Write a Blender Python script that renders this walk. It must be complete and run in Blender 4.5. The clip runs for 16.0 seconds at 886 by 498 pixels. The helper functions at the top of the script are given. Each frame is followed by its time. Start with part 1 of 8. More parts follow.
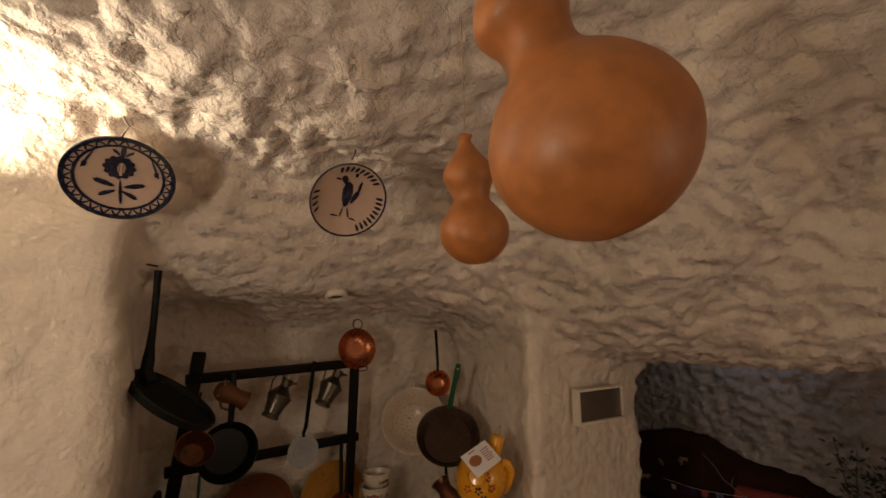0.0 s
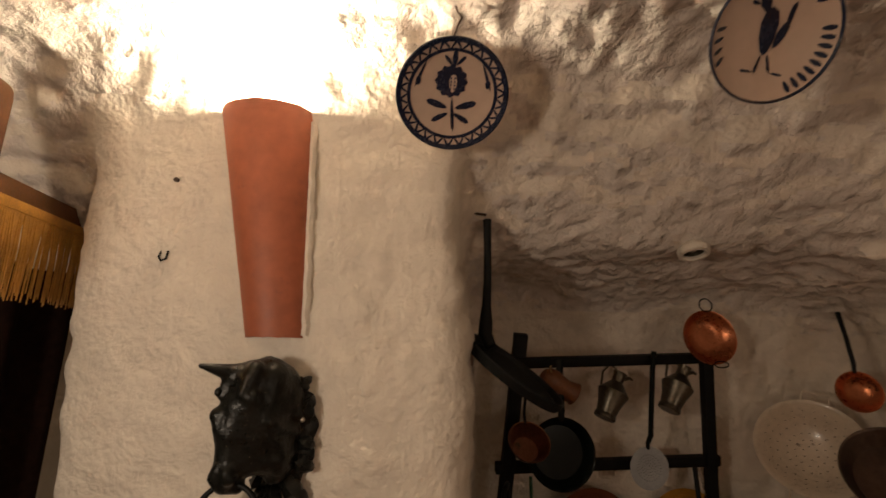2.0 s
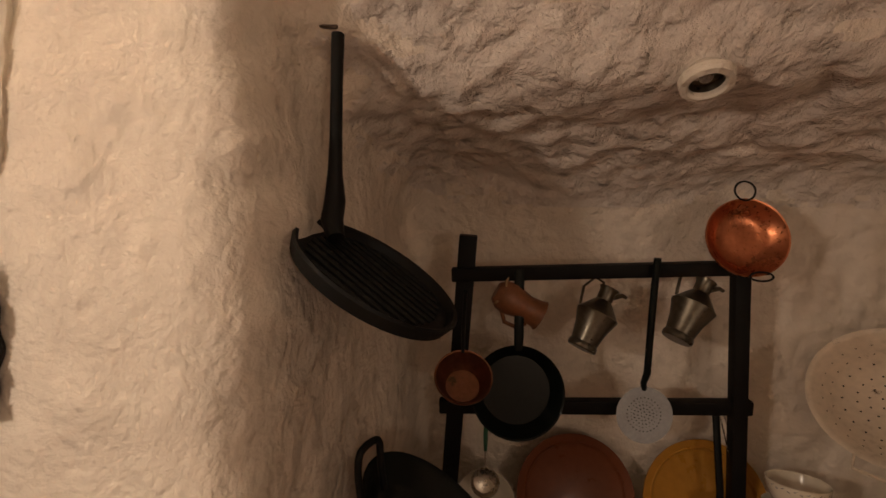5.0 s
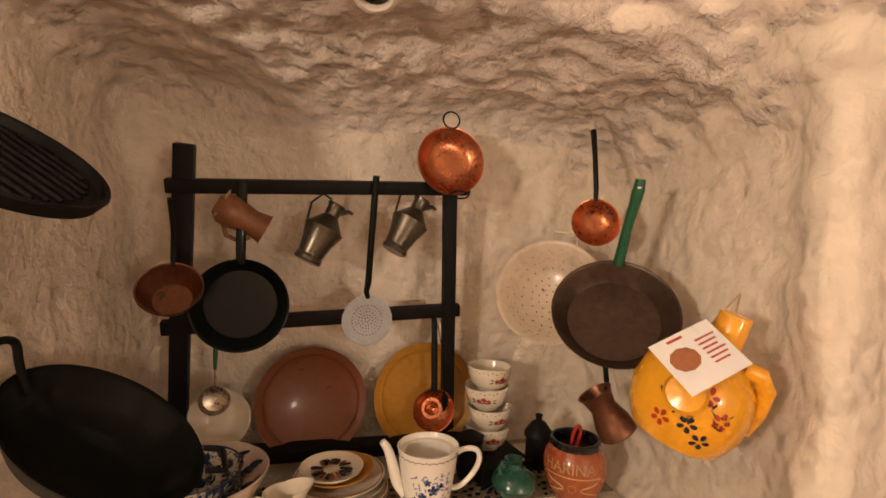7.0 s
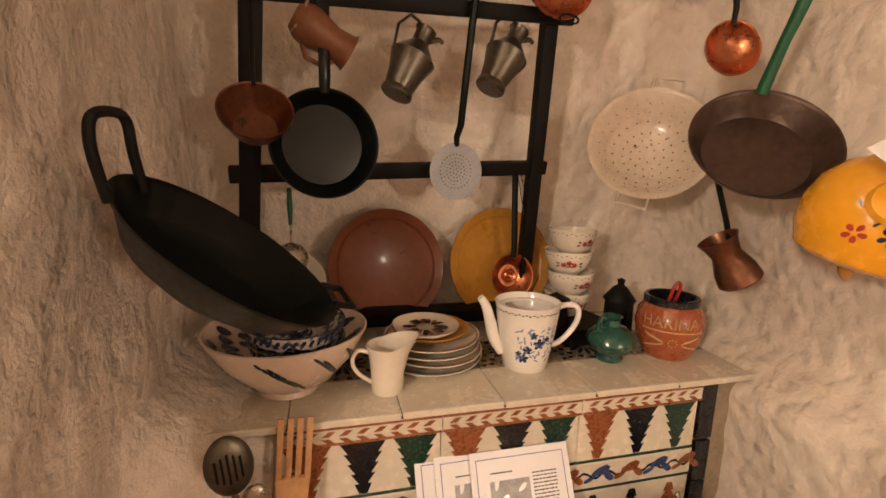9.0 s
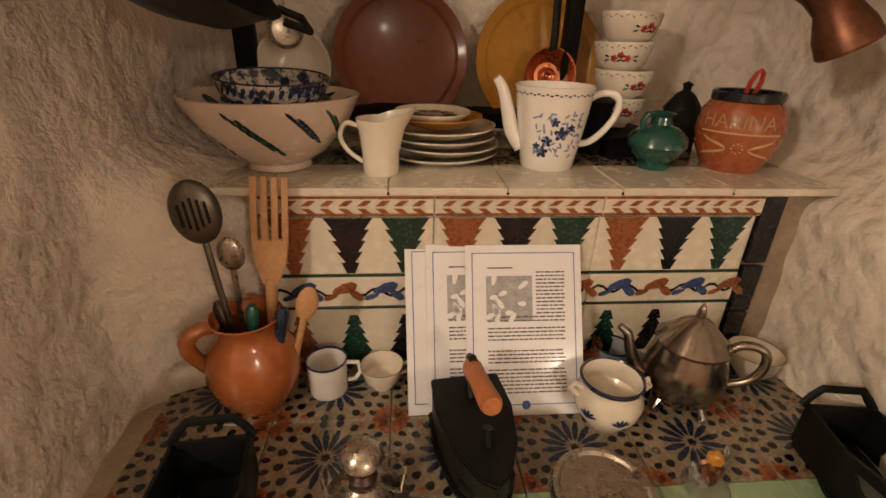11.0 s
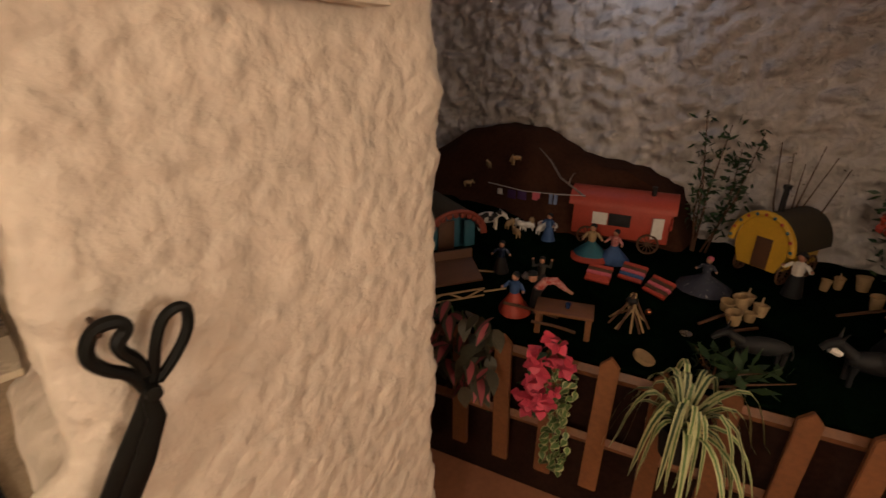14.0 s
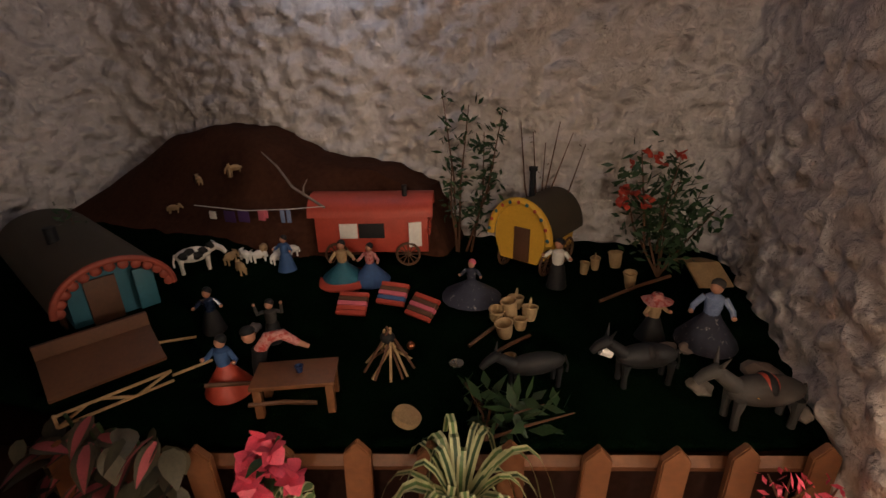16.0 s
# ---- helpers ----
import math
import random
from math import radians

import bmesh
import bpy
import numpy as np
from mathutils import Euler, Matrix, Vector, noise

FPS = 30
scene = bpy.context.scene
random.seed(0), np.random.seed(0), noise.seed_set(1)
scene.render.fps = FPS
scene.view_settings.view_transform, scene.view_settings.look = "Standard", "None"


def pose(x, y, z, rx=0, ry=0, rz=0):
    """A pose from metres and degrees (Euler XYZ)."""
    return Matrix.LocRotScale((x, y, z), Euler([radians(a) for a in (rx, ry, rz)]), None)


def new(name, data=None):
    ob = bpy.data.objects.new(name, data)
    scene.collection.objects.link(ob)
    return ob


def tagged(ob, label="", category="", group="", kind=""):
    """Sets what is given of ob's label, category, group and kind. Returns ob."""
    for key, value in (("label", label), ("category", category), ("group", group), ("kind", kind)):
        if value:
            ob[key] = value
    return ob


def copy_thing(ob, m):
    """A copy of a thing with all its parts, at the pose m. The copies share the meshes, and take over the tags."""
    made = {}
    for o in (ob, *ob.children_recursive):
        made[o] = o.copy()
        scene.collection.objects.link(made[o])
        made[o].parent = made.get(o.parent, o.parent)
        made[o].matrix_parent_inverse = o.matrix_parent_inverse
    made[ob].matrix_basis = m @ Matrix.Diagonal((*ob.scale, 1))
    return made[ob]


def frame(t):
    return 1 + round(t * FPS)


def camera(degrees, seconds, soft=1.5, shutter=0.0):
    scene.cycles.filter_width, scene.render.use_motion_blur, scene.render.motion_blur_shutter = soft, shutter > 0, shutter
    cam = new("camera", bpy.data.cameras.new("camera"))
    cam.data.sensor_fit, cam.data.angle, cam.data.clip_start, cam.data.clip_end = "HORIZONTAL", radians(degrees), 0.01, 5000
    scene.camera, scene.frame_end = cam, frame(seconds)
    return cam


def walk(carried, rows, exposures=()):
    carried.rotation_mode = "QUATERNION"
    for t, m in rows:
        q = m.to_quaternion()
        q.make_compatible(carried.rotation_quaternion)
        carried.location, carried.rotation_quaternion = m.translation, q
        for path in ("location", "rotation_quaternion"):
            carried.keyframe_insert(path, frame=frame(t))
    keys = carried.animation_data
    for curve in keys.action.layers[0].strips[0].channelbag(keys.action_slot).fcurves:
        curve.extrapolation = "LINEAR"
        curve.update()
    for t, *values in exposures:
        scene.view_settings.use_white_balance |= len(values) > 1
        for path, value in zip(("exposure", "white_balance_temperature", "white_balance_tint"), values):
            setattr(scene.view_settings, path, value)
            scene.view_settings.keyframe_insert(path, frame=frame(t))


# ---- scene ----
cam = camera(87.9, 16.0, shutter=0.2)
METRES, EYE, TILT, LEAN, TURN = 3.6, 2.1, 9.5, 0.0, -30.0
ROWS = [
    (0.0, 0.0, 0.0, 0.0, 0.0, 0.0, -0.0),
    (0.5, 0.0031, 0.0208, -0.0069, 7.95, 2.53, 1.01),
    (1.0, -0.0032, 0.0415, -0.0257, 16.0, 3.88, 2.05),
    (1.5, -0.0441, 0.0624, -0.0426, 23.91, 4.58, 3.02),
    (2.0, -0.0836, 0.0744, -0.0547, 31.58, 4.29, 3.84),
    (2.5, -0.1096, 0.1007, -0.0752, 37.74, 3.54, 4.59),
    (3.0, -0.1148, 0.1242, -0.0833, 42.35, 2.27, 5.12),
    (5.5, -0.054, 0.2296, -0.0908, 36.89, -5.2, 3.83),
    (6.0, -0.043, 0.2285, -0.0956, 29.87, -6.48, 3.02),
    (6.5, -0.0218, 0.231, -0.1043, 23.54, -8.16, 2.15),
    (7.0, -0.0062, 0.2366, -0.1202, 18.25, -10.28, 1.46),
    (7.5, -0.0108, 0.2408, -0.138, 14.45, -12.71, 0.86),
    (8.0, -0.0305, 0.242, -0.1484, 12.95, -15.04, 0.55),
    (8.5, -0.0591, 0.2428, -0.1582, 13.78, -17.42, 0.68),
    (9.0, -0.0843, 0.2332, -0.172, 15.83, -20.1, 1.07),
    (11.5, -0.0165, 0.2702, -0.2451, 26.38, -35.91, 2.82),
    (12.0, 0.033, 0.2883, -0.2311, 24.5, -36.91, 2.38),
    (12.5, 0.0752, 0.2978, -0.2109, 16.74, -36.73, 1.36),
    (13.0, 0.1019, 0.3078, -0.193, 5.12, -35.4, -0.32),
    (13.5, 0.1268, 0.3145, -0.1827, -6.48, -33.4, -1.88),
    (14.0, 0.1662, 0.3185, -0.1798, -17.11, -31.53, -3.04),
    (14.5, 0.2142, 0.3373, -0.1899, -24.81, -29.92, -3.83),
    (15.0, 0.2621, 0.3505, -0.1989, -31.36, -29.2, -4.46),
    (15.5, 0.2905, 0.3699, -0.2198, -37.07, -28.91, -5.06),
    (16.0, 0.3074, 0.3928, -0.2252, -41.86, -28.81, -5.53),
]
EXPOSURES = [(0.0, -0.9, 6350, 10), (1.5, -1.0, 6300, 10), (3.0, -0.7, 6100, 10), (5.5, 0.05, 6400, 15), (7.0, 1.1, 6500, 13), (9.0, 1.15, 6400, 15), (11.5, 0.75, 6150, 9), (12.5, 0.75, 6100, 9), (13.5, 0.6, 6350, 10), (14.1, 0.77, 6350, 9.5), (15.0, 0.97, 5850, 9), (16.0, 1.25, 5850, 10)]
walk(cam, [(t, pose(0, 0, EYE, TILT, LEAN, TURN) @ pose(METRES * x, METRES * y, METRES * z, 90 + pitch, roll, yaw)) for t, x, y, z, yaw, pitch, roll in ROWS], EXPOSURES)

# ---- light ----
world = bpy.data.worlds.new("world")
scene.world = world
world.use_nodes = True
world.node_tree.nodes["Background"].inputs[0].default_value = (0.02, 0.02, 0.02, 1)
world.node_tree.nodes["Background"].inputs[1].default_value = 0.0


def lamp(name, place, watts, colour, radius):
    data = bpy.data.lights.new(name, "POINT")
    data.energy, data.color, data.shadow_soft_size = watts, colour, radius
    ob = new(name, data)
    ob.location = place
    return ob


WARM = (1.0, 0.80, 0.60)
lamp("sconce_light", (-0.512, 1.236, 2.405), 120, (1.0, 0.80, 0.54), 0.03)
lamp("room_light", (-0.85, 0.20, 1.95), 30, WARM, 0.08)
lamp("hall_light", (1.6, -1.2, 1.68), 21, WARM, 0.07)
lamp("niche_light", (3.28, 1.72, 2.13), 0.9, (0.72, 0.80, 1.0), 0.04)


# ---- materials ----
def mat(name, colour, rough=0.6, metal=0.0, vary=0.15, scale=12.0, bump=0.0, bscale=60.0, coat=0.0, spots=None, spot_scale=25.0, spot_at=0.62, trans=0.0, rand=0.0, ior=1.45):
    """A procedural surface: colour varied at two scales, optional worn spots, fine relief."""
    m = bpy.data.materials.new(name)
    m.use_nodes = True
    nt = m.node_tree
    N, L = nt.nodes, nt.links
    b = N["Principled BSDF"]
    tc = N.new("ShaderNodeTexCoord")
    n1 = N.new("ShaderNodeTexNoise")
    n1.inputs["Scale"].default_value, n1.inputs["Detail"].default_value = scale, 6
    L.new(tc.outputs["Object"], n1.inputs["Vector"])
    n2 = N.new("ShaderNodeTexNoise")
    n2.inputs["Scale"].default_value, n2.inputs["Detail"].default_value = scale * 7, 3
    L.new(tc.outputs["Object"], n2.inputs["Vector"])
    add = N.new("ShaderNodeMath")
    add.operation = "ADD"
    L.new(n1.outputs["Fac"], add.inputs[0])
    L.new(n2.outputs["Fac"], add.inputs[1])
    ramp = N.new("ShaderNodeMapRange")
    ramp.inputs["From Min"].default_value, ramp.inputs["From Max"].default_value = 0.6, 1.4
    ramp.inputs["To Min"].default_value, ramp.inputs["To Max"].default_value = 1 - vary, 1 + vary
    L.new(add.outputs[0], ramp.inputs["Value"])
    last = ramp.outputs[0]
    if rand:
        oi = N.new("ShaderNodeObjectInfo")
        r2 = N.new("ShaderNodeMapRange")
        r2.inputs["To Min"].default_value, r2.inputs["To Max"].default_value = 1 - rand, 1 + rand
        L.new(oi.outputs["Random"], r2.inputs["Value"])
        mu = N.new("ShaderNodeMath")
        mu.operation = "MULTIPLY"
        L.new(last, mu.inputs[0])
        L.new(r2.outputs[0], mu.inputs[1])
        last = mu.outputs[0]
    mix = N.new("ShaderNodeVectorMath")
    mix.operation = "SCALE"
    mix.inputs[0].default_value = colour
    L.new(last, mix.inputs["Scale"])
    out = mix.outputs[0]
    if spots:
        n3 = N.new("ShaderNodeTexNoise")
        n3.inputs["Scale"].default_value, n3.inputs["Detail"].default_value = spot_scale, 8
        n3.inputs["Roughness"].default_value = 0.7
        L.new(tc.outputs["Object"], n3.inputs["Vector"])
        r3 = N.new("ShaderNodeMapRange")
        r3.inputs["From Min"].default_value, r3.inputs["From Max"].default_value = spot_at, spot_at + 0.06
        L.new(n3.outputs["Fac"], r3.inputs["Value"])
        mm = N.new("ShaderNodeMix")
        mm.data_type = "RGBA"
        L.new(r3.outputs[0], mm.inputs["Factor"])
        L.new(out, mm.inputs["A"])
        mm.inputs["B"].default_value = (*spots, 1)
        out = mm.outputs["Result"]
    L.new(out, b.inputs["Base Color"])
    rr = N.new("ShaderNodeMapRange")
    rr.inputs["From Min"].default_value, rr.inputs["From Max"].default_value = 0.6, 1.4
    rr.inputs["To Min"].default_value, rr.inputs["To Max"].default_value = max(0.02, rough - 0.1), min(1, rough + 0.1)
    L.new(add.outputs[0], rr.inputs["Value"])
    L.new(rr.outputs[0], b.inputs["Roughness"])
    b.inputs["Metallic"].default_value, b.inputs["IOR"].default_value = metal, ior
    b.inputs["Coat Weight"].default_value, b.inputs["Coat Roughness"].default_value = coat, 0.12
    b.inputs["Transmission Weight"].default_value = trans
    if bump:
        n4 = N.new("ShaderNodeTexNoise")
        n4.inputs["Scale"].default_value, n4.inputs["Detail"].default_value = bscale, 5
        L.new(tc.outputs["Object"], n4.inputs["Vector"])
        bp = N.new("ShaderNodeBump")
        bp.inputs["Strength"].default_value, bp.inputs["Distance"].default_value = 1.0, bump
        L.new(n4.outputs["Fac"], bp.inputs["Height"])
        L.new(bp.outputs[0], b.inputs["Normal"])
    return m


def plaster(m, parts):
    """Adds layered relief: (kind, scale, detail, depth) each."""
    nt = m.node_tree
    b = nt.nodes["Principled BSDF"]
    tc = nt.nodes.new("ShaderNodeTexCoord")
    warp = nt.nodes.new("ShaderNodeTexNoise")
    warp.inputs["Scale"].default_value = 7
    nt.links.new(tc.outputs["Object"], warp.inputs["Vector"])
    mul = nt.nodes.new("ShaderNodeVectorMath")
    mul.operation = "MULTIPLY_ADD"
    mul.inputs[1].default_value = (0.04, 0.04, 0.04)
    nt.links.new(warp.outputs["Color"], mul.inputs[0])
    nt.links.new(tc.outputs["Object"], mul.inputs[2])
    last = None
    for kind, scale, detail, depth in parts:
        if kind in ("cells", "flakes"):
            n = nt.nodes.new("ShaderNodeTexVoronoi")
            n.feature = "SMOOTH_F1"
            n.inputs["Smoothness"].default_value = 0.6
            n.inputs["Scale"].default_value = scale
            out = n.outputs["Distance"]
        else:
            n = nt.nodes.new("ShaderNodeTexNoise")
            n.inputs["Scale"].default_value, n.inputs["Detail"].default_value, n.inputs["Roughness"].default_value = scale, detail, 0.6
            out = n.outputs["Fac"]
        if kind == "flakes":
            flat = nt.nodes.new("ShaderNodeMapping")
            flat.inputs["Scale"].default_value = (1.0, 0.9, 1.45)
            nt.links.new(mul.outputs[0], flat.inputs["Vector"])
            nt.links.new(flat.outputs[0], n.inputs["Vector"])
        else:
            nt.links.new(mul.outputs[0], n.inputs["Vector"])
        bp = nt.nodes.new("ShaderNodeBump")
        bp.inputs["Strength"].default_value, bp.inputs["Distance"].default_value = 1.0, abs(depth)
        bp.invert = depth < 0
        nt.links.new(out, bp.inputs["Height"])
        if last:
            nt.links.new(last, bp.inputs["Normal"])
        last = bp.outputs[0]
    nt.links.new(last, b.inputs["Normal"])
    return m


PLASTER = mat("limewashed plaster", (0.74, 0.665, 0.56), 0.62, vary=0.1, scale=3.0, spots=(0.30, 0.21, 0.14), spot_scale=16, spot_at=0.79)
plaster(PLASTER, [("noise", 5, 4, 0.036), ("cells", 17, 0, -0.003), ("noise", 85, 5, 0.0042)])
ALCOVE_PLASTER = mat("grainy limewashed plaster", (0.74, 0.655, 0.55), 0.62, vary=0.12, scale=3.0, spots=(0.34, 0.24, 0.16), spot_scale=18, spot_at=0.80)
plaster(ALCOVE_PLASTER, [("noise", 8, 5, 0.022), ("cells", 28, 0, -0.008), ("noise", 80, 4, 0.006)])
PIER_PLASTER = mat("lumpy limewashed plaster", (0.74, 0.66, 0.56), 0.6, vary=0.1, scale=3.0, spots=(0.32, 0.23, 0.16), spot_scale=18, spot_at=0.80)
plaster(PIER_PLASTER, [("noise", 8, 4, 0.018), ("cells", 26, 0, -0.010), ("noise", 60, 4, 0.003)])
ROUGH_PLASTER = mat("rough cave plaster", (0.70, 0.63, 0.56), 0.7, vary=0.16, scale=3.0)
plaster(ROUGH_PLASTER, [("noise", 12, 6, 0.030), ("cells", 24, 0, -0.014), ("noise", 60, 5, 0.006)])
NICHE_PLASTER = mat("flaky grey plaster", (0.62, 0.56, 0.52), 0.7, vary=0.2, scale=3.5)
plaster(NICHE_PLASTER, [("noise", 9, 6, 0.040), ("flakes", 11, 0, -0.048), ("noise", 50, 5, 0.006)])
FLOOR = mat("terracotta floor tile", (0.30, 0.13, 0.07), 0.55, vary=0.2, scale=5, rand=0.15)


# ---- shapes ----
def obj_from(name, bm, material, smooth=True):
    me = bpy.data.meshes.new(name)
    if smooth:
        for f in bm.faces:
            f.smooth = True
    bm.normal_update()
    bm.to_mesh(me)
    bm.free()
    if smooth:
        me.set_sharp_from_angle(angle=radians(38))
    me.materials.append(material)
    return new(name, me)


def part(name, bm, material, parent=None, label="", at=None):
    ob = obj_from(name, bm, material)
    if parent is not None:
        ob.parent = parent
    if at is not None:
        ob.matrix_local = at
    if label:
        ob["label"] = label
    if name.split("_")[0] in ("painted", "printed", "inner", "outer", "brush", "picture", "holes"):
        ob["kind"] = "stuff"
    return ob


def thing(name, m, label, category, group="", kind=""):
    ob = new(name)
    ob.empty_display_size = 0.03
    ob.matrix_world = m
    return tagged(ob, label, category, group, kind)


def lathe(profile, seg=36, sx=1.0, sy=1.0, wob=0.0, bm=None, m=None):
    """Revolves (radius, height) pairs round z."""
    bm = bm or bmesh.new()
    rings = []
    for r, z in profile:
        if r < 1e-5:
            rings.append([bm.verts.new((0, 0, z))])
        else:
            rings.append([bm.verts.new((r * sx * math.cos(a) * (1 + wob * math.sin(3 * a + 20 * z)), r * sy * math.sin(a) * (1 + wob * math.cos(2 * a)), z)) for a in (2 * math.pi * i / seg for i in range(seg))])
    for a, b in zip(rings, rings[1:]):
        for i in range(seg):
            j = (i + 1) % seg
            if len(a) == 1 and len(b) == 1:
                continue
            if len(a) == 1:
                bm.faces.new((a[0], b[j], b[i]))
            elif len(b) == 1:
                bm.faces.new((a[i], a[j], b[0]))
            else:
                bm.faces.new((a[i], a[j], b[j], b[i]))
    if m is not None:
        bmesh.ops.transform(bm, matrix=m, verts=[v for r in rings for v in r])
    return bm


def tube(points, radius, seg=8, closed=False, bm=None, flat=1.0):
    """Sweeps a round (or flattened) section along points; radius may be a list."""
    bm = bm or bmesh.new()
    pts = [Vector(p) for p in points]
    n = len(pts)
    radii = radius if isinstance(radius, (list, tuple)) else [radius] * n
    rings, ref = [], None
    for i, p in enumerate(pts):
        a = pts[(i - 1) % n] if closed or i else pts[0]
        b = pts[(i + 1) % n] if closed or i < n - 1 else pts[-1]
        d = (b - a).normalized()
        if ref is None:
            ref = d.orthogonal().normalized() if flat == 1.0 else (Vector((0, 1, 0)) - d * d.y).normalized()
        ref = (ref - d * ref.dot(d)).normalized()
        side = d.cross(ref)
        rings.append([bm.verts.new(p + radii[i] * (math.cos(2 * math.pi * k / seg) * ref * flat + math.sin(2 * math.pi * k / seg) * side)) for k in range(seg)])
    pairs = list(zip(rings, rings[1:])) + ([(rings[-1], rings[0])] if closed else [])
    for a, b in pairs:
        for k in range(seg):
            l = (k + 1) % seg
            bm.faces.new((a[k], a[l], b[l], b[k]))
    if not closed:
        bm.faces.new(rings[0][::-1])
        bm.faces.new(rings[-1])
    bmesh.ops.recalc_face_normals(bm, faces=bm.faces[:])
    return bm


def box(sx, sy, sz, bevel=0.0, at=(0, 0, 0), bm=None, rot=None, seg=2):
    """A block of full sizes sx, sy, sz round at."""
    fresh = bmesh.new()
    bmesh.ops.create_cube(fresh, size=1, matrix=Matrix.Diagonal((sx, sy, sz, 1)))
    if bevel:
        bmesh.ops.bevel(fresh, geom=fresh.edges[:], offset=bevel, segments=seg, affect="EDGES", profile=0.6)
    bmesh.ops.transform(fresh, matrix=Matrix.Translation(at) @ (rot or Matrix()), verts=fresh.verts[:])
    return fresh if bm is None else join(bm, fresh)


def join(bm, other):
    me = bpy.data.meshes.new("joined")
    other.to_mesh(me)
    other.free()
    bm.from_mesh(me)
    bpy.data.meshes.remove(me)
    return bm


def blob(rx, ry, rz, at=(0, 0, 0), sub=3, rough=0.0, freq=8.0, bm=None):
    fresh = bmesh.new()
    bmesh.ops.create_icosphere(fresh, subdivisions=sub, radius=1)
    for v in fresh.verts:
        k = 1 + rough * noise.noise(v.co * freq * 0.3 + Vector(at) * 9)
        v.co = Vector((v.co.x * rx * k, v.co.y * ry * k, v.co.z * rz * k)) + Vector(at)
    return fresh if bm is None else join(bm, fresh)


def extrude(outline, depth, bevel=0.0):
    """A flat outline in x, z given thickness along y, from y=0 to y=-depth."""
    bm = bmesh.new()
    f = bm.faces.new([bm.verts.new((x, 0, z)) for x, z in outline])
    r = bmesh.ops.extrude_face_region(bm, geom=[f])
    bmesh.ops.translate(bm, vec=(0, -depth, 0), verts=[v for v in r["geom"] if isinstance(v, bmesh.types.BMVert)])
    bmesh.ops.recalc_face_normals(bm, faces=bm.faces[:])
    if bevel:
        bmesh.ops.bevel(bm, geom=bm.edges[:], offset=bevel, segments=2, affect="EDGES")
    return bm


def rounded(points, times=2):
    p = [Vector(q) for q in points]
    for _ in range(times):
        p = [p[0]] + [q for a, b in zip(p, p[1:]) for q in (a.lerp(b, 0.25), a.lerp(b, 0.75))] + [p[-1]]
    return p


def arc(cx, cy, r, a0, a1, n, ry=None):
    ry = ry or r
    return [(cx + r * math.cos(radians(a0 + (a1 - a0) * i / n)), cy + ry * math.sin(radians(a0 + (a1 - a0) * i / n))) for i in range(n + 1)]


# ---- the cave: a smooth hollow cut into rock ----
H = 0.016
LO, HI = (-1.5, -1.9, -0.1), (4.15, 3.35, 3.1)


def hashed(ix, iy, iz, salt):
    h = (ix * 374761393 + iy * 668265263 + iz * 2147483647 + salt * 974634777) & 0x7FFFFFFF
    h = ((h ^ (h >> 13)) * 1274126177) & 0x7FFFFFFF
    return ((h ^ (h >> 16)) & 0xFFFF) / 65535.0


def value_noise(p, freq, salt):
    q = p * freq
    i = np.floor(q).astype(np.int64)
    f = q - i
    f = f * f * (3 - 2 * f)
    out = 0
    for dx in (0, 1):
        for dy in (0, 1):
            for dz in (0, 1):
                w = (f[:, 0] if dx else 1 - f[:, 0]) * (f[:, 1] if dy else 1 - f[:, 1]) * (f[:, 2] if dz else 1 - f[:, 2])
                out = out + w * hashed(i[:, 0] + dx, i[:, 1] + dy, i[:, 2] + dz, salt)
    return out * 2 - 1


def cell_noise(p, freq, salt):
    """Distance to the nearest of scattered seeds, 0 at a seed."""
    q = p * freq
    i = np.floor(q).astype(np.int64)
    best = np.full(len(p), 9.0)
    for dx in (-1, 0, 1):
        for dy in (-1, 0, 1):
            for dz in (-1, 0, 1):
                c = i + np.array((dx, dy, dz))
                s = np.stack([c[:, k] + hashed(c[:, 0], c[:, 1], c[:, 2], salt + k) for k in range(3)], 1)
                best = np.minimum(best, ((q - s) ** 2).sum(1))
    return np.sqrt(best)


def smax(a, b, k):
    h = np.clip(0.5 + 0.5 * (a - b) / k, 0, 1)
    return b + (a - b) * h + k * h * (1 - h)


def smin(a, b, k):
    return -smax(-a, -b, k)


def step(x, a, b):
    t = np.clip((x - a) / (b - a), 0, 1)
    return t * t * (3 - 2 * t)


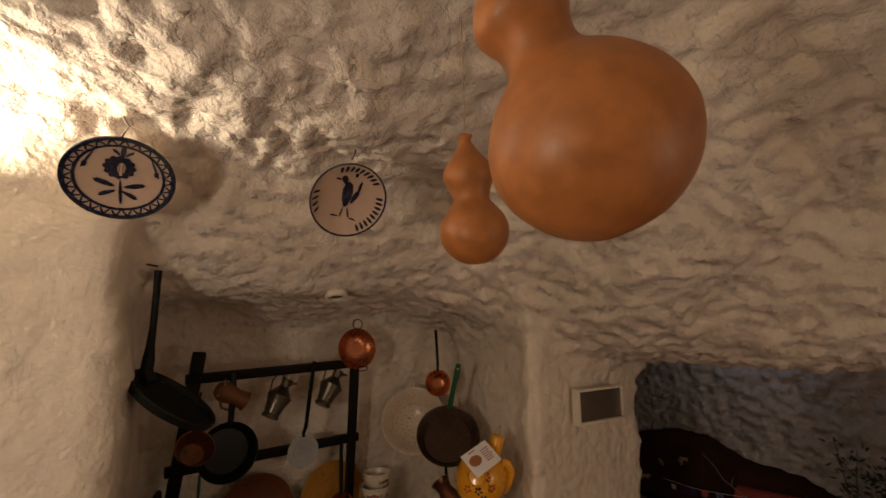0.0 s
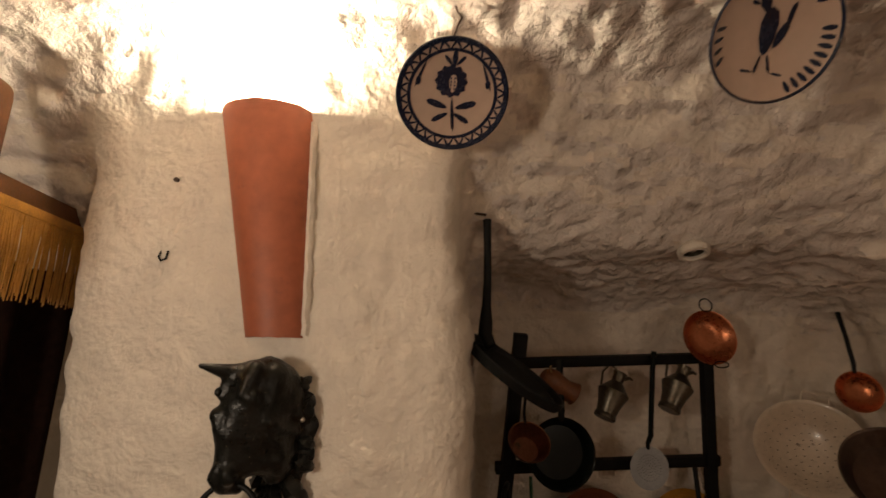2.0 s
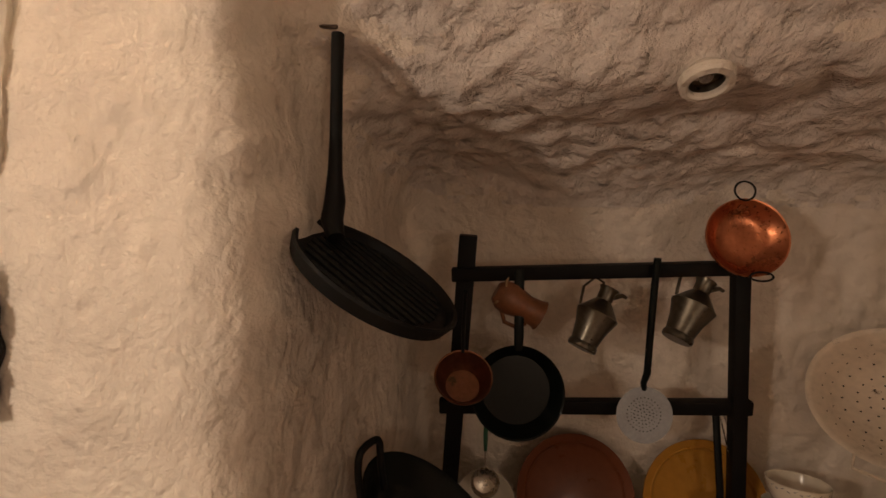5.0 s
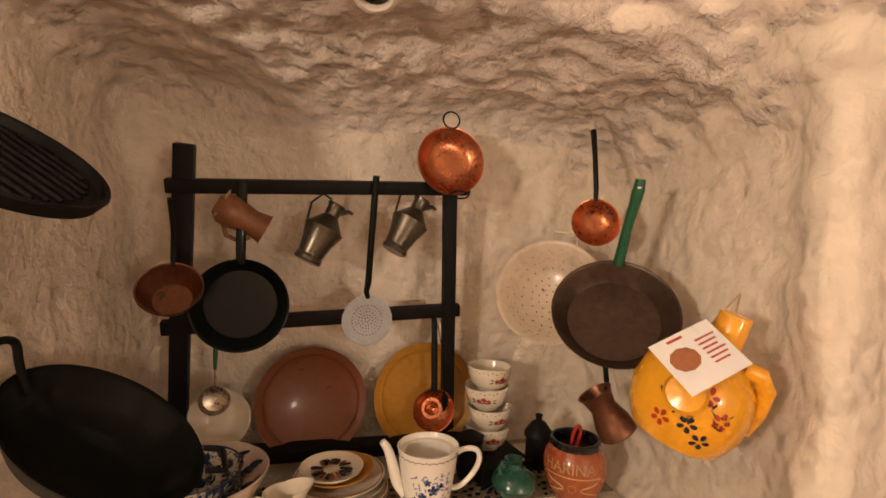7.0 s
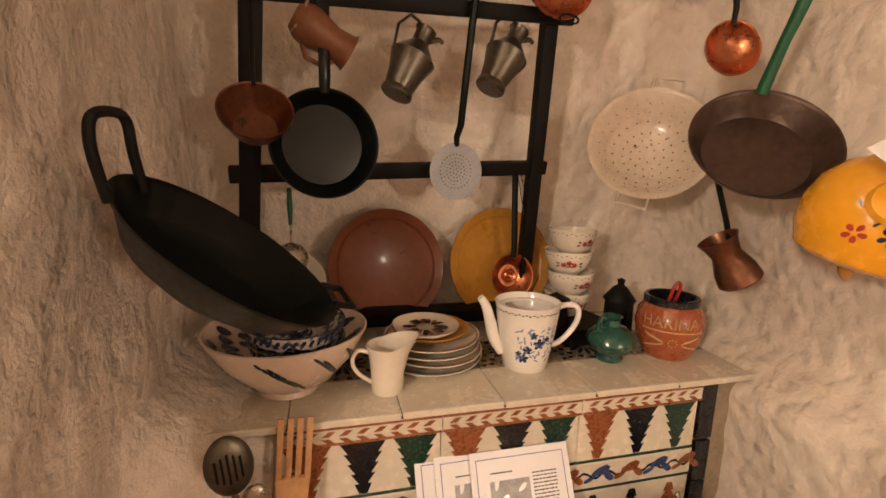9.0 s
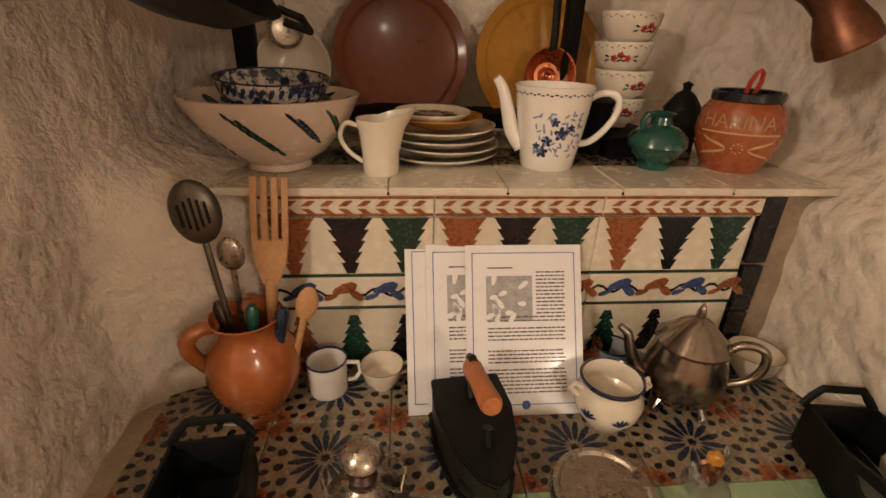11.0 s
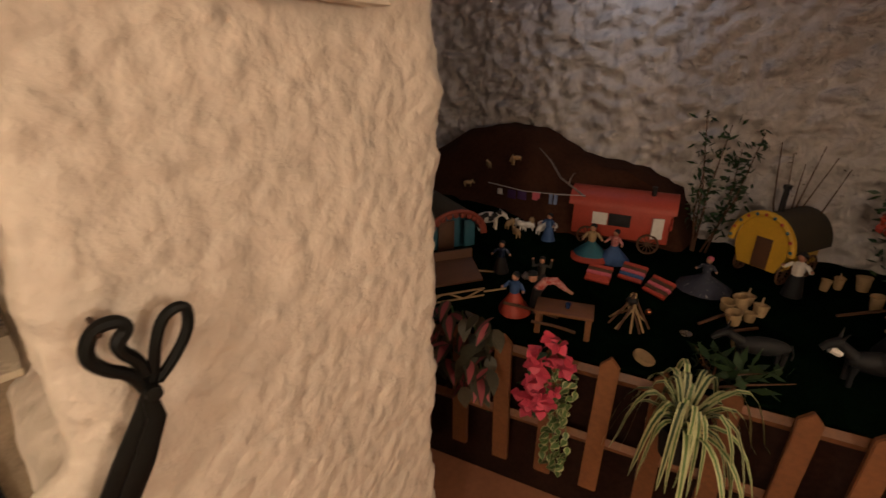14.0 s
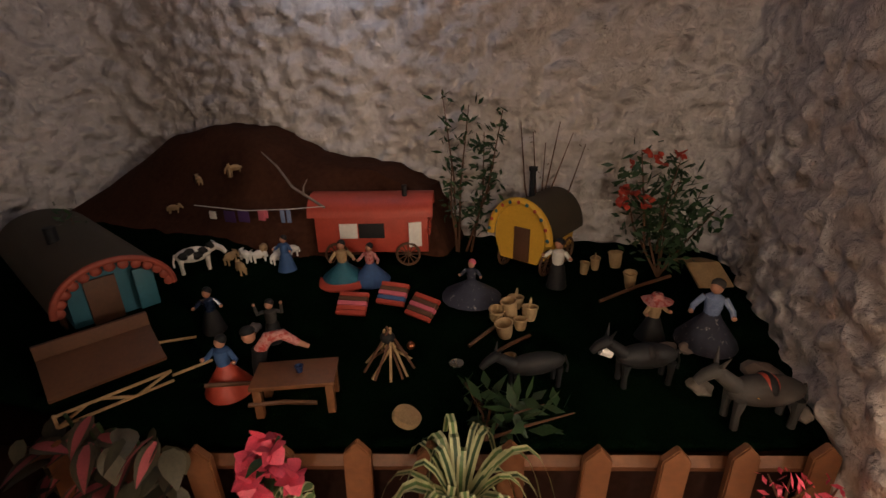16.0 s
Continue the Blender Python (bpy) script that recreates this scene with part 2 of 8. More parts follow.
def hollow(x, y, z):
    """Below 0 in the open, above 0 in the rock."""
    up = np.clip(z - 1.25, 0, 1.2)
    # front room
    w0 = step(x, 0.3, 0.9)
    front = y - ((1.285 + 0.008 * np.sin(7 * x + 2)) * (1 - w0) + (1.335 + 0.15 * (x - 1.12)) * w0)
    room = smax(smax(front, -1.18 - x, 0.12), smax(-1.75 - y, x - 2.6, 0.2), 0.1)
    recess = smax(smax(y - 1.75, -1.18 - x, 0.1), smax(x + 0.86 + 0.02 * np.sin(4 * z), 0.9 - y, 0.05), 0.05)
    # kitchen alcove: the left wall, the back wall that leans inwards, the right wall
    low = step(-z, -1.24, -1.12)
    left = (-0.095 + 0.22 * low * step(y, 1.62, 1.76) + 0.015 * np.sin(5 * z)) - x
    right = x - (1.20 - 0.10 * low - 0.06 * step(-y, -1.5, -1.35))
    back = y - (2.215 - 0.17 * up)
    alcove = smax(smax(left, right, 0.02), smax(back, 1.0 - y, 0.02), 0.10)
    # niche of the miniature village
    nl = y - 3.05
    nb = x - (3.82 - 0.12 * y)
    nr = (0.16 + 0.07 * (x - 2.6)) - y
    niche = smax(smax(nb, nr, 0.16), smax(nl, 1.6 - x, 0.3), 0.2)
    niche = smax(niche, -smax(-(1.87 - x), -(y - 1.35), 0.06), 0.06)
    plan = smin(smin(smin(room, alcove, 0.07), niche, 0.06), recess, 0.05)
    # vault
    over = 2.87 - 0.30 * step(y, 0.4, 1.25) - 0.36 * step(y, 1.15, 1.6) - 0.05 * step(y, 1.6, 2.15)
    low = 2.62 - 0.6 * step(y, 0.2, 1.25)
    w = step(x, 0.75, 1.5)
    over = over * (1 - w) + np.minimum(over, low) * w
    lip = step(x + 0.25 * y, 1.7, 2.2)
    over = over * (1 - lip) + lip * np.minimum(over, 1.97)
    cav = step(x + 0.3 * y, 2.3, 3.0)
    over = over * (1 - cav) + cav * 2.3
    over = over - 0.1 * step(-x, 0.5, 1.2)
    over = over - 0.10 * np.exp(-((x - 0.38) ** 2 / 0.12 + (y - 0.93) ** 2 / 0.05))
    solid = smax(plan, z - over, 0.16)
    return smax(solid, -z, 0.02)


def surface_net(fun, lo, hi, h):
    ax = [np.arange(lo[k], hi[k] + h, h, dtype=np.float32) for k in range(3)]
    X, Y, Z = np.meshgrid(*ax, indexing="ij", sparse=True)
    d = fun(X, Y, Z).astype(np.float32)
    nx, ny, nz = d.shape
    s = d > 0
    count = np.zeros((nx - 1, ny - 1, nz - 1), np.int8)
    for a in (0, 1):
        for b in (0, 1):
            for c in (0, 1):
                count += s[a:nx - 1 + a, b:ny - 1 + b, c:nz - 1 + c]
    active = (count > 0) & (count < 8)
    idx = -np.ones(active.shape, np.int64)
    cells = np.argwhere(active)
    idx[active] = np.arange(len(cells))
    acc, num = np.zeros((len(cells), 3)), np.zeros(len(cells))
    corner = {c: d[cells[:, 0] + c[0], cells[:, 1] + c[1], cells[:, 2] + c[2]].astype(float) for c in [(a, b, e) for a in (0, 1) for b in (0, 1) for e in (0, 1)]}
    for c in corner:
        for k in range(3):
            if c[k] == 0:
                e = list(c)
                e[k] = 1
                a, b = corner[c], corner[tuple(e)]
                cross = (a > 0) != (b > 0)
                t = np.where(cross, a / np.where(cross, a - b, 1), 0)
                p = np.tile(np.array(c, float), (len(cells), 1))
                p[:, k] += t
                acc += np.where(cross[:, None], p, 0)
                num += cross
    v = (cells + acc / num[:, None]) * h + np.array([ax[k][0] for k in range(3)])
    quads = []
    for k in range(3):
        o = [0, 0, 0]
        o[k] = 1
        a = s[:nx - o[0], :ny - o[1], :nz - o[2]]
        b = s[o[0]:, o[1]:, o[2]:]
        e = np.argwhere(a != b)
        u, w = [(1, 2), (2, 0), (0, 1)][k]
        good = (e[:, u] > 0) & (e[:, w] > 0) & (e[:, u] < idx.shape[u]) & (e[:, w] < idx.shape[w])
        e = e[good]
        du, dw = np.zeros(3, int), np.zeros(3, int)
        du[u], dw[w] = 1, 1
        q = [idx[tuple((e - m).T)] for m in (du * 0, du, du + dw, dw)]
        q = np.stack(q, 1)
        flip = a[tuple(e.T)]
        q[flip] = q[flip][:, ::-1]
        quads.append(q)
    q = np.concatenate(quads)
    return v, q[(q >= 0).all(1)]


def normals_of(v, q):
    n = np.cross(v[q[:, 2]] - v[q[:, 0]], v[q[:, 3]] - v[q[:, 1]])
    out = np.zeros_like(v)
    for k in range(4):
        np.add.at(out, q[:, k], n)
    return out / np.maximum(np.linalg.norm(out, axis=1, keepdims=True), 1e-9)


def build_cave():
    v, q = surface_net(hollow, LO, HI, H)
    n = normals_of(v, q)
    into = np.array(hollow(*(v + n * 0.05).T)) < 0
    if into.mean() < 0.5:
        q, n = q[:, ::-1], -n
    # relief: broad swells, knobs of hand-thrown plaster, small ridges
    x, y, z = v.T
    niche = step(x, 1.75, 2.1) * step(z, 0.3, 0.6)
    top = step(-n[:, 2], 0.1, 0.6)
    pillar = step(-n[:, 1], 0.5, 0.9) * (1 - niche)
    flat = np.where(z < 0.05, 0, 1.0)
    broad = (value_noise(v, 3.1, 1) * 0.020 + value_noise(v, 7.0, 2) * 0.012) * (1 - 0.6 * pillar)
    warp = v + 0.03 * np.stack([value_noise(v, 9, 11 + k) for k in range(3)], 1)
    knobs = np.clip(0.72 - cell_noise(warp * np.array((1, 1, 1.25)), 12.0, 5), 0, 1) ** 0.8 + 0.45 * np.clip(0.7 - cell_noise(warp, 24.0, 6), 0, 1)
    ridge = 1 - np.abs(value_noise(warp, 14.0, 7))
    fine = value_noise(warp, 27.0, 8)
    amount = 0.5 + 0.7 * top + 1.2 * niche - 0.28 * pillar
    amount = amount * (1 - 0.55 * step(y, 1.9, 2.05) * (1 - niche))
    calm = 1 - 0.85 * np.exp(-((x - 0.46) ** 2 + (y - 1.52) ** 2) / 0.035)
    amount = amount * np.where(top > 0.3, calm, 1)
    amount = amount * (1 - 0.45 * (1 - top) * step(x, -0.2, -0.1) * step(y, 1.36, 1.46) * (1 - step(x, 1.25, 1.35)))
    glow = 1 - 0.6 * np.exp(-((x + 0.45) ** 2 + (y - 1.2) ** 2 + (z - 2.5) ** 2) / 0.14)
    amount, broad = amount * glow, broad * glow
    v = v + n * (flat * (broad + amount * (0.024 * (knobs - 0.3) + 0.012 * (ridge - 0.6) + 0.008 * fine)))[:, None]
    n = normals_of(v, q)
    c = v[q].mean(1)
    fn = n[q].mean(1)
    kind = np.full(len(q), 1)
    kind[(c[:, 0] > -1.02)] = 2
    kind[(c[:, 0] > -0.17) & (c[:, 1] > 1.37) & (c[:, 0] < 1.3)] = 3
    kind[(c[:, 0] > 0.85) & (c[:, 1] > 1.3)] = 4
    kind[(c[:, 0] > 1.9)] = 5
    kind[(c[:, 1] < 0.05) & (c[:, 0] <= 1.9)] = 6
    kind[(fn[:, 2] < -0.62) & (c[:, 2] > 1.5)] = 7
    kind[c[:, 2] < 0.03] = 0
    names = {1: "wall_curtain", 2: "wall_left_pillar", 3: "wall_alcove", 4: "wall_right_pillar", 5: "wall_niche", 6: "wall_back", 7: "ceiling"}
    for k, name in names.items():
        f = q[kind == k]
        used, inv = np.unique(f, return_inverse=True)
        f = inv.reshape(-1, 4)
        m = len(used)
        edges = {}
        for a, b, c2, d in f.tolist():
            for e in ((a, b), (b, c2), (c2, d), (d, a)):
                if (e[1], e[0]) in edges:
                    del edges[(e[1], e[0])]
                else:
                    edges[e] = 1
        outer = f[:, ::-1] + m
        rim = np.array([(b, a, a + m, b + m) for a, b in edges])
        verts = np.concatenate([v[used], v[used] - 0.06 * n[used]])
        faces = np.concatenate([f, outer, rim])
        me = bpy.data.meshes.new(name)
        me.from_pydata(verts.tolist(), [], faces.tolist())
        me.polygons.foreach_set("use_smooth", np.ones(len(faces), bool))
        me.normals_split_custom_set_from_vertices(np.concatenate([n[used], -n[used]]).tolist())
        me.materials.append({"wall_niche": NICHE_PLASTER, "ceiling": ROUGH_PLASTER, "wall_alcove": ALCOVE_PLASTER, "wall_right_pillar": PIER_PLASTER}.get(name, PLASTER))
        tagged(new(name, me), {"ceiling": "low whitewashed cave vault of knobbly plaster"}.get(name, "whitewashed cave wall of hand-thrown plaster"), "ceiling" if k == 7 else "wall", kind="structure")


build_cave()
floor = tagged(part("floor", box(5.5, 4.6, 0.1, at=(1.3, 0.45, -0.045)), FLOOR), "worn terracotta floor of the cave room", "floor", kind="structure")


# ---- more materials ----
STONE_GREY = mat("bare grey plaster", (0.20, 0.15, 0.11), 0.8, vary=0.3, scale=40)
IRON = mat("blackened iron", (0.007, 0.0072, 0.0065), 0.5, 0.05, ior=1.27, vary=0.3, scale=20, bump=0.0006, bscale=120)
BLACK_ENAMEL = mat("black enamel", (0.004, 0.006, 0.005), 0.5, vary=0.3, scale=14, ior=1.18, coat=0.28, spots=(0.10, 0.09, 0.08), spot_scale=90, spot_at=0.72)
BLACK_WOOD = mat("black-painted wood", (0.006, 0.0055, 0.005), 0.55, vary=0.4, scale=18, bump=0.001, bscale=40, ior=1.25)
COPPER = mat("hammered copper", (0.46, 0.165, 0.075), 0.3, 0.95, vary=0.2, scale=15, bump=0.0007, bscale=70)
OLD_COPPER = mat("tarnished copper", (0.21, 0.095, 0.055), 0.40, 0.9, vary=0.3, scale=14, spots=(0.10, 0.07, 0.04), spot_scale=18)
PEWTER = mat("dull pewter", (0.12, 0.105, 0.08), 0.33, 0.85, vary=0.3, scale=14, spots=(0.07, 0.055, 0.04), spot_scale=20, spot_at=0.58)
SILVER = mat("worn silver plate", (0.31, 0.26, 0.21), 0.2, 0.95, vary=0.2, scale=10, spots=(0.16, 0.13, 0.10), spot_scale=5, spot_at=0.56)
TIN = mat("scratched tin", (0.42, 0.37, 0.30), 0.28, 0.9, vary=0.2, scale=18, spots=(0.26, 0.22, 0.17), spot_scale=10, spot_at=0.66)
PITCHER_CLAY = mat("smoked brown clay", (0.19, 0.075, 0.032), 0.4, vary=0.3, scale=14, bump=0.0008, bscale=90)
CLAY = mat("red clay", (0.32, 0.12, 0.05), 0.6, vary=0.2, scale=14, bump=0.0008, bscale=90)
GLAZED_CLAY = mat("glazed orange clay", (0.36, 0.105, 0.026), 0.22, vary=0.18, scale=9, coat=0.6)
BROWN_GLAZE = mat("brown glaze", (0.145, 0.045, 0.019), 0.34, vary=0.15, scale=7, ior=1.3, coat=0.15)
OCHRE_GLAZE = mat("ochre glaze", (0.42, 0.20, 0.03), 0.32, vary=0.15, scale=8, ior=1.35)
HARINA_CLAY = mat("glazed red earthenware", (0.33, 0.085, 0.03), 0.28, vary=0.15, scale=10, coat=0.5)
CREAM = mat("cream ceramic", (0.74, 0.67, 0.55), 0.2, vary=0.06, scale=8, coat=0.5)
WHITE = mat("white ceramic", (0.80, 0.76, 0.69), 0.18, vary=0.05, scale=8, coat=0.5)
ENAMEL = mat("chipped cream enamel", (0.64, 0.54, 0.42), 0.32, vary=0.14, scale=10, spots=(0.10, 0.06, 0.035), spot_scale=20, spot_at=0.64, coat=0.3)
BLUE = mat("cobalt paint", (0.016, 0.032, 0.095), 0.25, vary=0.35, scale=40, coat=0.4)
NAVY = mat("navy glaze", (0.012, 0.02, 0.045), 0.25, vary=0.4, scale=30, coat=0.4)
PALE_BLUE = mat("pale blue paint", (0.20, 0.26, 0.42), 0.25, vary=0.25, scale=40, coat=0.4)
GREEN_GLAZE = mat("dark green glaze", (0.012, 0.075, 0.055), 0.25, vary=0.35, scale=12, coat=0.5, bump=0.0006, bscale=60)
GREEN_PAINT = mat("green paint", (0.01, 0.09, 0.038), 0.4, vary=0.2, scale=25)
TILE_GREEN = mat("green tile glaze", (0.009, 0.038, 0.024), 0.25, vary=0.4, scale=18, coat=0.4)
TILE_BROWN = mat("brown tile glaze", (0.25, 0.08, 0.028), 0.28, vary=0.25, scale=18, coat=0.4)
TILE_BLACK = mat("blue-black tile glaze", (0.008, 0.009, 0.012), 0.25, vary=0.35, scale=18, coat=0.4)
TILE_BLUE = mat("blue tile glaze", (0.045, 0.065, 0.16), 0.25, vary=0.35, scale=40, coat=0.4)
TILE_WHITE = mat("aged white tile glaze", (0.66, 0.60, 0.48), 0.24, vary=0.1, scale=9, coat=0.45, rand=0.06, spots=(0.36, 0.27, 0.17), spot_scale=14, spot_at=0.70)
TILE_JADE = mat("pale jade tile", (0.27, 0.37, 0.22), 0.25, vary=0.12, scale=8, coat=0.4, rand=0.06)
TILE_BUFF = mat("buff tile ground", (0.24, 0.19, 0.125), 0.28, vary=0.2, scale=20, coat=0.4, rand=0.06)
BLUE_SPONGE = mat("blue sponged glaze", (0.58, 0.53, 0.45), 0.2, vary=0.1, scale=30, coat=0.5, spots=(0.012, 0.024, 0.06), spot_scale=42, spot_at=0.47)
BOWL_GLAZE = mat("pinkish cream glaze", (0.66, 0.53, 0.43), 0.22, vary=0.08, scale=8, coat=0.5)
SLIP = mat("yellow slip", (0.62, 0.42, 0.19), 0.35, vary=0.15, scale=30)
GROUT = mat("old grout", (0.36, 0.29, 0.21), 0.85, vary=0.25, scale=20, bump=0.001, bscale=90)
YELLOW = mat("yellow enamel", (0.78, 0.36, 0.015), 0.24, vary=0.1, scale=7, coat=0.5, spots=(0.42, 0.2, 0.05), spot_scale=11, spot_at=0.72)
RED = mat("red paint", (0.38, 0.03, 0.018), 0.35, vary=0.25, scale=20)
RUST = mat("rusty iron", (0.078, 0.050, 0.036), 0.4, 0.65, vary=0.35, scale=9, bump=0.0008, bscale=80, spots=(0.30, 0.22, 0.15), spot_scale=30, spot_at=0.7)
WOOD = mat("pale carved wood", (0.46, 0.25, 0.11), 0.55, vary=0.25, scale=14, bump=0.0008, bscale=60)
HANDLE_WOOD = mat("orange turned wood", (0.42, 0.15, 0.05), 0.45, vary=0.25, scale=20)
PAPER = mat("white laminated paper", (0.76, 0.75, 0.75), 0.32, vary=0.03, scale=6, coat=0.35)
INK = mat("grey ink", (0.09, 0.085, 0.085), 0.5, vary=0.2, scale=30)
GREY_PRINT = mat("grey print", (0.36, 0.35, 0.35), 0.5, vary=0.35, scale=60)
BLUE_INK = mat("blue ink", (0.05, 0.08, 0.32), 0.5, vary=0.1)
GREY_ENAMEL = mat("grey enamel", (0.30, 0.31, 0.32), 0.4, vary=0.15, scale=20)
TWINE = mat("twine", (0.42, 0.30, 0.16), 0.85, vary=0.3, scale=60, bump=0.0006, bscale=150)
GLASS = mat("clear glass", (0.95, 0.93, 0.88), 0.08, vary=0.02, trans=0.9)


def frame_from(origin, zaxis, yaxis):
    z = Vector(zaxis).normalized()
    y = Vector(yaxis)
    y = (y - z * y.dot(z)).normalized()
    m = Matrix((y.cross(z), y, z)).transposed().to_4x4()
    return Matrix.Translation(origin) @ m


# ---- flat painted motifs ----
def poly(bm, pts, z=0.0):
    return bm.faces.new([bm.verts.new((x, y, z)) for x, y in pts])


def petal(bm, x, y, length, width, angle, z=0.0, n=8, tip=1.0):
    pts = []
    c, s = math.cos(radians(angle)), math.sin(radians(angle))
    for i in range(n):
        a = 2 * math.pi * i / n
        u, w = length * (0.5 - 0.5 * math.cos(a)), 0.5 * width * math.sin(a) * (0.6 + 0.4 * tip * (0.5 - 0.5 * math.cos(a)))
        pts.append((x + u * c - w * s, y + u * s + w * c))
    return poly(bm, pts, z)


def ring_band(bm, r0, r1, z, n=48):
    for i in range(n):
        a, b = 2 * math.pi * i / n, 2 * math.pi * (i + 1) / n
        bm.faces.new([bm.verts.new((r * math.cos(t), r * math.sin(t), z)) for r, t in ((r0, a), (r1, a), (r1, b), (r0, b))])


def wrapped(bm, radius_at, front=-90.0):
    """Bends a flat motif (x across, y up) round a vertical body whose radius at each height is radius_at(z)."""
    for v in bm.verts:
        r = radius_at(v.co.y) + 0.0008
        a = radians(front) + v.co.x / r
        v.co = Vector((r * math.cos(a), r * math.sin(a), v.co.y))
    return bm


def between(profile):
    pts = sorted((z, r) for r, z in profile)
    return lambda z: float(np.interp(z, [p[0] for p in pts], [p[1] for p in pts]))


def letters(text, size):
    cu = bpy.data.curves.new("letters", "FONT")
    cu.body, cu.size, cu.extrude = text, size, 0.0004
    cu.align_x = "CENTER"
    ob = new("letters", cu)
    bpy.context.view_layer.update()
    me = bpy.data.meshes.new_from_object(ob.evaluated_get(bpy.context.evaluated_depsgraph_get()))
    bm = bmesh.new()
    bm.from_mesh(me)
    bpy.data.objects.remove(ob)
    return bm


# ---- tiled counter and shelf ----
CZ, PY, SZ = 0.80, 1.735, 1.172

counter = tagged(part("counter", box(1.3, 0.50, CZ - 0.008, 0.006, at=(0.5, 1.61, (CZ - 0.008) / 2)), GROUT), "masonry kitchen counter covered in patterned tiles", "counter", kind="structure")
shelf_body = tagged(part("shelf_base", box(1.22, 0.5, SZ - 0.012, 0.004, at=(0.52, PY + 0.004 + 0.25, (SZ - 0.012) / 2)), GROUT), "masonry shelf block behind the tiled panel", "shelf", kind="structure")


def tile_mesh(name, sx, sy, sz, material):
    me = bpy.data.meshes.new(name)
    bm = box(sx, sy, sz, 0.0018, seg=1)
    bm.to_mesh(me)
    bm.free()
    me.materials.append(material)
    return me


def piece(name, me, parent, x, y, z, rz=0.0, rx=0.0):
    ob = new(name, me)
    ob.parent = parent
    ob.matrix_basis = pose(x, y, z, rx, 0, rz)
    return ob


def motif_mesh(name, bm, material):
    me = bpy.data.meshes.new(name)
    for f in bm.faces:
        if f.normal.z < 0:
            f.normal_flip()
    bm.normal_update()
    bm.to_mesh(me)
    bm.free()
    me.materials.append(material)
    return me


def stepped_tree(up, w, h, steps=6):
    """A tree of saw-toothed tiers, point up or down, in x, y."""
    bm = bmesh.new()
    for i in range(steps):
        wide = w / 2 * (1 - 0.62 * i / (steps - 1))
        slim = max(0.09 * w, wide - 0.17 * w)
        y0, y1 = h * i / steps, h * (i + 1) / steps
        pts = [(-wide, y0), (wide, y0), (slim, y1), (-slim, y1)]
        if not up:
            pts = [(x, h - y) for x, y in pts][::-1]
        poly(bm, pts)
    return bm


TW = 0.295
panel = thing("tile_panel", pose(0, PY, 0), "tiled splashback with green, blue and brown stepped motifs", "tile panel", kind="structure")
big_tile = tile_mesh("tile", TW - 0.0012, 0.01, 0.112, TILE_WHITE)
low_tile = tile_mesh("tile", TW - 0.0012, 0.01, 0.122, TILE_WHITE)
strip_tile = tile_mesh("tile", TW - 0.0012, 0.012, 0.061, TILE_WHITE)
cap_tile = tile_mesh("tile", TW - 0.0012, 0.02, 0.040, TILE_WHITE)
line_green = tile_mesh("line_tile", TW - 0.002, 0.013, 0.006, TILE_GREEN)
line_black = tile_mesh("line_tile", TW - 0.002, 0.022, 0.006, TILE_BLACK)
line_brown = tile_mesh("line_tile", TW - 0.002, 0.0215, 0.005, TILE_BROWN)
trees = [motif_mesh("stepped_motif", stepped_tree(False, 0.084, 0.106, 5), m) for m in (TILE_BROWN, TILE_BLACK, TILE_GREEN)]
low_trees = [motif_mesh("stepped_motif", stepped_tree(True, 0.078, 0.106, 5), m) for m in (TILE_GREEN, TILE_BLACK, TILE_BROWN)]


def wave_motif(k):
    bm = bmesh.new()
    for i in range(2):
        x = -0.11 + 0.147 * i + 0.0735 * k
        petal(bm, x, 0.0, 0.05, 0.026, 20)
        petal(bm, x + 0.03, 0.006, 0.035, 0.02, -40)
        petal(bm, x + 0.012, -0.004, 0.03, 0.014, 200)
    return bm


waves = [motif_mesh("wave_motif", wave_motif(k), m) for k, m in ((0, TILE_BLUE), (1, TILE_BROWN))]
vine = bmesh.new()
for i in range(24):
    x0, x1 = -0.14 + 0.28 * i / 24, -0.14 + 0.28 * (i + 1) / 24
    poly(vine, [(x0, 0.008 * math.sin(i * 1.3) - 0.003), (x1, 0.008 * math.sin((i + 1) * 1.3) - 0.003), (x1, 0.008 * math.sin((i + 1) * 1.3) + 0.003), (x0, 0.008 * math.sin(i * 1.3) + 0.003)])
vine = motif_mesh("vine_motif", vine, TILE_BLACK)
chev = bmesh.new()
for i in range(9):
    x = -0.135 + 0.0305 * i
    for s in (1, -1):
        poly(chev, [(x, 0.002 * s), (x + 0.013, s * 0.012), (x + 0.026, s * 0.012), (x + 0.014, 0.002 * s)][:: s])
chev = motif_mesh("chevron_motif", chev, TILE_BROWN)
